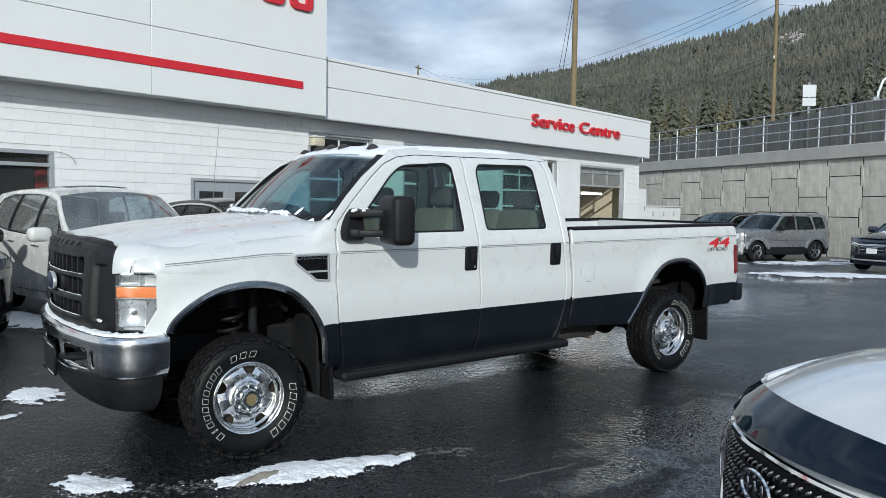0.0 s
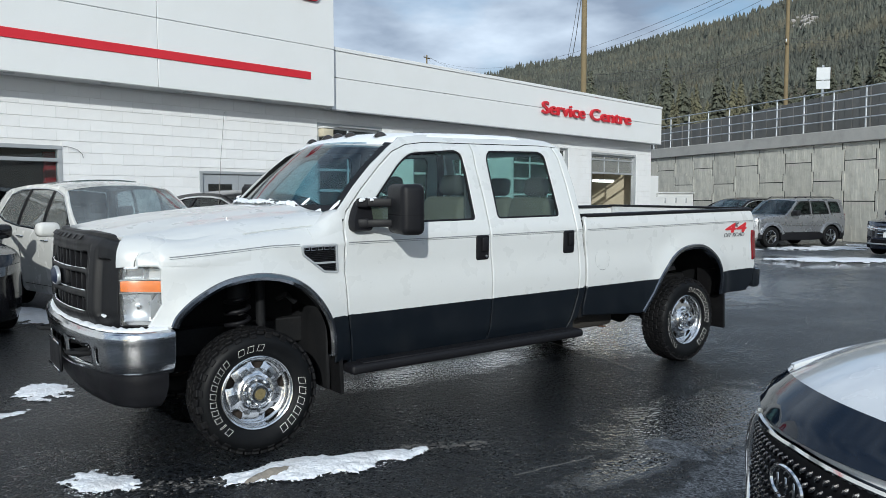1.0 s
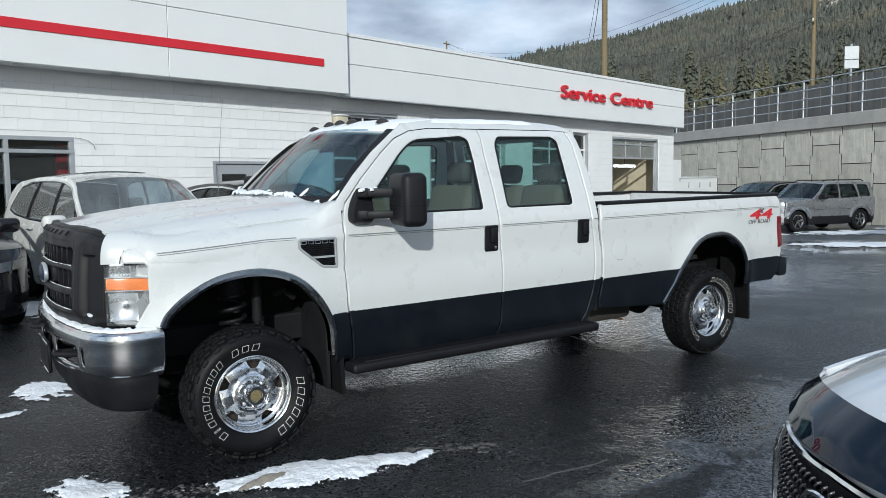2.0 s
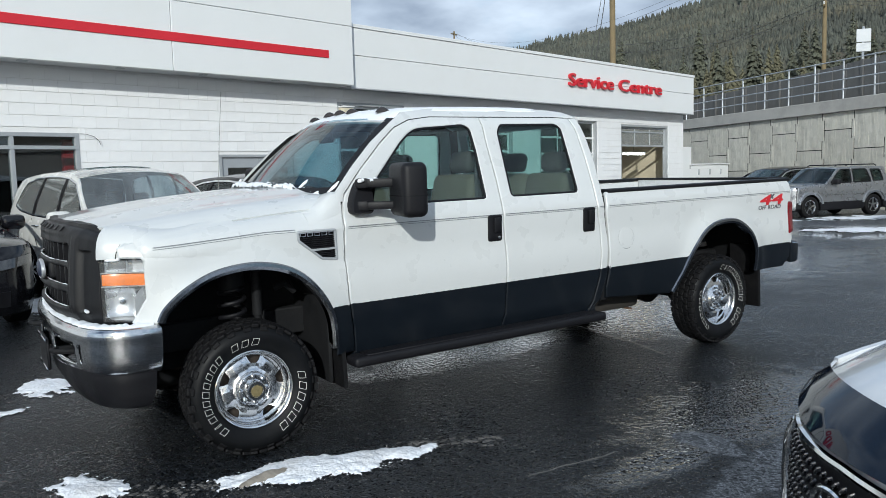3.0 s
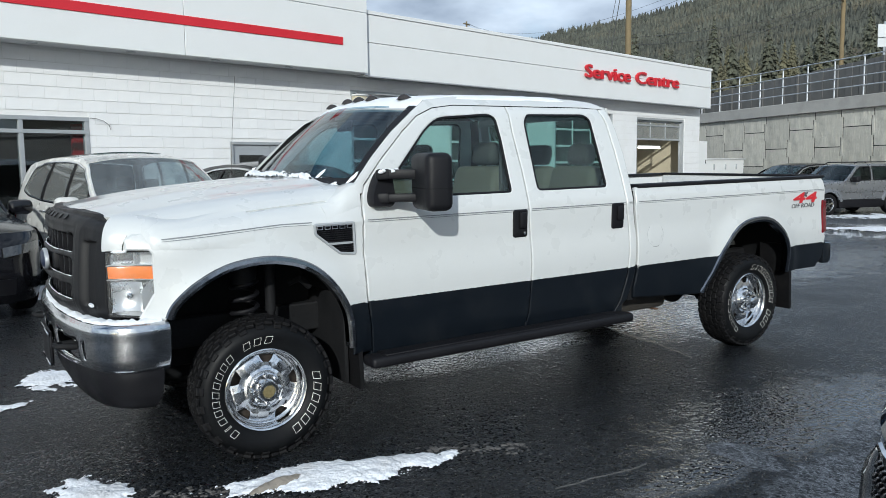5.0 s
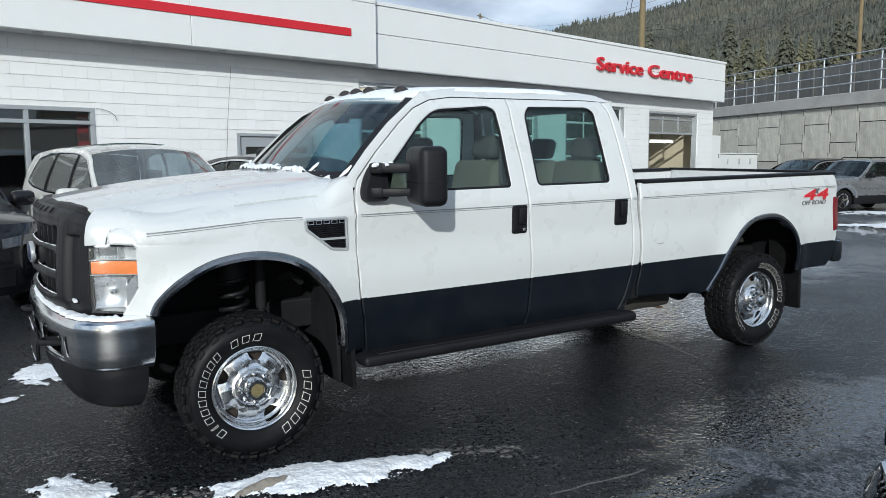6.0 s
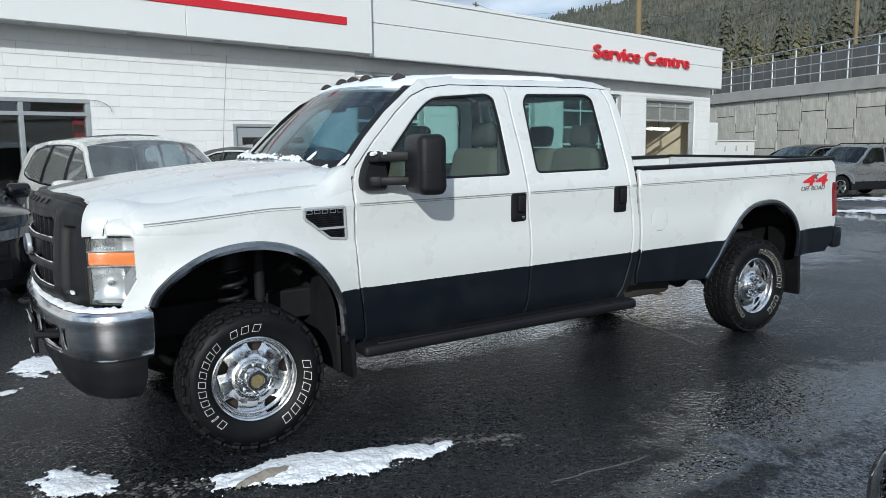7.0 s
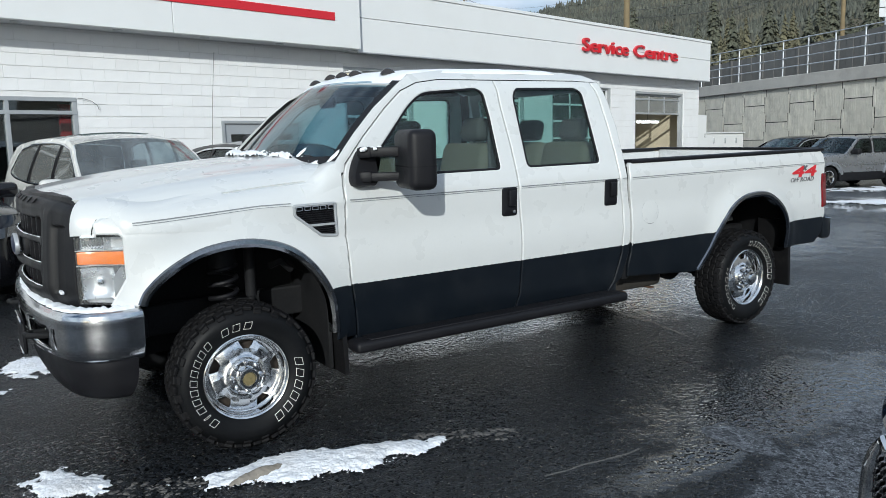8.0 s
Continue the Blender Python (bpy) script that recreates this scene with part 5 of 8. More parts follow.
# fuel door: a round lid, flush, with a fine gap round it
for rr, dd, mm_, nm in ((0.092, 0.004, M_STRIPE, "fuel_gap"), (0.0885, -0.0012, M_WHITE, "fuel_door")):
    part(nm, skin(arc(3.125, 1.073, rr, 0, 350, 35), [], lambda a, b, d=0.0: left(a, b, dd + d - (0.0045 if nm == "fuel_gap" else 0.0)), 0.003, 0.05, 0.0008 if nm == "fuel_gap" else 0.0012), mm_, truck)

# bright arch trims
for arch in (ARCH_F, ARCH_R):
    w = 0.034
    outer = list(arch)
    inner_ = []
    for i, p in enumerate(outer):
        t = (Vector(outer[min(i + 1, len(outer) - 1)]) - Vector(outer[max(i - 1, 0)])).normalized()
        inner_.append((p[0] + t.y * w, p[1] - t.x * w))
    outer2 = [(p[0] - (q[0] - p[0]) * 0.35, p[1] - (q[1] - p[1]) * 0.35) for p, q in zip(outer, inner_)]
    tg_ = Geo()
    rows = []
    for j, (k, lift) in enumerate(((0.0, 0.0), (0.15, -0.013), (0.6, -0.016), (1.0, -0.004), (1.0, 0.05))):
        rows.append([(o[0] + (i[0] - o[0]) * k, side_y(*o) + lift, o[1] + (i[1] - o[1]) * k) for o, i in zip(outer2, inner_)])
    tv = [p for r in rows for p in r]
    n = len(outer)
    tf = [[j * n + i, j * n + i + 1, (j + 1) * n + i + 1, (j + 1) * n + i] for j in range(len(rows) - 1) for i in range(n - 1)]
    tg_.add((tv, tf))
    both("arch_trim", tg_, M_TRIM, "bright wheel-arch trim")
    # inner wheel well
    cx = 0.0 if arch is ARCH_F else AXLE
    well = sheet(lambda u, v: (cx + 0.62 * math.cos(math.pi * (1 - u)) * (1.0 if u < 0.5 else 1.0), 0.07 + v * 0.55, 0.55 + 0.64 * math.sin(math.pi * u)), 24, 6)
    both("wheel_well", geo(well), M_DARK)
    both("well_back", geo(sheet(lambda u, v: (cx + 0.64 * (2 * u - 1), 0.66 + 0.10 * math.cos(math.pi * (u - 0.5)), 0.45 + 0.85 * v), 12, 4)), M_DARK)

# pinstripes: two thin lines that run along body and bed
def stripe(pts, w, off):
    v, f = [], []
    for i, (x, z) in enumerate(pts):
        for s in (-1, 1):
            zz = z + s * w / 2
            v.append((x, side_y(x, zz) - off, zz))
    f = [[2 * i, 2 * i + 2, 2 * i + 3, 2 * i + 1] for i in range(len(pts) - 1)]
    return v, f


for x0, x1 in ((0.64, 1.864), (1.896, 2.796), (2.834, 2.876), (2.935, 5.385)):
    n = max(2, int((x1 - x0) / 0.04))
    for dz, w in ((0.005, 0.005), (-0.007, 0.0025)):
        both("pinstripe", geo(stripe([(x0 + (x1 - x0) * i / n, 1.334 + dz) for i in range(n + 1)], w, 0.0022)), M_STRIPE)
for dz, w in ((0.005, 0.005), (-0.007, 0.0025)):
    pts = [(0.285 - 0.02 * i, 1.339 + dz - 0.062 * max(0.0, 0.10 - (0.285 - 0.02 * i))) for i in range(42)]
    sv, sf = stripe(pts, w, 0.0022)
    sv = [(x, min([y] + [q[1] - 0.0022 for q in CORNER if abs(q[0] - x) < 0.016 and abs(q[2] - z) < 0.012]), z) for x, y, z in sv]
    both("pinstripe", geo((sv, sf)), M_STRIPE)

# fender vent: dark mesh in a grey frame, with unreadable raised marks above
vo = rounded([(0.297, 1.330), (0.548, 1.330), (0.556, 1.142), (0.455, 1.152), (0.303, 1.272)], 0.012)
vent_frame = skin(ring_in(dense(vo, 0.03), -0.006), [ring_in(dense(vo, 0.03), 0.010)], lambda a, b, d=0.0: left(a, b, -0.006 + d), 0.02, 0.2, 0.003)
vent_back = skin(ring_in(dense(vo, 0.03), -0.003), [], lambda a, b, d=0.0: left(a, b, 0.018 + d), 0.006, 0.08, 0.0)
for flip in (False, True):
    mm = (lambda g: mirrored(g, YC)) if flip else (lambda g: g)
    vt = part("fender_vent", mm(vent_frame), M_FRAME, truck, "grey-framed black mesh fender vent")
    part("vent_mesh", mm(vent_back), M_DARK, vt)
    for i in range(11):
        z = 1.285 - i * 0.012
        if i == 6:
            continue
        xa = 0.31 + max(0.0, (1.272 - z) * 1.25)
        part("vent_slat", mm(geo(span((xa, 0.010, z - 0.003), (0.545, 0.020, z + 0.003)))), M_PLASTIC, vt)
    part("vent_rail", mm(geo(span((0.375, 0.0, 1.208), (0.552, 0.014, 1.220)))), M_FRAME, vt)
    for i in range(5):
        xa = 0.312 + i * 0.047
        hollow = geo(*[span(p, q) for p, q in (((xa, 0.0, 1.299), (xa + 0.036, 0.012, 1.3025)), ((xa, 0.0, 1.3175), (xa + 0.036, 0.012, 1.321)), ((xa, 0.0, 1.3025), (xa + 0.0035, 0.012, 1.3175)), ((xa + 0.0325, 0.0, 1.3025), (xa + 0.036, 0.012, 1.3175)))])
        part("raised_mark", mm(hollow), M_CHROME, vt)


# ---- glass ----
def ws_f(u, v):
    s = (v - 0.5) * 2
    e = 1 - s * s
    x0, x1 = 0.615 - 0.17 * e, 1.195 - 0.13 * e
    y0, y1 = YC + s * (YC - 0.085), YC + s * (YC - 0.245)
    z0, z1 = 1.535 + 0.02 * e, 2.062 + 0.035 * e
    x = x0 + (x1 - x0) * u - 0.035 * math.sin(math.pi * u)
    return (x, y0 + (y1 - y0) * u, z0 + (z1 - z0) * u)


wsg = part("windshield", sheet(lambda u, v: ws_f(0.925 * u, v), 14, 28, 0.005), M_WSHIELD, truck, "raked laminated windshield")
wsg.visible_shadow = False
for f0, f1 in ((lambda t: (t, 0.0), lambda t: (t, 0.045)), (lambda t: (t, 1.0), lambda t: (t, 0.974))):
    n = 30
    v = []
    for i in range(n + 1):
        for fn in (f0, f1):
            p = Vector(ws_f(0.925 * fn(i / n)[0], fn(i / n)[1]))
            v.append(p + Vector((-0.004, 0, 0.006)))
    part("windshield_seal", (v, [[2 * i, 2 * i + 2, 2 * i + 3, 2 * i + 1] for i in range(n)]), M_PLASTIC, wsg)
fr_v = []
for i in range(41):
    s = i / 40
    for u in (0.0, 0.055 + 0.05 * abs(2 * s - 1) ** 6):
        fr_v.append(Vector(ws_f(u, s)) + Vector((-0.004, 0, 0.005)))
part("windshield_frit", (fr_v, [[2 * i, 2 * i + 2, 2 * i + 3, 2 * i + 1] for i in range(40)]), M_PLASTIC, wsg, "black band along the foot of the glass")
part("rear_window", sheet(lambda u, v: (2.79 + 0.08 * (1 - u), 0.32 + v * (2 * YC - 0.64), 1.53 + 0.44 * u), 2, 2, 0.005), M_GLASS_REAR, truck)
part("cab_back", geo(span((2.83, 0.09, 0.6), (2.86, 2 * YC - 0.09, 1.53)), prism([(2.86, 1.53), (2.88, 1.53), (2.79, 2.04), (2.77, 2.04)], 0.20, 0.32), prism([(2.86, 1.53), (2.88, 1.53), (2.79, 2.04), (2.77, 2.04)], 2 * YC - 0.32, 2 * YC - 0.20), span((2.77, 0.25, 1.97), (2.80, 2 * YC - 0.25, 2.05))), M_WHITE, truck, smooth=False)
# cowl below the windshield
part("cowl", sheet(lambda u, v: (lerp(u, [0, 1], [0.44 + 0.12 * ((v - 0.5) * 2) ** 2 - 0.0, 0.63 - 0.17 * (1 - ((v - 0.5) * 2) ** 2)]), YC + (v - 0.5) * 2 * (YC - 0.20), 1.53 + 0.012 * u + 0.025 * (1 - ((v - 0.5) * 2) ** 2)), 3, 24, 0.01), M_PLASTIC, truck)
for y0, y1, xx in ((0.35, 1.02, 0.60), (1.05, 1.72, 0.60)):
    wp = part("wiper", tube([(0.50, y0 + 0.15, 1.575), (0.53, y0 + 0.30, 1.60), (0.565, y1 - 0.12, 1.615)], 0.009, 6), M_PLASTIC, truck)
    part("blade", tube([(0.575, y0, 1.582), (0.545, (y0 + y1) / 2, 1.602), (0.555, y1, 1.605)], 0.008, 6), M_RUBBER, wp)

# ---- cabin ----
part("cabin_floor", geo(span((0.62, 0.10, 0.60), (2.84, 2 * YC - 0.10, 0.64))), M_INT, truck)
part("firewall", geo(span((0.66, 0.06, 0.55), (0.70, 2 * YC - 0.06, 1.50))), M_INT, truck)
part("dashboard", sheet(lambda u, v: (lerp(u, [0, 0.4, 0.75, 1], [0.62, 0.85, 0.98, 0.96]), 0.10 + v * (2 * YC - 0.2), lerp(u, [0, 0.4, 0.75, 1], [1.50, 1.50, 1.43, 1.05])), 8, 12, 0.02), M_INT, truck)
part("headliner", sheet(lambda u, v: (1.20 + u * 1.56, 0.30 + v * (2 * YC - 0.6), 2.055 + 0.02 * math.sin(math.pi * v)), 6, 8), M_INT, truck)
wheel_m = Matrix.Translation((1.08, 0.56, 1.36)) @ Matrix.Rotation(radians(-28), 4, "Y")
swg = Geo().add(tube([(0, 0.19 * math.cos(a * math.pi / 12), 0.19 * math.sin(a * math.pi / 12)) for a in range(25)], 0.014, 8, False), 0, wheel_m)
swg.add(box((0, 0, 0), (0.05, 0.12, 0.09), 0.02), 0, wheel_m).add(box((0, 0, 0), (0.02, 0.36, 0.03), 0.008), 0, wheel_m)
part("steering_wheel", swg, M_PLASTIC, truck)


def seat(x, y, w, tall):
    s = part("seat", geo(box((x + 0.02, y, 1.02), (0.52, w, 0.20), 0.06, 3)), M_SEAT, truck, "tan cloth seat")
    tilt = Matrix.Translation((x + 0.24, y, 1.05)) @ Matrix.Rotation(radians(14), 4, "Y")
    bk = Geo().add(box((0, 0, 0.28), (0.15, w, tall), 0.06, 3), 0, tilt)
    part("backrest", bk, M_SEAT, s)
    hm = tilt @ Matrix.Translation((0.01, 0, 0.28 + tall / 2))
    part("headrest", Geo().add(box((0, 0, 0.10), (0.11, 0.26, 0.17), 0.05, 3), 0, hm), M_HEADREST, s, "grey headrest darkened for the roof's shade")
    part("headrest_post", Geo().add(tube([(0, -0.06, -0.03), (0, -0.06, 0.08)], 0.007, 6), 0, hm).add(tube([(0, 0.06, -0.03), (0, 0.06, 0.08)], 0.007, 6), 0, hm), M_CHROME, s)
    return s


for y in (0.55, 1.48):
    seat(1.50, y, 0.54, 0.62)
for y in (0.50, YC, 1.53):
    seat(2.40, y, 0.50, 0.58)
part("seat_belt", geo(sheet(lambda u, v: (1.86 + 0.02 * u, 0.20 + v * 0.045, 1.95 - u * 0.6), 6, 1)), M_SEAT, truck)
part("mirror_inside", geo(box((1.00, YC, 1.93), (0.03, 0.24, 0.075), 0.02, 2)), M_PLASTIC, truck, "rear-view mirror")
for x in (1.855, 1.90):
    both("b_pillar_trim", geo(span((x - 0.03, 0.26, 1.40), (x + 0.05, 0.29, 2.0), 0.01)), M_INT)

# ---- tow mirrors ----
for flip in (False, True):
    mm = (lambda g: mirrored(g, YC)) if flip else (lambda g: g)
    base = skin(rounded([(0.655, 1.412), (0.80, 1.410), (0.818, 1.47), (0.818, 1.60), (0.785, 1.628), (0.730, 1.618), (0.682, 1.545), (0.652, 1.47)], 0.03), [], lambda a, b, d=0.0: left(a, b, -0.072 + d), 0.085, 0.04, 0.02)
    mr = part("tow_mirror", mm(base), M_PLASTIC, truck, "black telescoping tow mirror")
    for z in (1.465, 1.605):
        am = Matrix.Translation((0.815, -0.085, z)) @ Matrix.Rotation(radians(-33), 4, "Z")
        part("arm", mm(Geo().add(box((0, 0, 0), (0.29, 0.046, 0.056 if z > 1.5 else 0.050), 0.012, 2), 0, am)), M_PLASTIC, mr)
        part("arm_joint", mm(Geo().add(box((-0.10, 0, 0), (0.075, 0.058, 0.064), 0.014, 2), 0, am)), M_PLASTIC, mr)
    hd = Matrix.Translation((0.945, -0.228, 1.560)) @ Matrix.Rotation(radians(-14), 4, "Z")
    part("shell", mm(Geo().add(box((0, 0, 0), (0.165, 0.335, 0.335), 0.045, 4), 0, hd)), M_PLASTIC, mr)
    part("trim_line", mm(Geo().add(prism(rounded([(-0.0835, -0.168), (0.0835, -0.168), (0.0835, 0.168), (-0.0835, 0.168)], 0.046, 5), -0.039, -0.032, "z"), 0, hd)), M_DARK, mr)
    part("mirror_glass", mm(Geo().add(box((0.080, 0, 0.06), (0.008, 0.22, 0.19), 0.003), 0, hd)), M_CHROME, mr)
    sn = Geo()
    for i in range(16):
        rx, ry, r = random.uniform(0.70, 0.84), random.uniform(-0.10, -0.02), random.uniform(0.008, 0.02)
        sn.add(lathe([(0.0, r * 0.9), (r * 0.7, r * 0.6), (r, 0.0), (r * 0.8, -r * 0.4)], 6, "z", (rx, ry, 1.617 + 0.01 * random.random())))
    part("snow_clump", mm(sn), M_SNOWCLEAN, mr, "clumps of snow")

# door handles
for nm, hx in (("front_door", 1.795), ("rear_door", 2.715)):
    for ob, flip in zip(door_obs[nm], (False, True)):
        mm = (lambda g: mirrored(g, YC)) if flip else (lambda g: g)
        hz, w, h = 1.245, 0.062, 0.094
        bezel = skin(rounded([(hx - w, hz - h), (hx + w, hz - h), (hx + w, hz + h), (hx - w, hz + h)], 0.022), [], lambda a, b, d=0.0: left(a, b, -0.008 + d), 0.014, 0.05, 0.005)
        hob = part("handle", mm(bezel), M_PLASTIC, ob, "black plastic door handle")
        part("paddle", mm(geo(box((hx + 0.012, -0.010, hz + 0.022), (0.062, 0.022, 0.105), 0.010, 2))), M_PLASTIC, hob)
        if nm == "front_door":
            part("lock", mm(geo(lathe([(0.0, -0.016), (0.011, -0.015), (0.012, -0.006)], 12, "y", (hx + 0.025, 0.004, hz - 0.066)))), M_CHROME, hob)

# running boards, rockers, mud flaps
for flip in (False, True):
    mm = (lambda g: mirrored(g, YC)) if flip else (lambda g: g)
    part("rocker", mm(geo(span((0.66, 0.06, 0.44), (2.84, 0.22, 0.58), 0.03, 2))), M_CLAD, truck)
    st = part("running_board", mm(geo(span((0.60, -0.095, 0.452), (2.80, 0.06, 0.518), 0.024, 3))), M_PLASTIC, truck, "black running board")
    part("tread_plate", mm(geo(span((0.70, -0.070, 0.515), (2.70, 0.05, 0.525), 0.004))), M_PLASTIC, st)
    for x in (0.85, 1.75, 2.6):
        part("bracket", mm(geo(span((x, 0.0, 0.45), (x + 0.06, 0.35, 0.50)))), M_DARK, st)
    part("mud_flap", mm(geo(prism(rounded([(0.590, 0.62), (0.600, 0.31), (0.575, 0.30), (0.560, 0.62)], 0.01), 0.03, 0.30))), M_RUBBER, truck)
    part("mud_flap", mm(geo(prism(rounded([(4.93, 0.86), (4.955, 0.27), (4.925, 0.265), (4.895, 0.86)], 0.01), 0.02, 0.32))), M_RUBBER, truck)

for sg in (-1, 1):
    part("splash_shield", geo(box((0.545, YC + sg * 0.56, 0.60), (0.03, 0.62, 0.56), 0.01)), M_DARK, truck, "black plastic splash shield")

# cab roof marker lamps and antenna
for i, y in enumerate((YC - 0.56, YC - 0.19, YC, YC + 0.19, YC + 0.56)):
    s = (y - YC) / (YC - 0.27)
    x = 1.20 - 0.09 * (1 - s * s)
    part("marker_lamp", sheet(lambda u, v: (x + (u - 0.4) * 0.11, y + (v - 0.5) * 0.075 * (1 - 0.5 * (1 - u)), 2.070 + 0.03 * (1 - s * s) + 0.040 * math.sin(math.pi * min(1, u * 1.0)) ** 0.7 * math.sin(math.pi * v) ** 0.6), 8, 8), M_SMOKED, truck, "smoked cab marker lamp")
an = part("antenna", tube([(0.40, 1.82, 1.52), (0.415, 1.82, 1.60), (0.44, 1.815, 1.95), (0.475, 1.80, 2.335)], [0.005, 0.0022, 0.0018, 0.0014], 6), M_TRIM, truck, "thin whip antenna")
part("antenna_base", lathe([(0.0, 1.55), (0.012, 1.545), (0.02, 1.50)], 12, "z", (0.40, 1.82, 0)), M_PLASTIC, an)

# bed decal
for word, xa, wid, za, k in (("4", 4.900, 0.165, 1.232, 0.95), ("x", 5.045, 0.065, 1.285, 0.62), ("4", 5.085, 0.165, 1.232, 0.95)):
    dc = letters(word, 0.13, 0.003)
    w0, w1 = letter_width(dc)
    decal = Geo()
    for j, (dx, dz) in enumerate(((-0.006, 0.0), (0.006, 0.0), (0.0, 0.005), (0.0, -0.005))):
        decal.add(([(xa + (p[0] - w0) * wid / (w1 - w0) + p[2] * 0.34 + dx, side_y(5.0, 1.27) - 0.004 - 0.0004 * j + p[1], za + p[2] * k + dz) for p in dc[0]], dc[1]))
    part("decal", decal, M_GREYDECAL if word == "x" else M_REDDECAL, truck, "bold red 4x4 decal", smooth=False)
xa = 4.885
for word, wid in (("OFF", 0.118), ("ROAD", 0.197)):
    dc = letters(word, 0.055, 0.003)
    w0, w1 = letter_width(dc)
    part("decal", ([(xa + (p[0] - w0) * wid / (w1 - w0) + p[2] * 0.2, side_y(5.0, 1.21) - 0.004 + p[1], 1.186 + p[2]) for p in dc[0]], dc[1]), M_GREYDECAL, truck, "grey OFF ROAD decal", smooth=False)
    xa += wid + 0.03

# ---- wheels: axis along y, outer face towards -y ----
TR, RIM = 0.412, 0.240
tyre_prof = [(0.232, -0.085), (0.245, -0.108), (0.262, -0.118), (0.300, -0.137), (0.335, -0.140), (0.358, -0.131), (0.380, -0.112), (0.396, -0.088), (0.402, -0.07), (0.402, 0.07), (0.396, 0.088), (0.380, 0.112), (0.358, 0.131), (0.335, 0.14), (0.30, 0.137), (0.26, 0.118), (0.232, 0.085)]
tyre_g = geo(lathe(tyre_prof, 72, "y", close=True))
tread_g = Geo()
NB = 46
for k in range(NB):
    for row, (yy, w, off, ln) in enumerate(((-0.100, 0.042, 0.0, 0.047), (-0.053, 0.041, 0.5, 0.046), (0.0, 0.047, 0.15, 0.046), (0.053, 0.041, 0.6, 0.046), (0.100, 0.042, 0.3, 0.047))):
        a = 2 * math.pi * (k + off) / NB
        m = Matrix.Rotation(-a, 4, "Y") @ Matrix.Translation((TR - (0.016 if abs(yy) > 0.09 else 0.010), yy, 0)) @ Matrix.Rotation(radians(-14 if yy < -0.09 else 14 if yy > 0.09 else 0), 4, "Z") @ Matrix.Rotation(radians(12 * (-1) ** (k + row)), 4, "X")
        tread_g.add(box((0, 0, 0), (0.020, w, ln), 0.004), 0, m)
    if k % 2 == 0:
        for yy in (-0.119, 0.119):
            m = Matrix.Rotation(-2 * math.pi * k / NB, 4, "Y") @ Matrix.Translation((0.374, yy, 0)) @ Matrix.Rotation(radians(42 if yy < 0 else -42), 4, "Z")
            tread_g.add(box((0, 0, 0), (0.030, 0.012, 0.046), 0.004), 0, m)
# sidewall marks: plain hollow bars, white outlined
mark_meshes = []


def tyre_mark(a, r0, r1, half):
    out = dense([(-half, r0), (half, r0), (half, r1), (-half, r1)], 0.006)
    e = 0.0026
    kx, kr = (half - e) / half, (r1 - r0 - 2 * e) / (r1 - r0)
    hol = [(a * kx, r0 + e + (b - r0) * kr) for a, b in out]
    out, hol = [[(p + 0.22 * (r - 0.298), r) for p, r in ring] for ring in (out, hol)]
    yf = lambda r: -lerp(r, [0.245, 0.262, 0.30, 0.335, 0.358], [0.108, 0.118, 0.137, 0.140, 0.131]) - 0.0015
    n = len(out)
    v = [(q[0], yf(q[1]), q[1]) for q in out] + [(q[0], yf(q[1]), q[1]) for q in hol]
    g = Geo().add((v, [[i, (i + 1) % n, n + (i + 1) % n, n + i] for i in range(n)]), 0, Matrix.Rotation(a, 4, "Y"))
    mark_meshes.append(mesh_of("sidewall_mark", g, M_LETTER, False))


for i in range(10):
    tyre_mark(radians(-137 + i * 10.3), 0.277, 0.320, 0.0180 if i != 1 else 0.0055)
for i in range(3):
    tyre_mark(radians(-22 + i * 12.5), 0.277, 0.320, 0.0205)
for i in range(6):
    tyre_mark(radians(81 + i * 13.2), 0.277, 0.320, 0.0225)


# pressed steel disc on a polar grid: five windows, flat raised spokes between them
RADII = [0.0, 0.045, 0.066, 0.075, 0.090, 0.097, 0.108, 0.122, 0.138, 0.154, 0.165, 0.176, 0.188, 0.200, 0.206, 0.211, 0.216]
WIN0, WIN1 = 9, 13


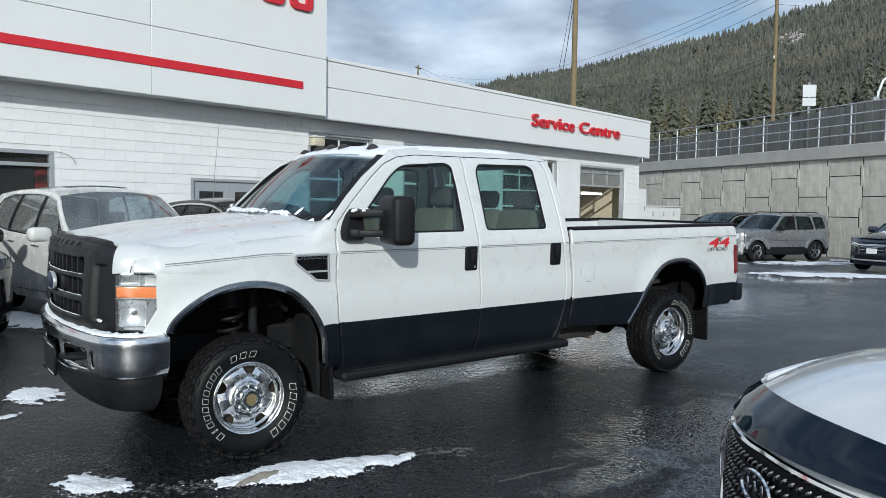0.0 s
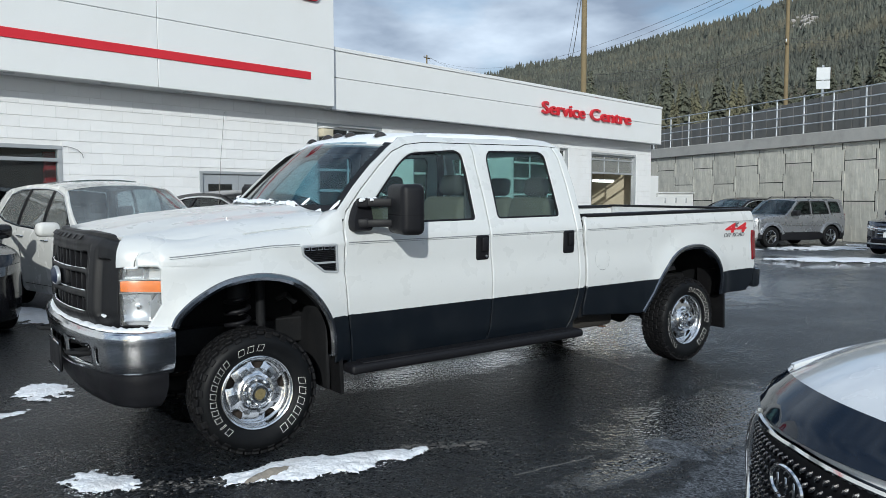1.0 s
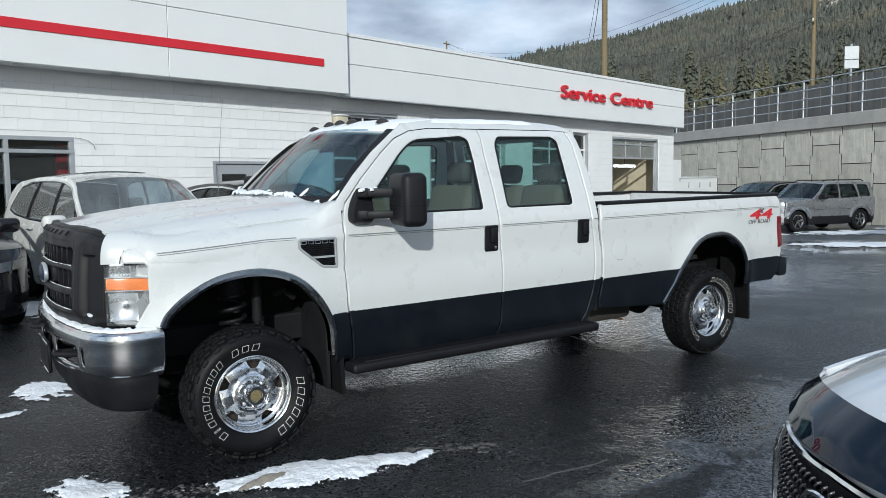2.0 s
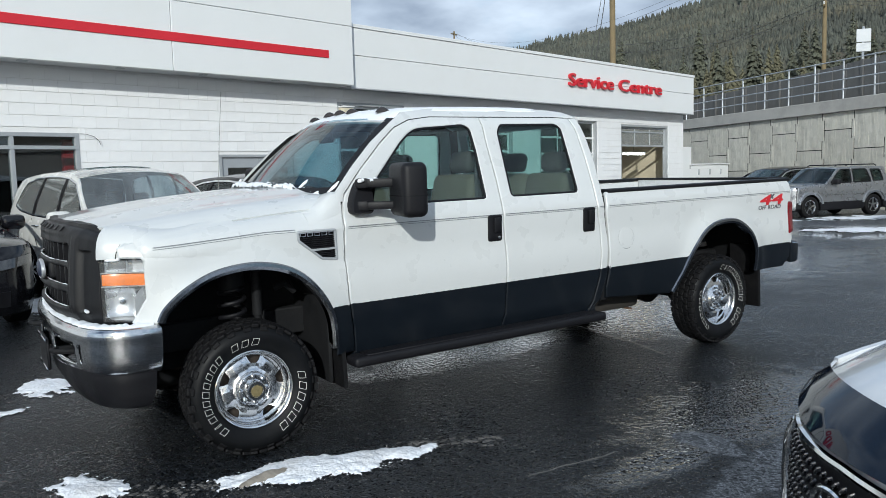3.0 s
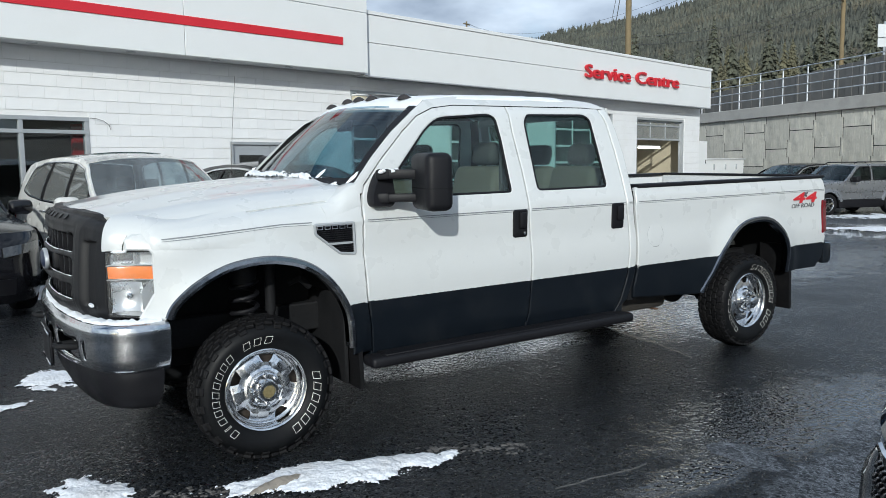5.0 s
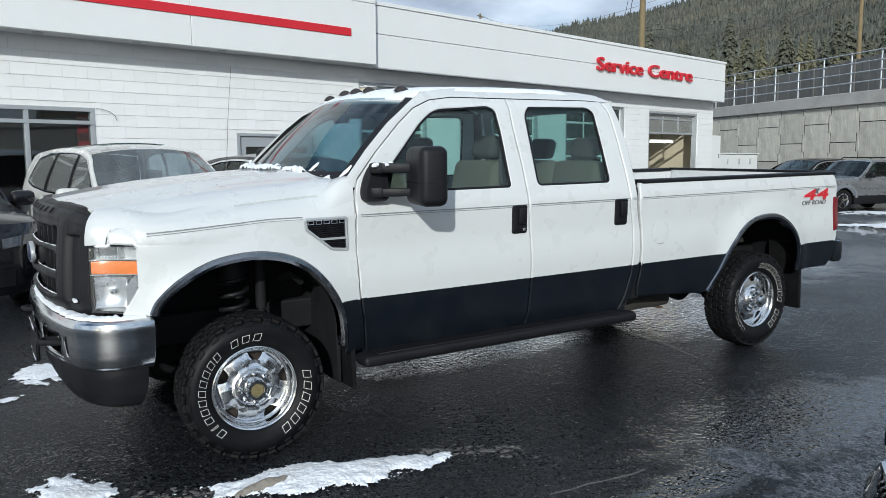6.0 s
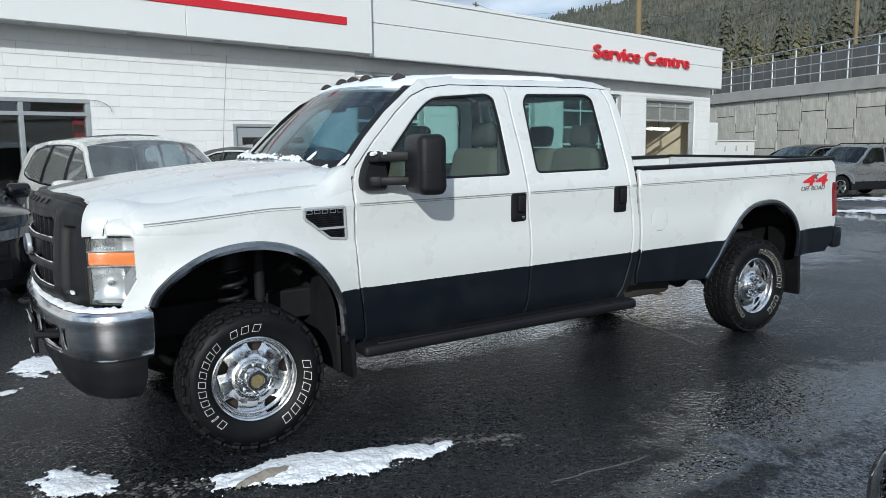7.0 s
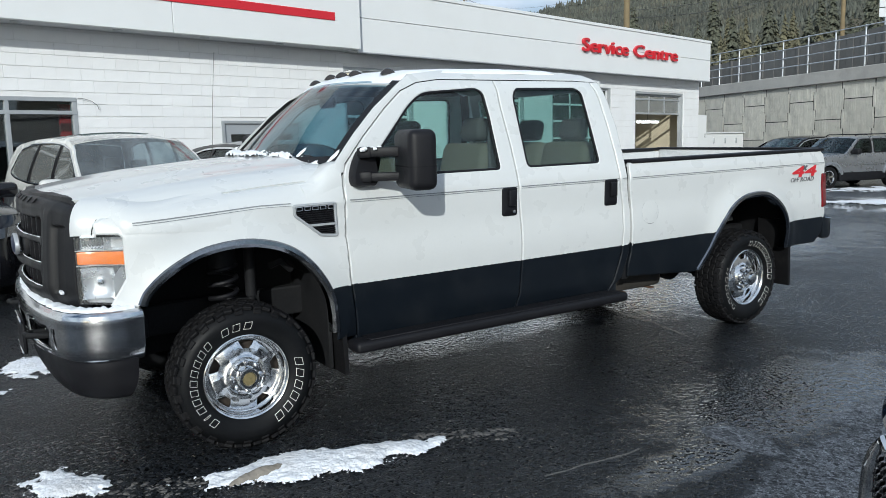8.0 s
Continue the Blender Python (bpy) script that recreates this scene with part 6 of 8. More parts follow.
def disc_geo():
    ys_ = [-0.098, -0.098, -0.098, -0.098, -0.096, -0.091, -0.074, -0.066, -0.062, -0.060, -0.058, -0.056, -0.053, -0.050, -0.047, -0.046, -0.050]
    cols = []
    for k in range(5):
        mid = radians(90 - 6 + 72 * k)
        for j in range(-10, 10):
            cols.append((mid, j))
    v, f = [], []
    for i, r in enumerate(RADII):
        hw = lerp(r, [0.154, 0.174, 0.200], [0.11, 0.19, 0.225])
        for mid, j in cols:
            t = abs(j) / 5.0
            da = hw * t if abs(j) <= 5 else hw + (math.pi / 5 - hw) * (abs(j) - 5) / 5.0
            a = mid + math.copysign(da, j)
            spoke = max(0.0, min(1.0, (abs(j) - 6) / 2.0))
            lift = -0.009 * spoke * min(1.0, max(0.0, (r - 0.118) / 0.020)) * (1 - min(1.0, max(0.0, (r - 0.186) / 0.022)))
            lip = -0.004 if abs(j) == 6 and 0.145 < r < 0.205 else 0.0
            v.append((r * math.cos(a), ys_[i] + lift + lip, r * math.sin(a)))
    n = len(cols)
    for i in range(len(RADII) - 1):
        for k in range(n):
            j = cols[k][1]
            if WIN0 <= i < WIN1 and -5 <= j < 5:
                continue
            f.append([i * n + k, i * n + (k + 1) % n, (i + 1) * n + (k + 1) % n, (i + 1) * n + k])
    # window walls turned back
    for k0 in range(0, n, 20):
        loop = [(WIN0, j) for j in range(-5, 6)] + [(i, 5) for i in range(WIN0 + 1, WIN1 + 1)] + [(WIN1, j) for j in range(4, -6, -1)] + [(i, -5) for i in range(WIN1 - 1, WIN0, -1)]
        idx = [i * n + k0 + 10 + j for i, j in loop]
        b = len(v)
        v += [(v[q][0], v[q][1] + 0.022, v[q][2]) for q in idx]
        m_ = len(idx)
        f += [[idx[q], b + q, b + (q + 1) % m_, idx[(q + 1) % m_]] for q in range(m_)]
    return v, f


disc_g = geo(disc_geo())
rim_g = geo(lathe([(0.214, -0.046), (0.219, -0.075), (0.224, -0.098), (0.231, -0.110), (0.238, -0.114), (0.243, -0.110), (0.243, -0.10), (0.230, -0.075), (0.222, 0.07), (0.235, 0.10)], 64, "y"))
well_g = geo(lathe([(0.0, 0.0), (0.21, 0.0)], 32, "y"))
nut_me = mesh_of("lug_nut", geo(lathe([(0.0, -0.128), (0.011, -0.126), (0.014, -0.115), (0.014, -0.09)], 10, "y")), M_CHROME)
M_BRAKE = mat("dull_brake_steel", (0.045, 0.035, 0.028), 0.6, 0.2, vary=0.4, scale=20)
M_BRASS = mat("aged_brass_badge", (0.34, 0.28, 0.14), 0.35, 0.6, vary=0.3, scale=40)


def wheel(x, y, rot, steer, front, flip):
    w = part("wheel", rim_g, M_RIMCHROME, truck, "chrome steel wheel with an all-terrain tyre")
    m = Matrix.Translation((x, y, 0.405)) @ Matrix.Rotation(radians(steer + (180 if flip else 0)), 4, "Z") @ Matrix.Rotation(radians(rot), 4, "Y") @ Matrix.Diagonal((0.985, 0.97, 0.985, 1))
    w.matrix_local = m
    part("tyre", tyre_g, M_SIDEWALL, w)
    tagged(part("tread", tread_g, M_RUBBER, w, smooth=False), kind="stuff")
    for me in mark_meshes:
        new("sidewall_mark", me).parent = w
    part("disc", disc_g, M_RIMCHROME, w, angle=16)
    part("brake_disc", well_g, M_BRAKE, w)
    for k in range(8):
        nut = new("lug_nut", nut_me)
        nut.parent = w
        nut.location = (0.083 * math.cos(math.pi * k / 4), 0, 0.083 * math.sin(math.pi * k / 4))
    if front:
        hub = lathe([(0.0, -0.150), (0.036, -0.150), (0.040, -0.156), (0.054, -0.156), (0.060, -0.148), (0.062, -0.095)], 32, "y")
        part("hub_cap", hub, M_CHROME, w)
        part("hub_badge", lathe([(0.0, -0.152), (0.034, -0.1515), (0.035, -0.149)], 24, "y"), M_BRASS, w)
    else:
        hub = lathe([(0.0, -0.185), (0.030, -0.185), (0.040, -0.180), (0.046, -0.165), (0.062, -0.160), (0.066, -0.095)], 32, "y")
        part("hub_cap", hub, M_CHROME, w)


wheel(0.0, 0.165, 0, -3, True, False)
wheel(AXLE, 0.165, 140, 0, False, False)
wheel(0.0, 2 * YC - 0.165, 40, -3, True, True)
wheel(AXLE, 2 * YC - 0.165, 200, 0, False, True)

# ---- running gear seen through the arches and below ----
for sg in (-1, 1):
    y = YC + sg * 0.44
    part("frame_rail", geo(span((-0.85, y - 0.04, 0.60), (5.40, y + 0.04, 0.78), 0.01)), M_DARK, truck)
    yc = YC + sg * 0.68
    coil = [(-0.02 + 0.075 * math.cos(a * math.pi / 8), yc + 0.075 * math.sin(a * math.pi / 8), 0.62 + a * 0.0048) for a in range(81)]
    part("coil_spring", tube(coil, 0.014, 8), M_PLASTIC, truck)
    part("spring_tower", tube([(-0.02, yc, 0.98), (-0.02, yc, 1.14)], 0.08, 12), M_DARK, truck)
    part("shock_absorber", tube([(0.14, yc, 0.48), (0.14, yc, 0.80), (0.14, yc, 0.80), (0.14, yc, 1.08)], [0.022, 0.022, 0.032, 0.032], 10), M_DARK, truck)
    part("brake_line", tube([(0.28, yc - 0.05 * sg, 0.95), (0.33, yc, 0.98), (0.40, yc + 0.02, 0.92)], 0.022, 8), M_DARK, truck)
    part("leaf_spring", tube([(3.65, YC + sg * 0.50, 0.62), (4.10, YC + sg * 0.50, 0.50), (AXLE, YC + sg * 0.50, 0.48), (4.75, YC + sg * 0.50, 0.52), (5.1, YC + sg * 0.50, 0.66)], 0.035, 6), M_DARK, truck)
for x in (0.0, AXLE):
    part("axle", tube([(x, 0.2, 0.41), (x, YC - 0.2, 0.41), (x, 2 * YC - 0.2, 0.41)], 0.05, 12), M_DARK, truck)
    part("differential", lathe([(0.0, -0.16), (0.10, -0.14), (0.15, 0.0), (0.10, 0.12), (0.0, 0.14)], 20, "x", (x, YC - 0.1, 0.41)), M_DARK, truck)
part("fuel_tank", geo(span((2.95, 0.25, 0.42), (3.55, 0.75, 0.66), 0.05, 2)), mat("dusty_tank_shield", (0.030, 0.027, 0.023), 0.7, vary=0.3), truck, "dusty steel tank shield")
for x in (3.08, 3.40):
    part("tank_strap", geo(span((x, 0.24, 0.412), (x + 0.04, 0.76, 0.424), 0.002)), M_RUST, truck)
part("spring_hanger", geo(box((3.66, 0.50, 0.60), (0.07, 0.08, 0.18), 0.012, 2)), M_RUST, truck, "rusty spring hanger")
part("shackle_bolt", tube([(3.66, 0.42, 0.56), (3.66, 0.58, 0.56)], 0.018, 8), M_RUST, truck)
part("rear_shock", tube([(3.95, 0.46, 0.78), (4.20, 0.44, 0.40)], [0.026, 0.032], 10), M_DARK, truck)
part("exhaust", tube([(1.2, 1.3, 0.52), (3.0, 1.3, 0.55), (3.9, 1.35, 0.62), (4.6, 1.45, 0.66), (5.2, 1.6, 0.58)], 0.045, 10), M_RUST, truck)
part("gearbox", geo(span((0.9, 0.75, 0.48), (2.2, 1.25, 0.80), 0.06, 2)), M_DARK, truck)
part("skid_underside", geo(span((-0.6, 0.62, 0.66), (2.8, 1.42, 0.70))), M_DARK, truck)
part("steering_link", tube([(-0.20, 0.30, 0.44), (-0.20, 1.7, 0.47)], 0.022, 8), M_DARK, truck)

# ---- other vehicles ----
def facing(fx, fy, x, y):
    """The pose of a vehicle whose nose points to (fx, fy); its origin lies at its left side, by the front axle, at (x, y)."""
    k = math.hypot(fx, fy)
    f = Vector((fx / k, fy / k, 0))
    r = Vector((f.y, -f.x, 0))
    return Matrix(((-f.x, r.x, 0, x), (-f.y, r.y, 0, y), (0, 0, 1, ground_z(x, y)), (0, 0, 0, 1)))


def car_wheel(parent, x, y, r, flip, rimmat, spokes=5):
    w = part("wheel", car_tyre_g, M_RUBBER, parent)
    w.matrix_local = Matrix.Translation((x, y, r)) @ Matrix.Rotation(math.pi if flip else 0, 4, "Z") @ Matrix.Diagonal((r / 0.36, 1, r / 0.36, 1))
    part("rim", car_rims[spokes], rimmat, w)
    part("brake_disc", car_disc_g, M_DARK, w)


car_tyre_g = geo(lathe([(0.225, -0.08), (0.24, -0.105), (0.29, -0.115), (0.335, -0.108), (0.353, -0.092), (0.36, -0.07), (0.36, 0.07), (0.353, 0.092), (0.335, 0.108), (0.24, 0.105), (0.225, 0.08)], 48, "y", close=True))
car_disc_g = geo(lathe([(0.0, -0.02), (0.215, -0.02)], 28, "y"))
car_rims = {}
for ns in (5, 10):
    g = geo(lathe([(0.20, -0.05), (0.212, -0.08), (0.222, -0.098), (0.232, -0.10), (0.236, -0.09), (0.224, -0.06), (0.215, 0.06)], 48, "y"))
    g.add(lathe([(0.0, -0.085), (0.045, -0.083), (0.055, -0.07), (0.055, -0.02)], 24, "y"))
    for k in range(ns):
        m = Matrix.Rotation(2 * math.pi * k / ns, 4, "Y")
        wid = 0.055 if ns == 5 else 0.028
        g.add(prism([(-wid * 0.6, 0.04), (wid * 0.6, 0.04), (wid * 0.45, 0.215), (-wid * 0.45, 0.215)], -0.082, -0.05), 0, m)
    car_rims[ns] = g


def suv(name, label, category, m, paint, P, lower=None, rimmat=None, glassmat=None, group=""):
    """A passenger vehicle from its side lines. P: wheelbase wb, width w, wheel radius r, front and rear overhang fo and ro, lines of the hood,
    roof and windows."""
    root = thing(name, label, category, m, group)
    lower, rimmat, glassmat = lower or paint, rimmat or M_FRAME, glassmat or M_CARGLASS
    yc, wb, r = P["w"] / 2, P["wb"], P["r"]
    xf, xr = -P["fo"], wb + P["ro"]
    belt, top = P["belt"], P["top"]
    lean = P.get("lean", 0.24)
    xs0, xs1 = xf + P.get("wrap", 0.42), xr - 0.30

    def ys(x, z):
        zb = belt(x)
        y = lerp(z, [0.2, 0.30, 0.45, 0.62, 0.78, 0.88, zb - 0.05, zb, zb + 0.3 * (top - zb), zb + 0.6 * (top - zb), zb + 0.85 * (top - zb), top], [0.07, 0.03, 0.018, 0.012, 0.004, 0.0, 0.018, 0.04, 0.04 + 0.16 * lean, 0.04 + 0.40 * lean, 0.04 + 0.70 * lean, 0.04 + lean])
        for cx in (0.0, wb):
            q = math.hypot(x - cx, z - r)
            if z < belt(x):
                y -= 0.02 * math.exp(-((q - r - 0.09) / 0.06) ** 2)
        return y + 0.10 * max(0.0, (xs0 + 0.25 - x) / 0.4) ** 2 + 0.08 * max(0.0, (x - xs1 + 0.25) / 0.4) ** 2

    def sd(x, z, d=0.0):
        return (x, ys(x, z) + d, z)

    ra = r + 0.055
    a0 = math.degrees(math.asin(max(-1, (0.30 - r) / ra)))
    archf = list(reversed(arc(0, r, ra, a0, 180 - a0, 16)))
    archr = list(reversed(arc(wb, r, ra, a0, 180 - a0, 16)))
    up = P["upper"][:4] + flow(P["upper"][4:-2], 4) + P["upper"][-2:]  # from the nose corner over fender top, pillar, roof, down to the tail corner
    outline = [(xs0, 0.30)] + archf + [(ra + 0.05, 0.24), (wb - ra - 0.05, 0.24)] + archr + [(xs1, 0.34)] + list(reversed(up))
    wins = [rounded(q, 0.035, 3) for q in P["windows"]]
    lowz = P.get("clad", 0.0)
    split = (lambda a, b: 1 if b < lowz else 0, [lowz]) if lowz else (lambda a, b: 0, [])
    g = skin(outline, wins, sd, 0.03, 0.09, 0.004, split, 0.05)
    for flip in (False, True):
        mm = (lambda q: mirrored(q, yc)) if flip else (lambda q: q)
        body = part("body_side", mm(g), [paint, lower], root)
        for q in wins:
            part("window", mm(skin(ring_in(dense(q, 0.05), -0.01), [], lambda a, b, d=0.0: sd(a, b, 0.014 + d), 0.004, 0.25, 0.0, None, 0.08)), glassmat, body).visible_shadow = False
            part("window_trim", mm(skin(ring_in(dense(q, 0.05), -0.022), [ring_in(dense(q, 0.05), 0.006)], lambda a, b, d=0.0: sd(a, b, -0.004 + d), 0.012, 0.4, 0.002, None, 0.08)), P.get("trim", M_PLASTIC), body)
        for q in P.get("pillars", []):
            part("pillar_trim", mm(skin(q, [], lambda a, b, d=0.0: sd(a, b, 0.006 + d), 0.012, 0.2, 0.0)), M_PLASTIC, body)
        for dx in P.get("seams", []):
            part("door_gap", mm(geo(tube([sd(a, b, -0.0005) for a, b in dx], 0.004, 5))), M_DARK, body)
        for hx, hz in P.get("handles", []):
            part("door_handle", mm(geo(tube([sd(hx, hz, 0.0), sd(hx + 0.02, hz, -0.03), sd(hx + 0.16, hz, -0.03), sd(hx + 0.18, hz, 0.0)], 0.012, 8))), P.get("handle_mat", paint), body)
        car_wheel(root, 0.0, 0.135 if not flip else P["w"] - 0.135, r, flip, rimmat, P.get("spokes", 5))
        car_wheel(root, wb, 0.135 if not flip else P["w"] - 0.135, r, flip, rimmat, P.get("spokes", 5))
        mx, mz = P["mirror"]
        mo = part("wing_mirror", mm(geo(box((mx + 0.03, -0.135 - P.get("mirror_out", 0.0), mz - 0.01), (0.19, 0.28, 0.185), 0.065, 3))), P.get("mirror_mat", paint), root)
        part("mirror_foot", mm(geo(tube([(mx + 0.02, 0.06, mz - 0.09), (mx + 0.02, -0.03, mz - 0.06), (mx + 0.03, -0.09 - P.get("mirror_out", 0.0), mz - 0.03)], 0.025, 8))), M_PLASTIC, mo)
        for wx in (0.0, wb):
            part("wheel_well", mm(geo(sheet(lambda u, v: (wx + ra * 1.02 * math.cos(math.pi * u), 0.05 + v * 0.35, r + ra * 1.02 * math.sin(math.pi * u)), 12, 2))), M_DARK, root)
    # hood, glass, roof, tail: strips carried across from side to side along the upper line
    L_ = P["line"]  # centre line of the body from nose to tail: name, list of (x, z at the edge, rise at the middle, pull forward at the middle)
    for nm, pts, mt, inset in L_:
        pts = flow(pts, 5)
        def f(u, v, pts=pts, inset=inset):
            k = u * (len(pts) - 1)
            i = min(int(k), len(pts) - 2)
            t = k - i
            x, z, rise, pull = [pts[i][j] + (pts[i + 1][j] - pts[i][j]) * t for j in range(4)]
            s = (v - 0.5) * 2
            e = 1 - abs(s) ** 2.4
            y0 = ys(x, z) + inset
            return (x - pull * e, yc + s * (yc - y0), z + rise * e)
        ob = part(nm, sheet(f, len(pts) - 1, 24, 0.008), mt, root)
        if mt in (M_WSHIELD, M_PALESHIELD, M_CARGLASS, M_PRIVACY):
            ob.visible_shadow = False

    # nose and tail: skins that wrap round from side to side
    def nose(s, z, d=0.0):
        xz = lerp(z, [q[0] for q in P["nose"]], [q[1] for q in P["nose"]])
        y0 = ys(xs0, z)
        e = abs(s) ** P.get("npow", 3.0)
        return (xf + xz + (xs0 - xf - xz) * e - d * (1 - 0.5 * e), yc + s * (yc - y0) * (1 + d * 0.3), z)

    def tail(s, z, d=0.0):
        xz = lerp(z, [q[0] for q in P["tail"]], [q[1] for q in P["tail"]])
        y0 = ys(xs1, z)
        e = abs(s) ** 5
        return (xr - xz - (xr - xz - xs1) * e + d, yc + s * (yc - y0), z)

    z0, z1 = P["nose"][0][0], P["nose"][-1][0]
    fr = part("front_fascia", sheet(lambda u, v: nose(2 * v - 1, z0 + (z1 - z0) * u), 16, 40, 0.01), paint, root)
    t0, t1 = P["tail"][0][0], P["tail"][-1][0]
    part("rear_fascia", sheet(lambda u, v: tail(1 - 2 * v, t0 + (t1 - t0) * u), 12, 24, 0.01), paint, root)
    for sg in (-1, 1):
        part("tail_light", sheet(lambda u, v: tail(sg * (0.70 + 0.28 * v), 0.85 + 0.25 * u, 0.012), 4, 6, 0.02), M_REDLENS, root)
        hz0, hz1, hs0, hs1 = P["lamp"]
        lamp_mat = P.get("lamp_mat", M_HEADLAMP)
        hlp = part("headlight", sheet(lambda u, v: nose(sg * (hs0 + (hs1 - hs0) * v), hz0 + (hz1 - hz0) * u + 0.05 * v, 0.006), 5, 10, 0.02), lamp_mat, root)
        part("lamp_bar", sheet(lambda u, v: nose(sg * (hs0 + 0.02 + (hs1 - hs0 - 0.04) * v), hz0 + (hz1 - hz0) * (0.38 + 0.24 * u) + 0.05 * v, 0.014), 2, 10, 0.01), M_REFLECT, hlp)
    gz0, gz1, gs = P["grille"]
    part("grille", sheet(lambda u, v: nose(gs * (2 * v - 1), gz0 + (gz1 - gz0) * u, 0.006), 6, 16, 0.015), M_PLASTIC, root)
    for i in range(P.get("bars", 3)):
        z = gz0 + (gz1 - gz0) * (i + 0.8) / (P.get("bars", 3) + 0.6)
        part("grille_bar", tube([nose(gs * 0.98 * (2 * k / 12 - 1), z, 0.02) for k in range(13)], 0.012, 6), P.get("bar_mat", M_CHROME), root)
    part("lower_grille", sheet(lambda u, v: nose(0.62 * (2 * v - 1), 0.30 + 0.17 * u, 0.007), 3, 14, 0.015), M_PLASTIC, root)
    part("underbody", geo(span((xf + 0.25, 0.18, 0.22), (xr - 0.2, P["w"] - 0.18, 0.34))), M_DARK, root)
    part("cabin_floor", geo(span((xs0 + 0.5, 0.12, 0.36), (xs1, P["w"] - 0.12, 0.42))), M_INT, root)
    dx = P["mirror"][0]
    part("dashboard", geo(box((dx - 0.05, yc, belt(dx) - 0.12), (0.5, P["w"] - 0.25, 0.2), 0.06, 2)), M_INT, root)
    for sx in (dx + 0.75, dx + 1.65):
        for sy in (yc - 0.38, yc + 0.38):
            st = part("seat", geo(box((sx, sy, 0.62), (0.5, 0.48, 0.2), 0.06, 2)), M_INT, root)
            part("backrest", Geo().add(box((0, 0, 0.28), (0.13, 0.48, 0.60), 0.05, 2), 0, Matrix.Translation((sx + 0.24, sy, 0.66)) @ Matrix.Rotation(radians(14), 4, "Y")), M_INT, st)
            part("headrest", geo(box((sx + 0.42, sy, belt(sx) + 0.27), (0.09, 0.24, 0.16), 0.04, 2)), M_INT, st)
    return root, nose, sd


M_PRIVACY = glass("dark_privacy_glass", (0.10, 0.12, 0.13))
M_CARGLASS = glass("car_window_glass", (0.46, 0.53, 0.53))
M_PEARL = mat("pearl_white_paint", (0.62, 0.62, 0.60), 0.25, coat=0.9, vary=0.03, stain=(0.45, 0.44, 0.42), stain_amt=0.2)
M_BLACKCAR = mat("black_car_paint", (0.006, 0.006, 0.008), 0.12, coat=0.25, spec=0.4, vary=0.1, stain=(0.05, 0.046, 0.042), stain_amt=0.10, stain_scale=4.0)
M_SILVER = mat("silver_metallic_paint", (0.30, 0.31, 0.33), 0.30, 0.70, coat=0.8, vary=0.04)
M_NAVY = mat("dark_blue_paint", (0.012, 0.018, 0.035), 0.22, coat=1.0, vary=0.08)
M_CLEANWHITE = mat("clean_white_paint", (0.74, 0.75, 0.76), 0.22, coat=1.0, vary=0.015)
# diffuse veil puts bright reflections into the colour of these two panes
M_PALESHIELD = glass("pale_windshield_glass", (0.70, 0.78, 0.82), ior=2.0, veil=0.07)
M_SIDEGLASS = glass("veiled_side_glass", (0.84, 0.89, 0.88), ior=2.3, veil=0.10)
M_HEADLAMP = mat("glossy_headlamp_cover", (0.05, 0.052, 0.056), 0.06, 0.2, coat=1.0, vary=0.4, scale=25)


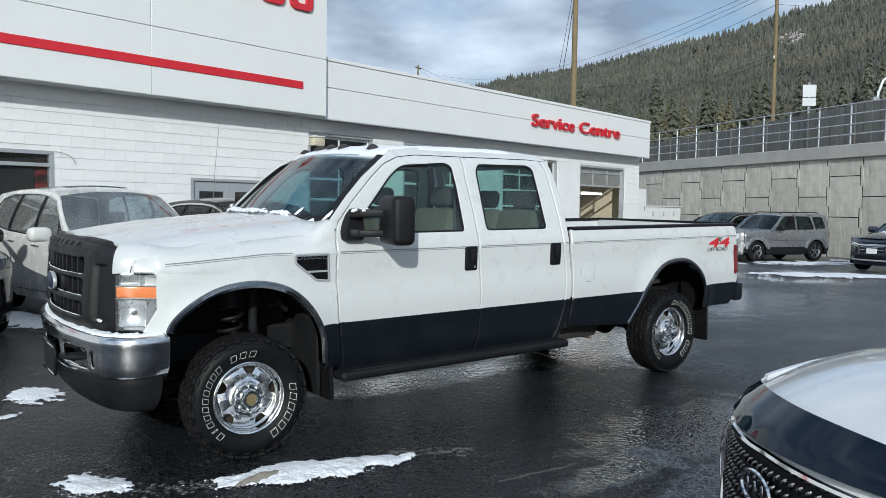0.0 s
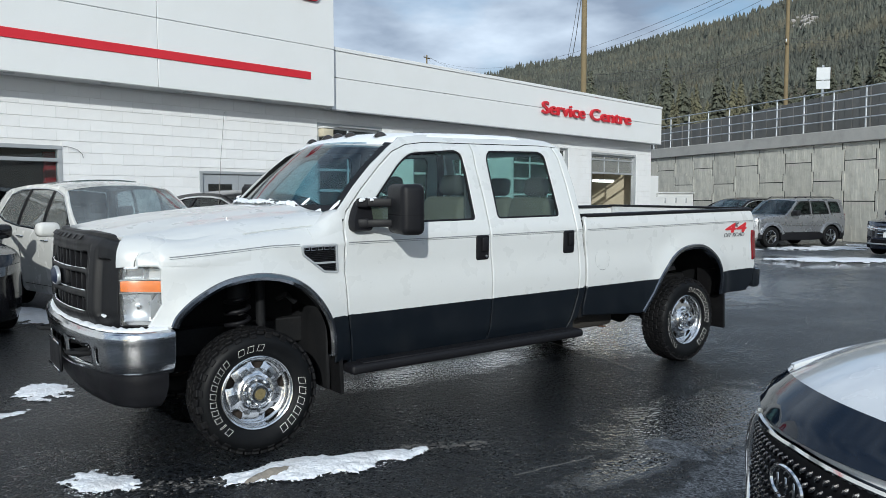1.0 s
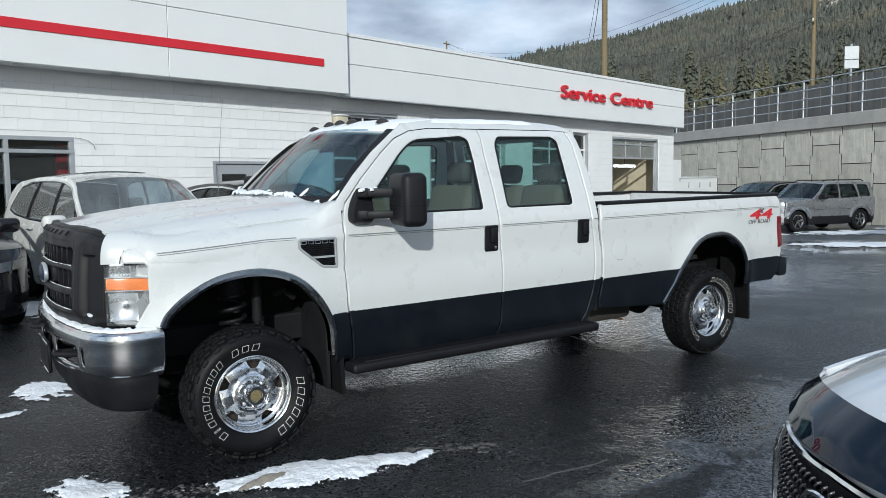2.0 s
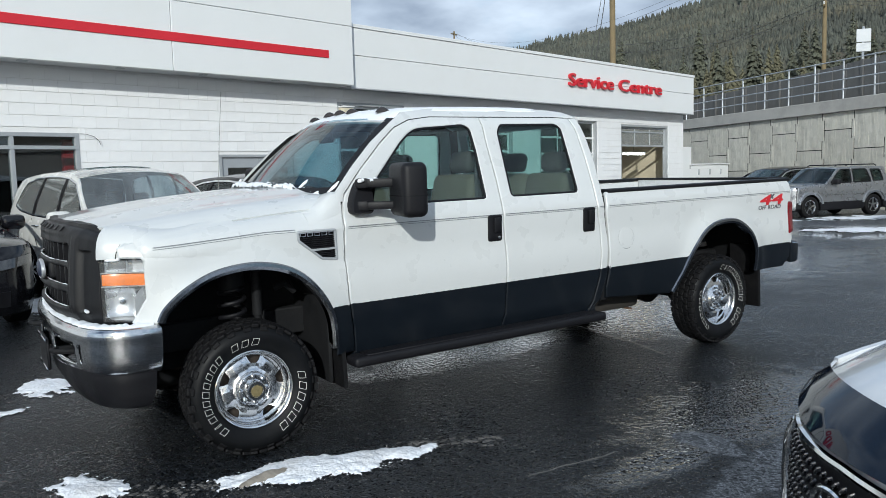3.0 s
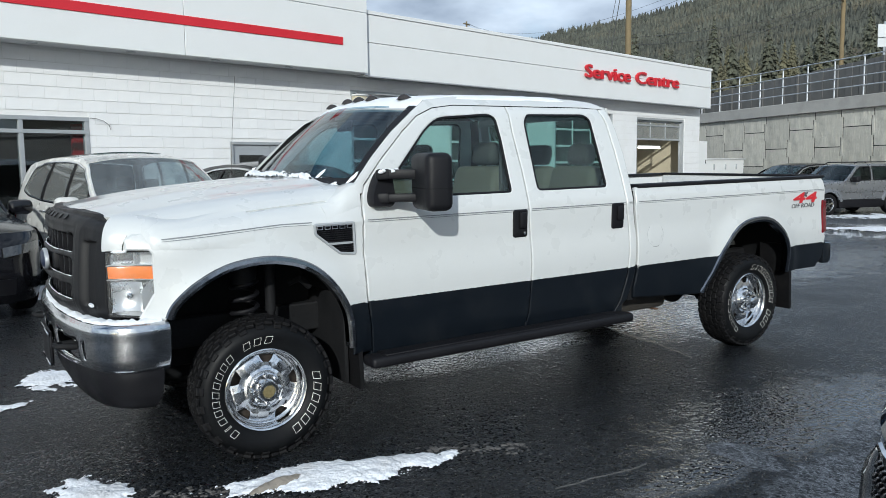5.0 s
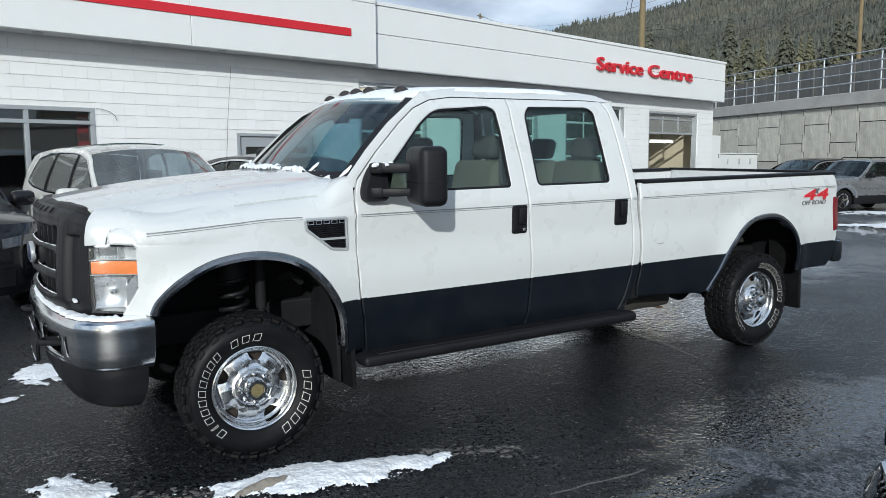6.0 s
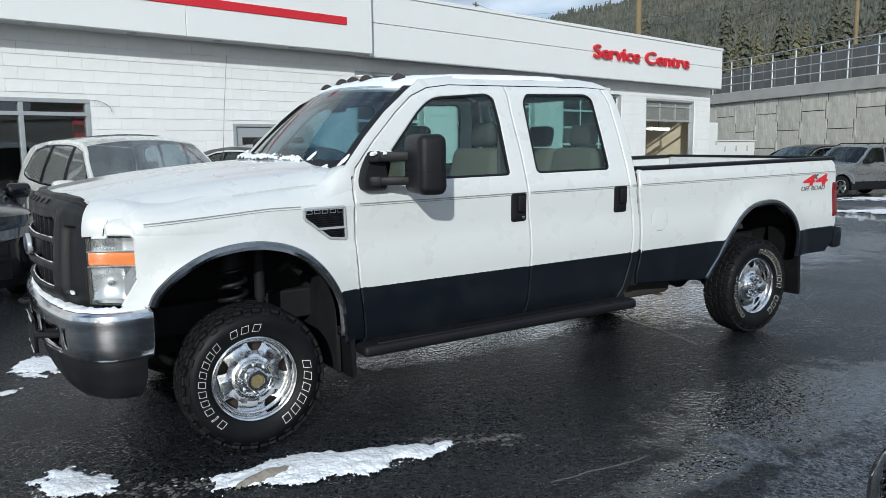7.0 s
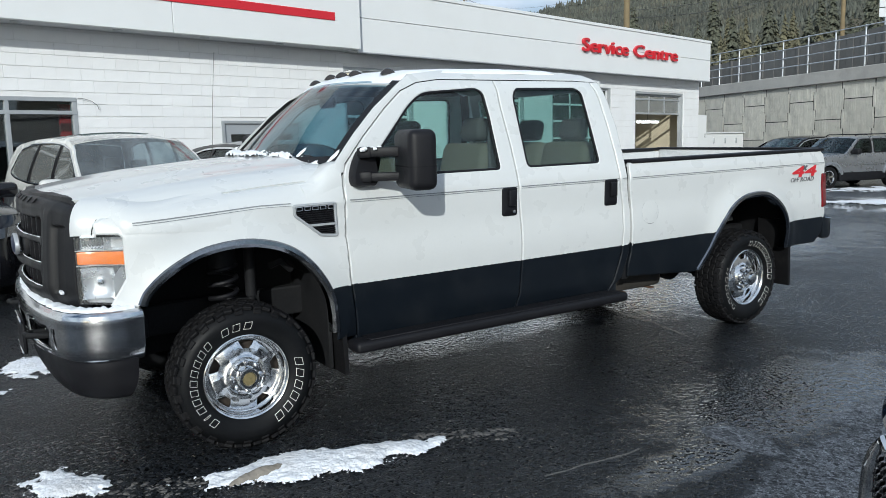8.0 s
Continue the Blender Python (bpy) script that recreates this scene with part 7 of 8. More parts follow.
def crossover(k=1.0, h=0.0, shield=None):
    """Side lines of a rounded crossover; k: length factor of the tail, h: added height."""
    return dict(wb=2.82 * k, w=1.96, r=0.37, fo=0.92, ro=1.10, lean=0.26, top=1.70 + h, wrap=0.46,
                belt=lambda x: lerp(x, [-0.5, 0.6, 2.0, 3.6], [0.98, 1.07, 1.10, 1.18]),
                upper=[(-0.46, 0.80), (-0.45, 0.93), (-0.10, 1.01), (0.45, 1.06), (0.62, 1.10), (0.95, 1.33), (1.35, 1.56 + h), (1.75, 1.635 + h), (2.4, 1.655 + h), (3.0, 1.62 + h), (3.35, 1.55 + h), (3.52, 1.32), (3.60, 1.10), (3.62, 0.60)],
                windows=[[(0.86, 1.115), (1.10, 1.32 + 0.6 * h), (1.34, 1.485 + h), (1.64, 1.56 + h), (2.0, 1.59 + h), (2.40, 1.595 + h), (2.80, 1.57 + h), (3.08, 1.51 + h), (3.30, 1.30), (3.10, 1.235), (2.60, 1.175), (1.75, 1.13)]],
                pillars=[[(1.74, 1.12), (1.665, 1.565 + h), (1.735, 1.575 + h), (1.82, 1.12)], [(2.58, 1.16), (2.44, 1.60 + h), (2.51, 1.60 + h), (2.67, 1.17)], [(1.02, 1.11), (1.06, 1.29 + 0.6 * h), (1.085, 1.31 + 0.6 * h), (1.05, 1.11)]],
                seams=[[(0.72, 0.32), (0.62, 0.75), (0.66, 1.08)], [(1.76, 0.30), (1.76, 1.12)], [(2.45, 0.85), (2.62, 1.12)], [(0.66, 0.36), (2.30, 0.36), (2.45, 0.85)]],
                handles=[(1.50, 0.98), (2.32, 1.02)], handle_mat=M_CHROME, mirror=(0.80, 1.17), trim=M_CHROME,
                line=[("hood", [(-0.47, 0.93, 0.02, 0.36), (-0.1, 1.01, 0.045, 0.22), (0.60, 1.095, 0.06, 0.10)], None, 0.02),
                      ("windshield", [(0.62, 1.10, 0.06, 0.12), (1.35, 1.565 + h, 0.075, 0.10)], shield or M_WSHIELD, 0.02),
                      ("roof", [(1.35, 1.565 + h, 0.075, 0.10), (1.75, 1.64 + h, 0.07, 0.04), (2.4, 1.66 + h, 0.06, 0.0), (3.0, 1.625 + h, 0.06, 0.0), (3.38, 1.55 + h, 0.05, -0.12)], None, 0.0),
                      ("rear_window", [(3.36, 1.54 + h, 0.05, -0.13), (3.60, 1.14, 0.03, -0.20)], M_PRIVACY, 0.04)],
                nose=[(0.20, 0.10), (0.30, 0.03), (0.50, 0.0), (0.72, 0.02), (0.84, 0.06), (0.95, 0.16)], tail=[(0.30, 0.06), (0.55, 0.0), (0.85, 0.04), (1.12, 0.12)],
                lamp=(0.70, 0.80, 0.50, 0.93), grille=(0.56, 0.84, 0.36), bars=3, spokes=10)


def filled(P, paint):
    P["line"] = [(a, b, c or paint, d) for a, b, c, d in P["line"]]
    return P


pearl_root, _, _ = suv("crossover", "pearl white crossover parked nose-out before the showroom wall", "car", facing(0.23, -0.97, 2.155, 6.03), M_PEARL, filled(dict(crossover(h=0.10, shield=M_PALESHIELD), mirror_out=0.13), M_PEARL), rimmat=M_CHROME, glassmat=M_SIDEGLASS)
part("sunroof", sheet(lambda u, v: (1.75 + u * 0.75, 0.98 + (v - 0.5) * 0.9, 1.828 - 0.01 * u - 0.02 * (2 * v - 1) ** 2), 6, 6, 0.006), M_CARGLASS, pearl_root)
suv("crossover", "black crossover with road salt on its bumper", "car", facing(0.18, -0.98, -0.64, 6.15), M_BLACKCAR, filled(dict(crossover(h=-0.02), npow=5.0), M_BLACKCAR), rimmat=M_FRAME)
suv("crossover", "dark grey crossover parked by the grey double door", "car", facing(0.20, -0.98, 4.75, 6.75), M_BLACKCAR, filled(crossover(h=-0.06), M_BLACKCAR), rimmat=M_FRAME)


def boxy():
    """Side lines of an upright boxy sport utility."""
    return dict(wb=2.635, w=1.76, r=0.345, fo=0.86, ro=0.92, lean=0.14, top=1.62, wrap=0.30, clad=0.50, npow=5.0,
                belt=lambda x: lerp(x, [-0.5, 0.7, 3.4], [1.0, 1.08, 1.10]),
                upper=[(-0.52, 0.80), (-0.50, 0.98), (-0.2, 1.03), (0.45, 1.06), (0.60, 1.08), (0.78, 1.22), (1.10, 1.50), (1.28, 1.575), (2.0, 1.60), (3.05, 1.585), (3.20, 1.50), (3.24, 1.10), (3.26, 0.60)],
                windows=[[(0.82, 1.10), (1.12, 1.40), (1.30, 1.51), (1.68, 1.515), (1.68, 1.10)], [(1.78, 1.10), (1.78, 1.515), (2.38, 1.51), (2.52, 1.11)], [(2.62, 1.13), (2.54, 1.50), (2.95, 1.49), (3.05, 1.14)]],
                seams=[[(0.62, 0.40), (0.62, 1.05)], [(1.73, 0.34), (1.73, 1.10)], [(2.30, 0.85), (2.56, 1.12)], [(0.62, 0.72), (2.2, 0.72)]],
                handles=[(1.48, 0.99), (2.26, 0.99)], mirror=(0.85, 1.15), mirror_mat=M_PLASTIC,
                line=[("hood", [(-0.53, 0.985, 0.01, 0.24), (-0.1, 1.035, 0.03, 0.10), (0.58, 1.075, 0.03, 0.05)], None, 0.01),
                      ("windshield", [(0.60, 1.08, 0.03, 0.05), (1.12, 1.53, 0.04, 0.03)], M_WSHIELD, 0.02),
                      ("roof", [(1.12, 1.53, 0.04, 0.03), (1.30, 1.58, 0.035, 0.0), (2.0, 1.605, 0.03, 0.0), (3.05, 1.59, 0.03, 0.0), (3.22, 1.50, 0.02, -0.1)], None, 0.0),
                      ("rear_window", [(3.20, 1.49, 0.02, -0.1), (3.25, 1.12, 0.02, -0.2)], M_CARGLASS, 0.05)],
                nose=[(0.25, 0.08), (0.40, 0.0), (0.62, 0.02), (0.80, 0.03), (0.98, 0.08)], tail=[(0.32, 0.02), (0.60, 0.0), (0.9, 0.04), (1.10, 0.06)],
                lamp=(0.74, 0.90, 0.56, 0.88), grille=(0.68, 0.90, 0.48), bars=2, spokes=5)


jf = Vector((21.75, 9.53)) - Vector((24.28, 8.88))
jo = Vector((21.75, 9.53)) + jf.normalized() * 0.0
boxy_car, _, _ = suv("sport_utility", "boxy silver sport utility vehicle parked against the retaining wall", "car", facing(jf.x, jf.y, jo.x, jo.y), M_SILVER, filled(dict(boxy(), lamp_mat=M_REFLECT), M_SILVER), lower=M_PLASTIC, rimmat=M_CHROME)
for flip in (0, 1):
    part("roof_rack", tube([(1.25, 0.30 if not flip else 1.46, 1.63), (1.35, 0.30 if not flip else 1.46, 1.67), (2.9, 0.30 if not flip else 1.46, 1.665), (3.0, 0.30 if not flip else 1.46, 1.625)], 0.018, 8), M_PLASTIC, boxy_car)
    for wx in (0.0, 2.635):
        yy = 0.0 if not flip else 1.76
        part("wheel_flare", tube([(wx + a, yy, 0.345 + b) for a, b in ((-0.47, 0.10), (-0.42, 0.28), (-0.27, 0.43), (0.0, 0.465), (0.27, 0.43), (0.42, 0.28), (0.47, 0.10))], 0.042, 8), M_SILVER, boxy_car, "squared silver wheel flare")
navy, navy_nose, _ = suv("crossover", "dark blue crossover with snow on its hood", "car", facing(-0.98, 0.15, 20.85, 4.05), M_NAVY, filled(dict(crossover(h=-0.02), lamp_mat=M_REFLECT), M_NAVY), rimmat=M_FRAME)
part("grille_wing", tube([navy_nose(0.86 * (2 * k / 20 - 1), 0.79 - 0.05 * math.cos(math.pi * (k / 20 - 0.5)), 0.03) for k in range(21)], 0.026, 8), M_CHROME, navy, "broad chrome grille wing")
part("plate_blank", sheet(lambda u, v: navy_nose(0.16 * (2 * v - 1), 0.53 + 0.14 * u, 0.035), 2, 4, 0.006), M_PANEL, navy, "plain white plate")
part("skid_trim", tube([navy_nose(0.80 * (2 * k / 20 - 1), 0.34, 0.02) for k in range(21)], 0.022, 8), M_FRAME, navy, "grey lower bumper trim")
part("hood_snow", sheet(lambda u, v: (-0.30 + 0.75 * u, 0.42 + 1.12 * v, 1.055 + 0.115 * u - 0.04 * (2 * v - 1) ** 2 + 0.012 * noise.noise(Vector((u * 6, v * 8, 2.0)))), 14, 16, 0.02), M_SNOWCLEAN, navy, "sheet of snow on the hood")
suv("crossover", "dark crossover parked beyond the silver vehicle", "car", facing(jf.x - 0.2, jf.y - 0.1, 23.2, 12.3), M_BLACKCAR, filled(crossover(h=-0.05), M_BLACKCAR), rimmat=M_FRAME)

# white crossover close by, with a smoked deflector along the hood's edge
KP = filled(crossover(), M_CLEANWHITE)
KP["upper"] = [(x, z + (0.07 if i < 5 else 0.0)) for i, (x, z) in enumerate(KP["upper"])]
KP.update(w=1.86, wb=2.67, r=0.35, fo=0.90, grille=(0.56, 0.915, 0.50), bars=0, lamp=(0.83, 0.93, 0.60, 0.97), npow=2.0,
          line=[("hood", [(-0.44, 0.985, 0.025, 0.30), (-0.1, 1.09, 0.065, 0.24), (0.30, 1.145, 0.085, 0.14), (0.62, 1.17, 0.085, 0.12)], M_CLEANWHITE, 0.03)] + KP["line"][1:],
          nose=[(0.20, 0.10), (0.30, 0.05), (0.50, 0.03), (0.72, 0.02), (0.90, 0.04), (0.99, 0.10)])
near_car, knose, _ = suv("crossover", "white crossover with a smoked hood deflector and dark mesh grille", "car", facing(-0.84, 0.54, 0.532, -4.590), M_CLEANWHITE, KP, rimmat=M_CHROME)
M_SMOKE = mat("smoked_acrylic_deflector", (0.004, 0.009, 0.020), 0.05, vary=0.1, spec=0.28)


def nose_front(s, u, lift):
    """A point across the hood's front edge: s across, u from the grille's top back over the hood."""
    u *= 1 - 0.38 * abs(s) ** 2.5
    z = lerp(u, [0, 0.25, 0.6, 1.0], [0.925, 0.955, 0.990, 1.010])
    p = Vector(knose(s * 0.80, min(z, 0.99), 0.0))
    return (p.x + lerp(u, [0, 0.25, 0.6, 1.0], [-0.015, 0.0, 0.035, 0.075]) - lift * 0.6, p.y, z + lift + 0.028 * (1 - abs(s) ** 2.4) * u)


part("hood_deflector", sheet(lambda u, v: nose_front(2 * v - 1, u, 0.028), 10, 50, 0.004), M_SMOKE, near_car, "smoked acrylic hood deflector")
part("grille_trim", tube([knose(0.52 * (2 * k / 24 - 1), 0.925 - 0.015 * abs(2 * k / 24 - 1), 0.022) for k in range(25)], 0.014, 8), M_CHROME, near_car, "chrome grille trim")
for sg in (-1, 1):
    part("grille_trim", tube([knose(sg * (0.52 + 0.05 * math.sin(math.pi * k / 12)), 0.905 - 0.36 * k / 12, 0.026) for k in range(13)], [0.012, 0.020, 0.027] + [0.032] * 10, 10), M_CHROME, near_car, "chrome grille trim")
M_STUD = mat("dark_chrome_stud", (0.20, 0.20, 0.21), 0.15, 1.0, vary=0.2)
nub = lathe([(0.0, -0.014), (0.008, -0.010), (0.011, 0.0)], 8, "x")
nubs = Geo()
for i in range(26):
    for j in range(9):
        s = -0.49 + (i + 0.5 * (j % 2)) * 0.98 / 26
        z = 0.57 + j * 0.039
        p = knose(s, z, 0.024)
        nubs.add(nub, 0, Matrix.Translation(p) @ Matrix.Rotation(0.6, 4, "X") @ Matrix.Diagonal((1, 0.8, 1.6, 1)))
tagged(part("grille_studs", nubs, M_STUD, near_car, "small bright studs in the dark mesh"), kind="stuff")
part("badge", tube([(knose(0, 0.845, 0.03)[0] - 0.004, 0.93 + 0.092 * math.cos(a * math.pi / 16), 0.812 + 0.053 * math.sin(a * math.pi / 16)) for a in range(33)], 0.008, 6, False), M_CHROME, near_car, "plain chrome oval badge")
part("badge_plate", lathe([(0.0, -0.004), (0.066, -0.003), (0.07, 0.003)], 24, "x"), M_DARK, near_car).matrix_local = Matrix.Translation((knose(0, 0.845, 0.03)[0], 0.93, 0.812)) @ Matrix.Diagonal((1, 1.28, 0.74, 1))
for dy in (-0.048, 0.0, 0.048):
    part("badge_bar", geo(box((knose(0, 0.845, 0.03)[0] - 0.006, 0.93 + dy, 0.812), (0.006, 0.014, 0.052), 0.002)), M_CHROME, near_car)

# ---- hill, woods, poles and wires beyond ----
def crest(az):
    """Slope of the skyline at each bearing, in degrees from the x axis."""
    return lerp(az, [-60, -10, 10, 24, 33, 40, 52, 65, 85, 130], [0.21, 0.25, 0.272, 0.252, 0.220, 0.197, 0.156, 0.130, 0.10, 0.06])


R0, R1 = 95.0, 720.0


def hill_z(x, y):
    r = math.hypot(x, y)
    az = math.degrees(math.atan2(y, x))
    t = min(1.0, max(0.0, (r - R0) / (R1 - R0)))
    h = 3.6 + (crest(az) * R1 - 9.0) * t ** 1.08 + 6.0 * t * noise.noise(Vector((x / 90, y / 90, 0.3)))
    if r > R1:
        h -= (r - R1) * 0.35
    return h


hg = Geo()
azs = [-60 + 190 * i / 120 for i in range(121)]
rs = [R0 - 30 + (R1 + 200 - R0 + 30) * j / 60 for j in range(61)]
for a in azs:
    for q in rs:
        x, y = q * math.cos(radians(a)), q * math.sin(radians(a))
        hg.v.append((x, y, hill_z(x, y) if q > R0 else 3.4))
hg.f = [[i * 61 + j, i * 61 + j + 1, (i + 1) * 61 + j + 1, (i + 1) * 61 + j] for i in range(120) for j in range(60)]
hg.f = [list(reversed(f)) for f in hg.f]
hg.s = [0] * len(hg.f)
tagged(part("hillside", hg, M_HILL), "broad wooded hillside with patches of dry grass", "hill", kind="structure")


def conifer_tiers(x, y, z, h, w, n, out, rnd):
    for k in range(n):
        z0 = z + h * (0.10 + 0.80 * k / n)
        z1 = z + h * min(1.0, 0.10 + 0.80 * k / n + 1.25 / n)
        rr = w * (1 - 0.85 * k / n)
        m = 6
        b = len(out.v)
        ph = rnd.random() * 6
        for i in range(m):
            q = rr * (0.75 + 0.5 * rnd.random())
            out.v.append((x + q * math.cos(ph + 6.283 * i / m), y + q * math.sin(ph + 6.283 * i / m), z0 - 0.06 * h * rnd.random()))
        out.v.append((x, y, z1))
        for i in range(m):
            out.f.append([b + i, b + (i + 1) % m, b + m])
            out.s.append(0)


rnd = random.Random(5)
woods = Geo()
count = 0
while count < 42000:
    az = rnd.uniform(5, 78)
    q = math.exp(rnd.uniform(math.log(R0 + 50), math.log(R1 + 10)))
    x, y = q * math.cos(radians(az)), q * math.sin(radians(az))
    open_ = noise.noise(Vector((x / 55, y / 55, 7.7)))
    if open_ > 0.42 and rnd.random() < 0.85:
        continue
    h = q * rnd.uniform(0.0045, 0.0145)
    conifer_tiers(x, y, hill_z(x, y) - 0.1 * h, h, h * 0.27, 3, woods, rnd)
    count += 1
tagged(part("hill_woods", woods, M_NEEDLE, smooth=False), "dense conifer forest covering the hillside, haze put into its colour", "forest", kind="stuff")

rk = Geo()
rnd = random.Random(9)
for i in range(46):
    az, q = 28.6 + rnd.gauss(0, 0.36), rnd.uniform(405, 500)
    x, y = q * math.cos(radians(az)), q * math.sin(radians(az))
    s = rnd.uniform(0.9, 2.6)
    rk.add(box((0, 0, 0), (s, s * 1.3, s * 0.9), s * 0.25), 0, Matrix.Translation((x, y, hill_z(x, y) + 2.5)) @ Matrix.Rotation(rnd.random() * 3, 4, "Z") @ Matrix.Rotation(rnd.random(), 4, "X"))
tagged(part("rock_outcrop", rk, M_ROCK), "pale rocky outcrop dusted with snow on the hillside", "rock", kind="stuff")


def conifer(name, rnd, h, w, needle):
    """One fir: tapered trunk, and whorls of drooping boughs, each a ragged fan."""
    root = thing(name, "tall conifer with ragged drooping boughs beyond the barrier", "tree", None, "trees beyond the highway")
    part("trunk", tube([(0, 0, -1), (0, 0, h * 0.5), (0.05, 0, h)], [0.22, 0.14, 0.02], 7), M_BARK, root)
    g = Geo()
    k = 0
    z = h * 0.10
    while z < h * 0.99:
        u = z / h
        reach = w * (1 - u) ** 0.85 * rnd.uniform(0.7, 1.15) + 0.10
        nb = 13 if u < 0.75 else 7
        for i in range(nb):
            a = 6.283 * (i + rnd.random() * 0.9) / nb + k
            L1 = reach * rnd.uniform(0.55, 1.1)
            d = Vector((math.cos(a), math.sin(a), 0))
            s = Vector((-d.y, d.x, 0))
            zz = z + rnd.uniform(-0.035, 0.035) * h
            for m_ in range(3):  # each bough in three ragged, drooping sprays
                f0, f1 = 0.15 + 0.25 * m_, 0.50 + 0.25 * m_
                q0 = Vector((0, 0, zz)) + d * L1 * f0 - Vector((0, 0, 0.45 * L1 * f0 * f0))
                q1 = Vector((0, 0, zz)) + d * L1 * f1 - Vector((0, 0, 0.45 * L1 * f1 * f1 + 0.20 * L1 * rnd.random()))
                wd = L1 * (0.26 - 0.05 * m_) * rnd.uniform(0.6, 1.3) + 0.06
                b = len(g.v)
                drop = Vector((0, 0, 0.16 * L1 + 0.10))
                g.v += [tuple(q0 + Vector((0, 0, 0.05))), tuple((q0 + q1) / 2 + s * wd - drop * rnd.uniform(0.6, 1.3)), tuple(q1 - drop * 0.4), tuple((q0 + q1) / 2 - s * wd - drop * rnd.uniform(0.6, 1.3))]
                g.f += [[b, b + 1, b + 2], [b, b + 2, b + 3]]
                g.s += [0, 0]
        z += h * 0.026 * rnd.uniform(0.8, 1.2)
        k += 1.1
    part("crown", g, needle, root, smooth=False)
    return root


rnd = random.Random(11)
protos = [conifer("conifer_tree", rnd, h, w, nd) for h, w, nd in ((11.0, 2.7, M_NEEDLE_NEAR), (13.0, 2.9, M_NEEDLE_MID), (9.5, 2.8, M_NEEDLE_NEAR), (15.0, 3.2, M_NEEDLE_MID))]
first = {0, 1, 2, 3}
spots = []
for i in range(92):
    az = 12 + 31 * (i + rnd.random() * 0.8) / 92
    spots.append((az, rnd.uniform(105, 150)))
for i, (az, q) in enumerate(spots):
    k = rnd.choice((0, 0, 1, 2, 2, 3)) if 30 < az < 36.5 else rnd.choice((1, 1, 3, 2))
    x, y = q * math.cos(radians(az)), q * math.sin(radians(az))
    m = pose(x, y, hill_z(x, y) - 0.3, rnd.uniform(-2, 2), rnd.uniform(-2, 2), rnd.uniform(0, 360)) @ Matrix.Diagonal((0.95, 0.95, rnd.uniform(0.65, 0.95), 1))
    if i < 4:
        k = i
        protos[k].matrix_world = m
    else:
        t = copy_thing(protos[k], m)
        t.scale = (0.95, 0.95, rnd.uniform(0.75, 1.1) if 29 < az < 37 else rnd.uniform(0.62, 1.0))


# utility poles and their wires
def utility_pole(x, y, z0, z1, r, label):
    p = thing("utility_pole", label, "utility pole", pose(x, y, 0, 0, 0, 25), group="utility poles")
    part("shaft", tube([(0, 0, z0), (0, 0, (z0 + z1) / 2), (0.03, 0, z1)], [r, r * 0.9, r * 0.75], 12), M_TIMBER, p)
    return p


utility_pole(31.4, 27.25, 0.0, 19.0, 0.185, "tall weathered timber utility pole behind the service wing")
pole_b = utility_pole(64.35, 33.95, 3.0, 23.5, 0.20, "timber utility pole with crossarms and insulators")
for z, l in ((21.6, 2.6), (15.3, 1.8)):
    part("crossarm", geo(box((0, 0, z), (l, 0.12, 0.14), 0.01)), M_TIMBER, pole_b)
    for sx in (-0.45, 0.0, 0.45):
        part("insulator", lathe([(0.0, z + 0.34), (0.05, z + 0.32), (0.07, z + 0.24), (0.045, z + 0.18), (0.07, z + 0.12), (0.04, z + 0.07)], 10, "z", (sx * l, 0, 0)), M_PANEL, pole_b)
part("transformer_arm", geo(box((0.35, 0, 16.4), (0.7, 0.1, 0.1), 0.01)), M_GALV, pole_b)
pole_c = utility_pole(129.7, 183.9, 4.0, 43.4, 0.3, "distant utility pole standing above the roofline")
part("crossarm", geo(box((0, 0, 42.6), (3.4, 0.3, 0.25), 0.01)), M_TIMBER, pole_c)


def wire(p, q, sag, r=0.018):
    pts = [Vector(p).lerp(Vector(q), i / 24) - Vector((0, 0, sag * 4 * (i / 24) * (1 - i / 24))) for i in range(25)]
    tagged(part("overhead_wire", tube(pts, r, 5), M_WIRE), "thin dark overhead utility wire", "wire", "overhead wires")


far = Vector((129.7, 183.9, 42.9))
for i, (dz, off) in enumerate(((0.3, -1.2), (0.3, 0.0), (0.3, 1.2), (-1.2, 0.3), (-5.9, -0.8), (-5.9, 0.8))):
    top = Vector((64.35 + off * 0.9, 33.95 + off * 0.4, 21.6 + dz))
    wire(top, far + Vector((off, off * 0.4, dz * 0.5)), 6.0 + i * 0.7, 0.02)
    wire(top, (140.0 + off, -40.0 + off, 27.0 + dz), 3.0 + 0.3 * i, 0.016)
wire((64.35, 33.95, 15.4), (31.4, 27.25, 8.7), 0.5, 0.016)
wire((64.35, 33.95, 14.9), (31.4, 27.25, 8.3), 0.7, 0.016)
wire((31.4, 27.25, 18.0), (-20.0, 60.0, 21.0), 2.0, 0.016)
# slack service cables beside the near pole
cab = [p + Vector((0.75, -0.56, 0)) for p in (Vector((30.9, 27.6, 18.5)), Vector((30.75, 27.8, 15.0)), Vector((30.3, 28.1, 11.0)), Vector((29.7, 28.4, 7.0)), Vector((29.4, 28.6, 4.0)))]
tagged(part("service_cable", tube(cab, 0.022, 6), M_WIRE), "loose dark service cable running down by the pole", "cable")
cab = [p + Vector((-0.3, 0.2, 0)) * (i * 0.3) for i, p in enumerate(cab)]
tagged(part("service_cable", tube(cab, 0.014, 6), M_WIRE), "pale guy wire running down by the pole", "cable")

M_SIGNBACK = mat("bare_sign_metal", (0.42, 0.44, 0.46), 0.5, 0.2, vary=0.1)
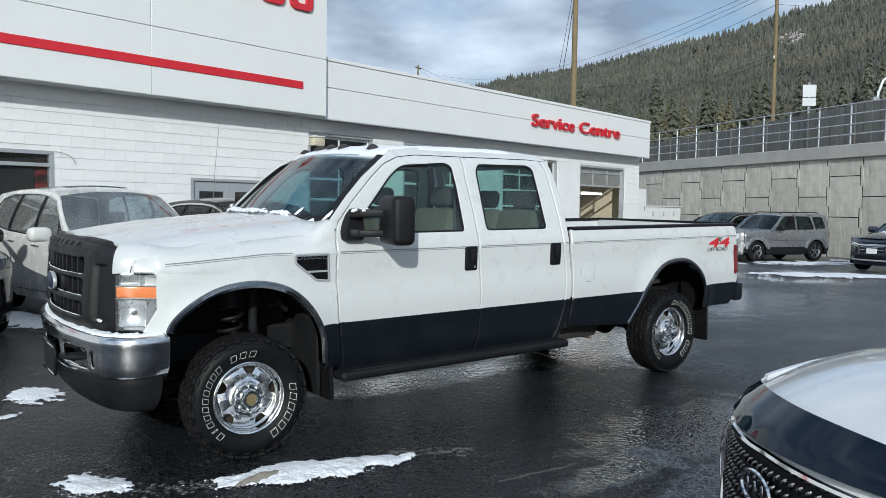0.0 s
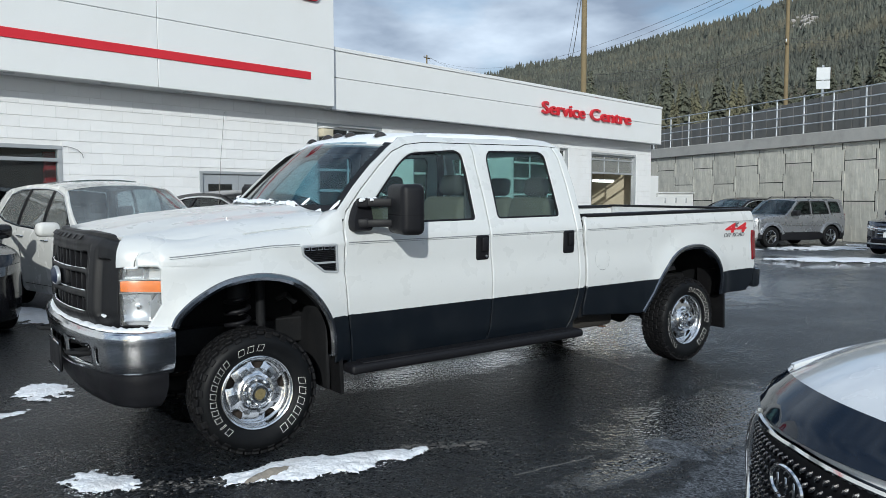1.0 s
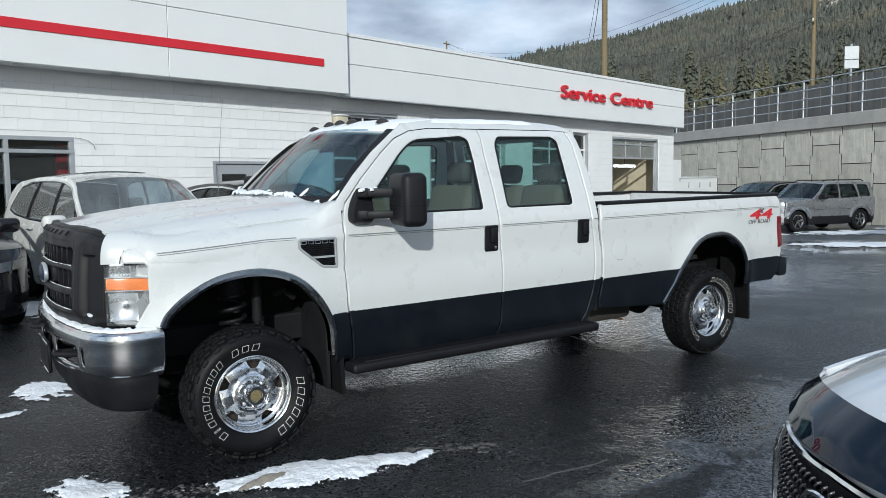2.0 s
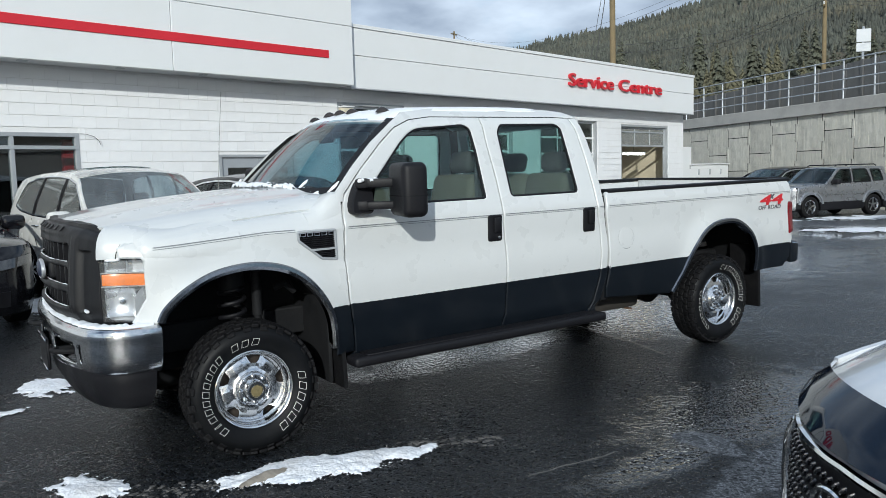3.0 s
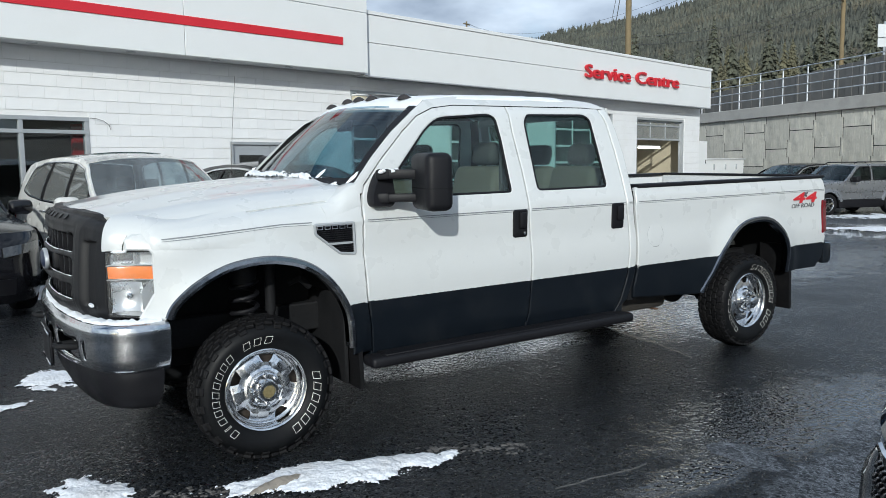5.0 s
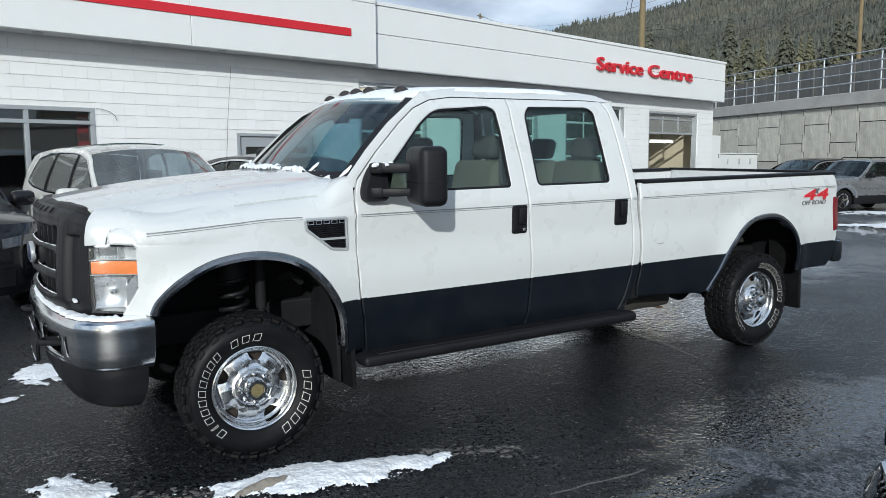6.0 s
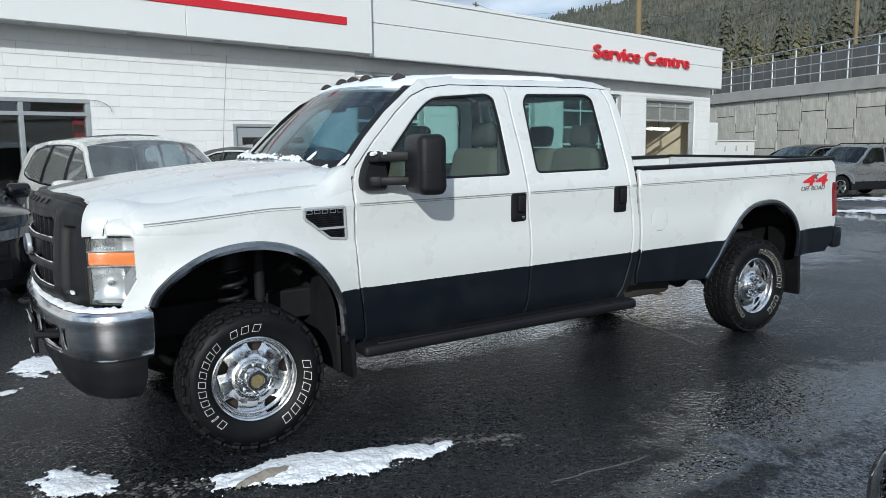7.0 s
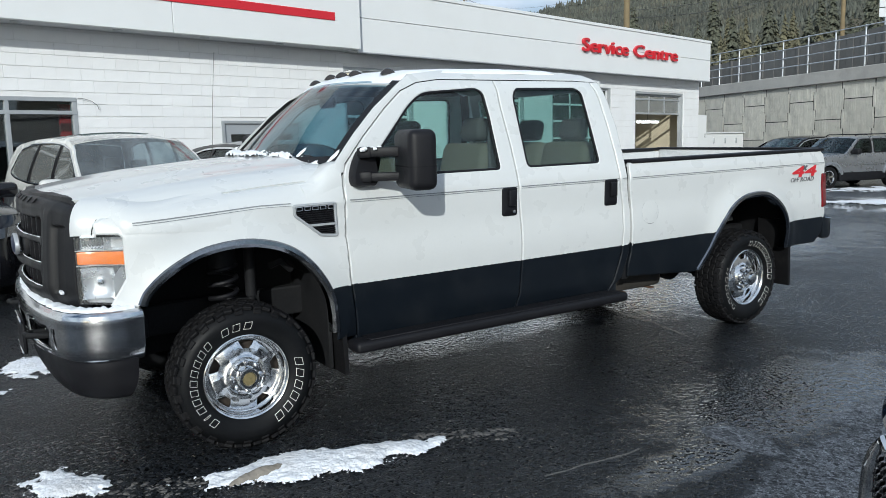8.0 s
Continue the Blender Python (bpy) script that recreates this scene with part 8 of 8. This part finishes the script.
# road sign seen from behind, and a street lamp
rs_ = thing("road_sign", "white backs of two road sign panels on a post", "road sign", pose(31.46, 13.15, 0, 0, 0, -48))
part("post", tube([(0, 0, 3.6), (0, 0, 7.35)], 0.05, 8), M_GALV, rs_)
part("panel", geo(box((0, -0.07, 6.98), (0.56, 0.02, 0.54), 0.008)), M_SIGNBACK, rs_)
part("panel", geo(box((0, -0.07, 6.50), (0.56, 0.02, 0.36), 0.008)), M_SIGNBACK, rs_)
sl = thing("street_lamp", "white street lamp with a curved arm above the wall", "street lamp", pose(29.4, 9.35, 0, 0, 0, -20))
part("post", tube([(0, 0, 3.6), (0, 0, 5.9), (0.05, 0, 6.3), (0.25, 0, 6.75), (0.7, 0, 7.1)], 0.045, 8), M_PANEL, sl)
part("bracket", geo(box((-0.05, 0, 5.95), (0.25, 0.12, 0.35), 0.02)), M_GALV, sl)

# ---- snow on the ground and on the vehicles ----
def snow_patch(name, label, cx, cy, la, lb, ang, seed, h=0.045, cell=0.012, rag=0.55, m=None, freq=5.0):
    """A thin ragged sheet of snow: an ellipse with a torn edge and holes, domed in the middle."""
    na, nb = int(2.6 * la / cell), int(2.6 * lb / cell)
    c, s = math.cos(radians(ang)), math.sin(radians(ang))
    val = {}
    for i in range(na + 1):
        for j in range(nb + 1):
            p, q = (i / na - 0.5) * 2.6, (j / nb - 0.5) * 2.6
            n = noise.fractal(Vector((p * la * freq + seed, q * lb * freq, seed * 1.7)), 0.75, 2.1, 6)
            val[i, j] = 1.0 - math.hypot(p, q) + rag * n
    g = Geo()
    ids = {}

    def vid(i, j):
        if (i, j) not in ids:
            p, q = (i / na - 0.5) * 2.6 * la, (j / nb - 0.5) * 2.6 * lb
            p += 0.45 * cell * noise.noise(Vector((i * 1.7, j * 1.3, 2.0)))
            q += 0.45 * cell * noise.noise(Vector((i * 1.3, j * 1.9, 7.0)))
            x, y = cx + p * c - q * s, cy + p * s + q * c
            t = max(0.0, val[i, j])
            z = ground_z(x, y) + 0.003 + h * (1 - math.exp(-2.6 * t)) * (1 + 0.22 * noise.noise(Vector((x * 17, y * 17, seed))) + 0.12 * noise.noise(Vector((x * 60, y * 60, seed))))
            ids[i, j] = len(g.v)
            g.v.append((x, y, z))
        return ids[i, j]

    for i in range(na):
        for j in range(nb):
            low = min(val[i, j], val[i + 1, j], val[i, j + 1], val[i + 1, j + 1])
            if low > 0 and not (low < 0.07 and noise.noise(Vector((i * 0.31, j * 0.31, seed))) > low / 0.07 * 1.0 - 0.40):
                g.f.append([vid(i, j), vid(i + 1, j), vid(i + 1, j + 1), vid(i, j + 1)])
                g.s.append(0)
    return tagged(part(name, g, m or M_SNOW, angle=80), label, "snow", "patches of snow")


snow_patch("snow_patch", "long ragged patch of old white snow on the asphalt", 0.19, -0.36, 0.62, 0.17, -14, 3.1, 0.034, 0.0065, 0.42)
snow_patch("snow_patch", "rounded end of the old snow patch on the asphalt", 0.63, -0.455, 0.24, 0.125, -8, 4.3, 0.026, 0.0065, 0.40)
M_ICE = mat("dirty_brown_ice", (0.24, 0.215, 0.18), 0.30, vary=0.2, scale=12.0, bump=0.2, bump_scale=60.0)
snow_patch("ice_patch", "smooth brown patch of dirty ice in the snow", -0.10, -0.335, 0.16, 0.045, 8, 6.6, 0.046, 0.006, 0.30, M_ICE)
snow_patch("snow_patch", "small broken patch of snow on the asphalt", -0.95, 0.15, 0.15, 0.20, 20, 8.4, 0.022, 0.006, 0.85)
snow_patch("snow_patch", "patch of thin melting snow on the asphalt", -0.86, 2.62, 0.23, 0.30, 20, 5.2, 0.02, 0.006, 0.75, None, 4.0)
snow_patch("snow_patch", "strip of melting snow on the asphalt", -1.14, 2.02, 0.15, 0.09, 10, 2.2, 0.015, 0.006, 0.7, None, 4.0)
snow_patch("snow_patch", "wide flat snow patch before the parked car", 17.0, 4.45, 2.0, 0.85, -33, 1.5, 0.05, 0.05, 0.5, None, 1.6)
snow_patch("snow_patch", "thin snow strip near the retaining wall", 22.6, 8.3, 2.4, 0.9, -25, 6.5, 0.04, 0.06, 0.8, None, 1.5)
snow_patch("snow_patch", "thin snow strip near the retaining wall", 25.6, 7.4, 1.6, 0.7, -60, 4.5, 0.04, 0.06, 0.7, None, 1.5)
snow_patch("snow_patch", "flat sheet of packed snow between the parked cars", -0.25, 6.9, 0.40, 1.1, 12, 7.5, 0.02, 0.03, 0.35)

rnd = random.Random(21)
sl_g = Geo()


def lump(x, y, r, g):
    bm = bmesh.new()
    bmesh.ops.create_icosphere(bm, subdivisions=2, radius=1.0)
    bm.verts.index_update()
    v = []
    for p in bm.verts:
        k = r * (0.8 + 0.5 * rnd.random())
        v.append((x + p.co.x * k * 1.3, y + p.co.y * k, ground_z(x, y) + max(-0.002, p.co.z * k * 0.36)))
    g.add((v, [[q.index for q in f.verts] for f in bm.faces]))
    bm.free()


for i in range(170):
    t = rnd.random()
    x, y = 0.80 + 0.50 * t + rnd.gauss(0, 0.05), -0.36 - 0.32 * t + rnd.gauss(0, 0.045)
    lump(x, y, rnd.uniform(0.003, 0.015) * rnd.random() ** 0.5, sl_g)
for i in range(150):
    t = rnd.random()
    lump(-0.80 + 0.42 * t + rnd.gauss(0, 0.04), -0.06 - 0.15 * t + rnd.gauss(0, 0.05), rnd.uniform(0.003, 0.015) * rnd.random() ** 0.5, sl_g)
fr_g = Geo()
for i in range(150):
    a = rnd.uniform(0, 6.283)
    k = rnd.uniform(0.72, 1.0)
    p, q = 0.62 * k * math.cos(a), 0.17 * k * math.sin(a) * rnd.uniform(0.95, 1.1)
    c14, s14 = math.cos(radians(-14)), math.sin(radians(-14))
    lump(0.19 + p * c14 - q * s14, -0.36 + p * s14 + q * c14, rnd.uniform(0.0015, 0.005), fr_g)
for i in range(90):
    a, k = rnd.uniform(0, 6.283), rnd.uniform(0.7, 1.05)
    lump(-0.95 + 0.17 * k * math.cos(a), 0.15 + 0.20 * k * math.sin(a), rnd.uniform(0.0015, 0.005), fr_g)
for i in range(16):
    t = rnd.random()
    lump(0.86 + 0.42 * t + rnd.gauss(0, 0.03), -0.40 - 0.24 * t + rnd.gauss(0, 0.03), rnd.uniform(0.007, 0.018), sl_g)
tagged(part("snow_crumbs", fr_g, M_SNOW), "loose crumbs of snow round the patches", "snow", kind="stuff")
tagged(part("slush_crumbs", sl_g, M_SLUSH), "grey crumbs of slush trailing from the snow patch", "slush", kind="stuff")


# snow on the pickup: along the cowl, in the wiper corner, a thin dusting on hood and roof
def crumbs(n, place, r0, r1, seed):
    q = random.Random(seed)
    g = Geo()
    for i in range(n):
        p = Vector(place(q))
        r = q.uniform(r0, r1)
        bm = bmesh.new()
        bmesh.ops.create_icosphere(bm, subdivisions=1, radius=1.0)
        bm.verts.index_update()
        g.add(([(p.x + v.co.x * r * q.uniform(0.8, 1.5), p.y + v.co.y * r * q.uniform(0.8, 1.5), p.z + v.co.z * r * 0.6) for v in bm.verts], [[w.index for w in f.verts] for f in bm.faces]))
        bm.free()
    return g


def cowl_ground(x, y):
    """Height of whatever snow would lie on there: the hood's rear edge or the foot of the windshield."""
    q = min(1.0, abs(y - YC) / (YC - 0.085))
    e = 1 - q * q
    glass_z = 1.535 + 0.02 * e + max(0.0, x - (0.615 - 0.17 * e)) * 1.12
    return max(glass_z, hood_z(x, y)) if x < 0.50 + 0.12 * q * q else glass_z


def snow_heap(y0, wy, dx, wx, h, slant, seed):
    """A ragged lump of snow lying across the cowl at y0, dx behind the hood's edge."""
    n1, n2 = 34, 64
    g = Geo()
    ids, val = {}, {}
    for i in range(n1 + 1):
        for j in range(n2 + 1):
            a, b = (i / n1 - 0.5) * 2.8, (j / n2 - 0.5) * 2.8
            val[i, j] = 1.0 - math.hypot(a, b) + 0.42 * noise.fractal(Vector((a * wx * 26, b * wy * 26, seed)), 0.8, 2.1, 5)

    def vid(i, j):
        if (i, j) not in ids:
            y = y0 + (j / n2 - 0.5) * 2.8 * wy
            x = 0.50 + 0.12 * ((y - YC) / (YC - 0.085)) ** 2 + dx + (i / n1 - 0.5) * 2.8 * wx + slant * (y - y0)
            t = max(0.0, val[i, j])
            ids[i, j] = len(g.v)
            g.v.append((x, y, cowl_ground(x, y) + 0.001 + h * (1 - math.exp(-2.8 * t)) * (1 + 0.35 * noise.noise(Vector((x * 30, y * 30, seed))) + 0.2 * noise.noise(Vector((x * 80, y * 80, seed))))))
        return ids[i, j]

    for i in range(n1):
        for j in range(n2):
            if min(val[i, j], val[i + 1, j], val[i, j + 1], val[i + 1, j + 1]) > 0:
                g.f.append([vid(i, j), vid(i + 1, j), vid(i + 1, j + 1), vid(i, j + 1)])
                g.s.append(0)
    return g


def roof_snow_f(u, v):
    s = (v - 0.5) * 2.06
    p = Vector(roof_f(min(1.0, 0.005 + u * 0.96), 0.5 + min(1.0, max(-1.0, s)) / 2))
    edge = max(0.0, abs(s) - 0.93) / 0.10
    back = max(0.0, u - 0.94) / 0.06
    front = max(0.0, 0.05 - u) / 0.05
    bump = 0.006 * noise.noise(Vector((p.x * 9, p.y * 9, 3.0)))
    return (p.x, p.y + 0.02 * math.copysign(edge, s), p.z + bump - 0.034 * edge ** 1.5 - 0.022 * back - 0.02 * front ** 2)


part("roof_snow", sheet(lambda u, v: (lambda p: (p[0], p[1], p[2] + 0.016))(roof_snow_f(u, v)), 60, 80), M_SNOWCLEAN, truck, "thin snow on the roof")
for row in ((1.50, 0.38, -0.065, 0.055, 0.040, 0.0, 2.3), (1.03, 0.26, -0.060, 0.055, 0.036, 0.0, 5.1), (0.62, 0.13, -0.045, 0.042, 0.030, 0.0, 7.7), (0.47, 0.026, 0.01, 0.024, 0.008, -0.8, 3.4), (0.165, 0.022, 0.020, 0.038, 0.010, -0.5, 9.2), (0.27, 0.035, -0.025, 0.018, 0.010, 0.0, 4.6)):
    part("snow_heap", snow_heap(*row), M_SNOWCLEAN, truck, "lump of snow on the cowl", angle=80)


def cowl_scatter(q):
    y = q.uniform(0.3, 1.9)
    x = 0.50 + 0.12 * ((y - YC) / (YC - 0.085)) ** 2 + q.gauss(-0.045, 0.025)
    return (x, y, cowl_ground(x, y) + 0.002)


tagged(part("cowl_snow", crumbs(110, cowl_scatter, 0.002, 0.007, 19), M_SNOWCLEAN, truck, "crumbs of snow along the cowl and wipers", angle=180), kind="stuff")


# thin seams in the asphalt that hold silt and water, one paled for its glint
def seam(name, label, pts, w, m, seed):
    q = random.Random(seed)
    v, f = [], []
    n = 0
    for (xa, ya), (xb, yb) in zip(pts, pts[1:]):
        k = max(2, int(math.hypot(xb - xa, yb - ya) / 0.02))
        nx, ny = -(yb - ya), xb - xa
        d = math.hypot(nx, ny)
        for i in range(k):
            x, y = xa + (xb - xa) * i / k, ya + (yb - ya) * i / k
            ox = 0.018 * noise.noise(Vector((x * 7, y * 7, seed)))
            ww = w * (0.45 + 0.9 * abs(noise.noise(Vector((x * 11, y * 11, seed + 3.0))))) + q.uniform(0, 0.004)
            for s_ in (-1, 0, 1):
                xx, yy = x + nx / d * (ox + s_ * ww), y + ny / d * (ox + s_ * ww)
                v.append((xx, yy, ground_z(xx, yy) + (0.0006 if s_ else 0.005)))
            n += 1
    for i in range(n - 1):
        for j in (0, 1):
            a = 3 * i + j
            f.append([a, a + 3, a + 4, a + 1])
    return tagged(part(name, (v, f), m), label, "asphalt seam", kind="structure")


# the building's glint on the wet seam, put into a pale colour
M_PALESEAM = mat("pale_seam_tone", (0.24, 0.235, 0.22), 0.18, vary=0.35, scale=20.0, bump=0.4, bump_scale=140.0)
seam("asphalt_seam", "seam across the wet asphalt, its glint painted pale", [(4.02, 1.9), (3.86, 0.98), (3.78, 0.45), (3.66, 0.05)], 0.011, M_PALESEAM, 5.0)
M_SILTDARK = mat("grey_wet_silt", (0.075, 0.073, 0.068), 0.35, vary=0.5, scale=30.0, bump=0.5, bump_scale=140.0)
seam("asphalt_seam", "faint silted crack in the wet asphalt", [(1.05, -1.19), (1.30, -1.20), (1.48, -1.24), (1.70, -1.245)], 0.009, M_SILTDARK, 9.0)
seam("asphalt_seam", "line of puddled grit across the lot", [(8.55, 2.60), (8.75, 2.15), (9.0, 1.72), (9.3, 1.2)], 0.035, M_PALESEAM, 14.0)
# ---- pieces: blocks of the front wall, panels of the retaining wall ----
BH, BL = 0.203, 0.406


def block_mesh(w):
    return mesh_of("block", geo(span((0, 0, 0), (w - 0.0012, 0.03, BH - 0.009), 0.0022)), M_BLOCK, False)


whole, half = block_mesh(BL), block_mesh(BL / 2)
rest = Geo()
made = 0
for row in range(18):
    z = 0.045 + row * BH
    if z + BH > 3.80:
        break
    a = A0 + (BL / 2 if row % 2 else 0.0)
    while a < A1 - 0.05:
        b = min(a + BL, A1)
        pieces = [(a, b)]
        for h in HOLES:
            if h[2] - 0.02 < z + BH / 2 < h[3]:
                nxt = []
                for p, q in pieces:
                    if q <= h[0] or p >= h[1]:
                        nxt.append((p, q))
                    else:
                        if p < h[0] - 0.03:
                            nxt.append((p, h[0]))
                        if q > h[1] + 0.03:
                            nxt.append((h[1], q))
                pieces = nxt
        for p, q in pieces:
            proud = WALL - 0.004 * random.random()
            if 1.6 < p < 8.7 and z > 1.0 and abs(q - p - BL) < 1e-6 and made < 300:
                ob = new("block", whole)
                ob.parent = wall_front
                ob.location = (p + 0.002, proud, z)
                made += 1
            else:
                rest.add(span((p + 0.0006, proud, z), (q - 0.0006, proud + 0.03, z + BH - 0.009)))
        a = b
rest_ob = part("blocks", rest, M_BLOCK, wall_front, smooth=False)
tagged(rest_ob, kind="stuff")

# cruciform panels with a vertically ribbed face
PW, PH = 1.49, 1.52


def ribbed(seed, cut=9.0):
    """One panel, its shoulders stepped, its face broken into uneven upright ribs."""
    q = random.Random(seed)
    g = Geo()
    lug = 0.11
    gp = 0.016
    out = [(gp + lug, -PH / 2 + gp), (PW - gp, -PH / 2 + gp), (PW - gp, -0.38 + gp), (PW - gp + lug, -0.38 + gp), (PW - gp + lug, 0.38 - gp), (PW - gp, 0.38 - gp), (PW - gp, PH / 2 - gp), (gp + lug, PH / 2 - gp), (gp + lug, 0.38 + gp), (gp, 0.38 + gp), (gp, -0.38 - gp), (gp + lug, -0.38 - gp)]
    if cut < 1:
        out = [(gp + lug, -PH / 2 + gp), (PW - gp, -PH / 2 + gp), (PW - gp, -0.38 + gp), (PW - gp + lug, -0.38 + gp), (PW - gp + lug, cut), (gp, cut), (gp, -0.38 - gp), (gp + lug, -0.38 - gp)]
    g.add(prism(out, 0.03, 0.06))
    x = 0.03
    while x < PW - 0.05:
        w = q.uniform(0.03, 0.065)
        z = -PH / 2 + 0.03
        while z < min(PH / 2, cut) - 0.05:
            l = min(q.uniform(0.25, 0.8), min(PH / 2, cut) - 0.03 - z)
            if x > 0.03 + lug or (z > -0.38 and z + l < 0.38):
                g.add(span((x, 0.030 - q.uniform(0.001, 0.0075), z), (min(x + w * 0.78, PW - 0.03), 0.04, z + l)))
            z += l
        x += w
    g.add(span((PW - 0.02, 0.012, -0.30), (PW - 0.02 + lug * 0.9, 0.04, min(0.30, cut))))
    return mesh_of("panel", g, M_RIBBED, False)


kinds = [ribbed(k) for k in (1, 2, 3)]
topped = ribbed(4, -0.11)
for col in range(-6, 14):
    s = 14.88 + col * 1.51
    for row in range(4):
        zc = 0.72 + row * PH + (0.76 if col % 2 else 0.0) - 0.76
        if zc - PH / 2 > 3.66:
            continue
        ob = new("panel", topped if zc + PH / 2 > 4.0 else kinds[(col * 7 + row * 3) % 3])
        ob.parent = retaining
        ob.location = (s, RO, zc)
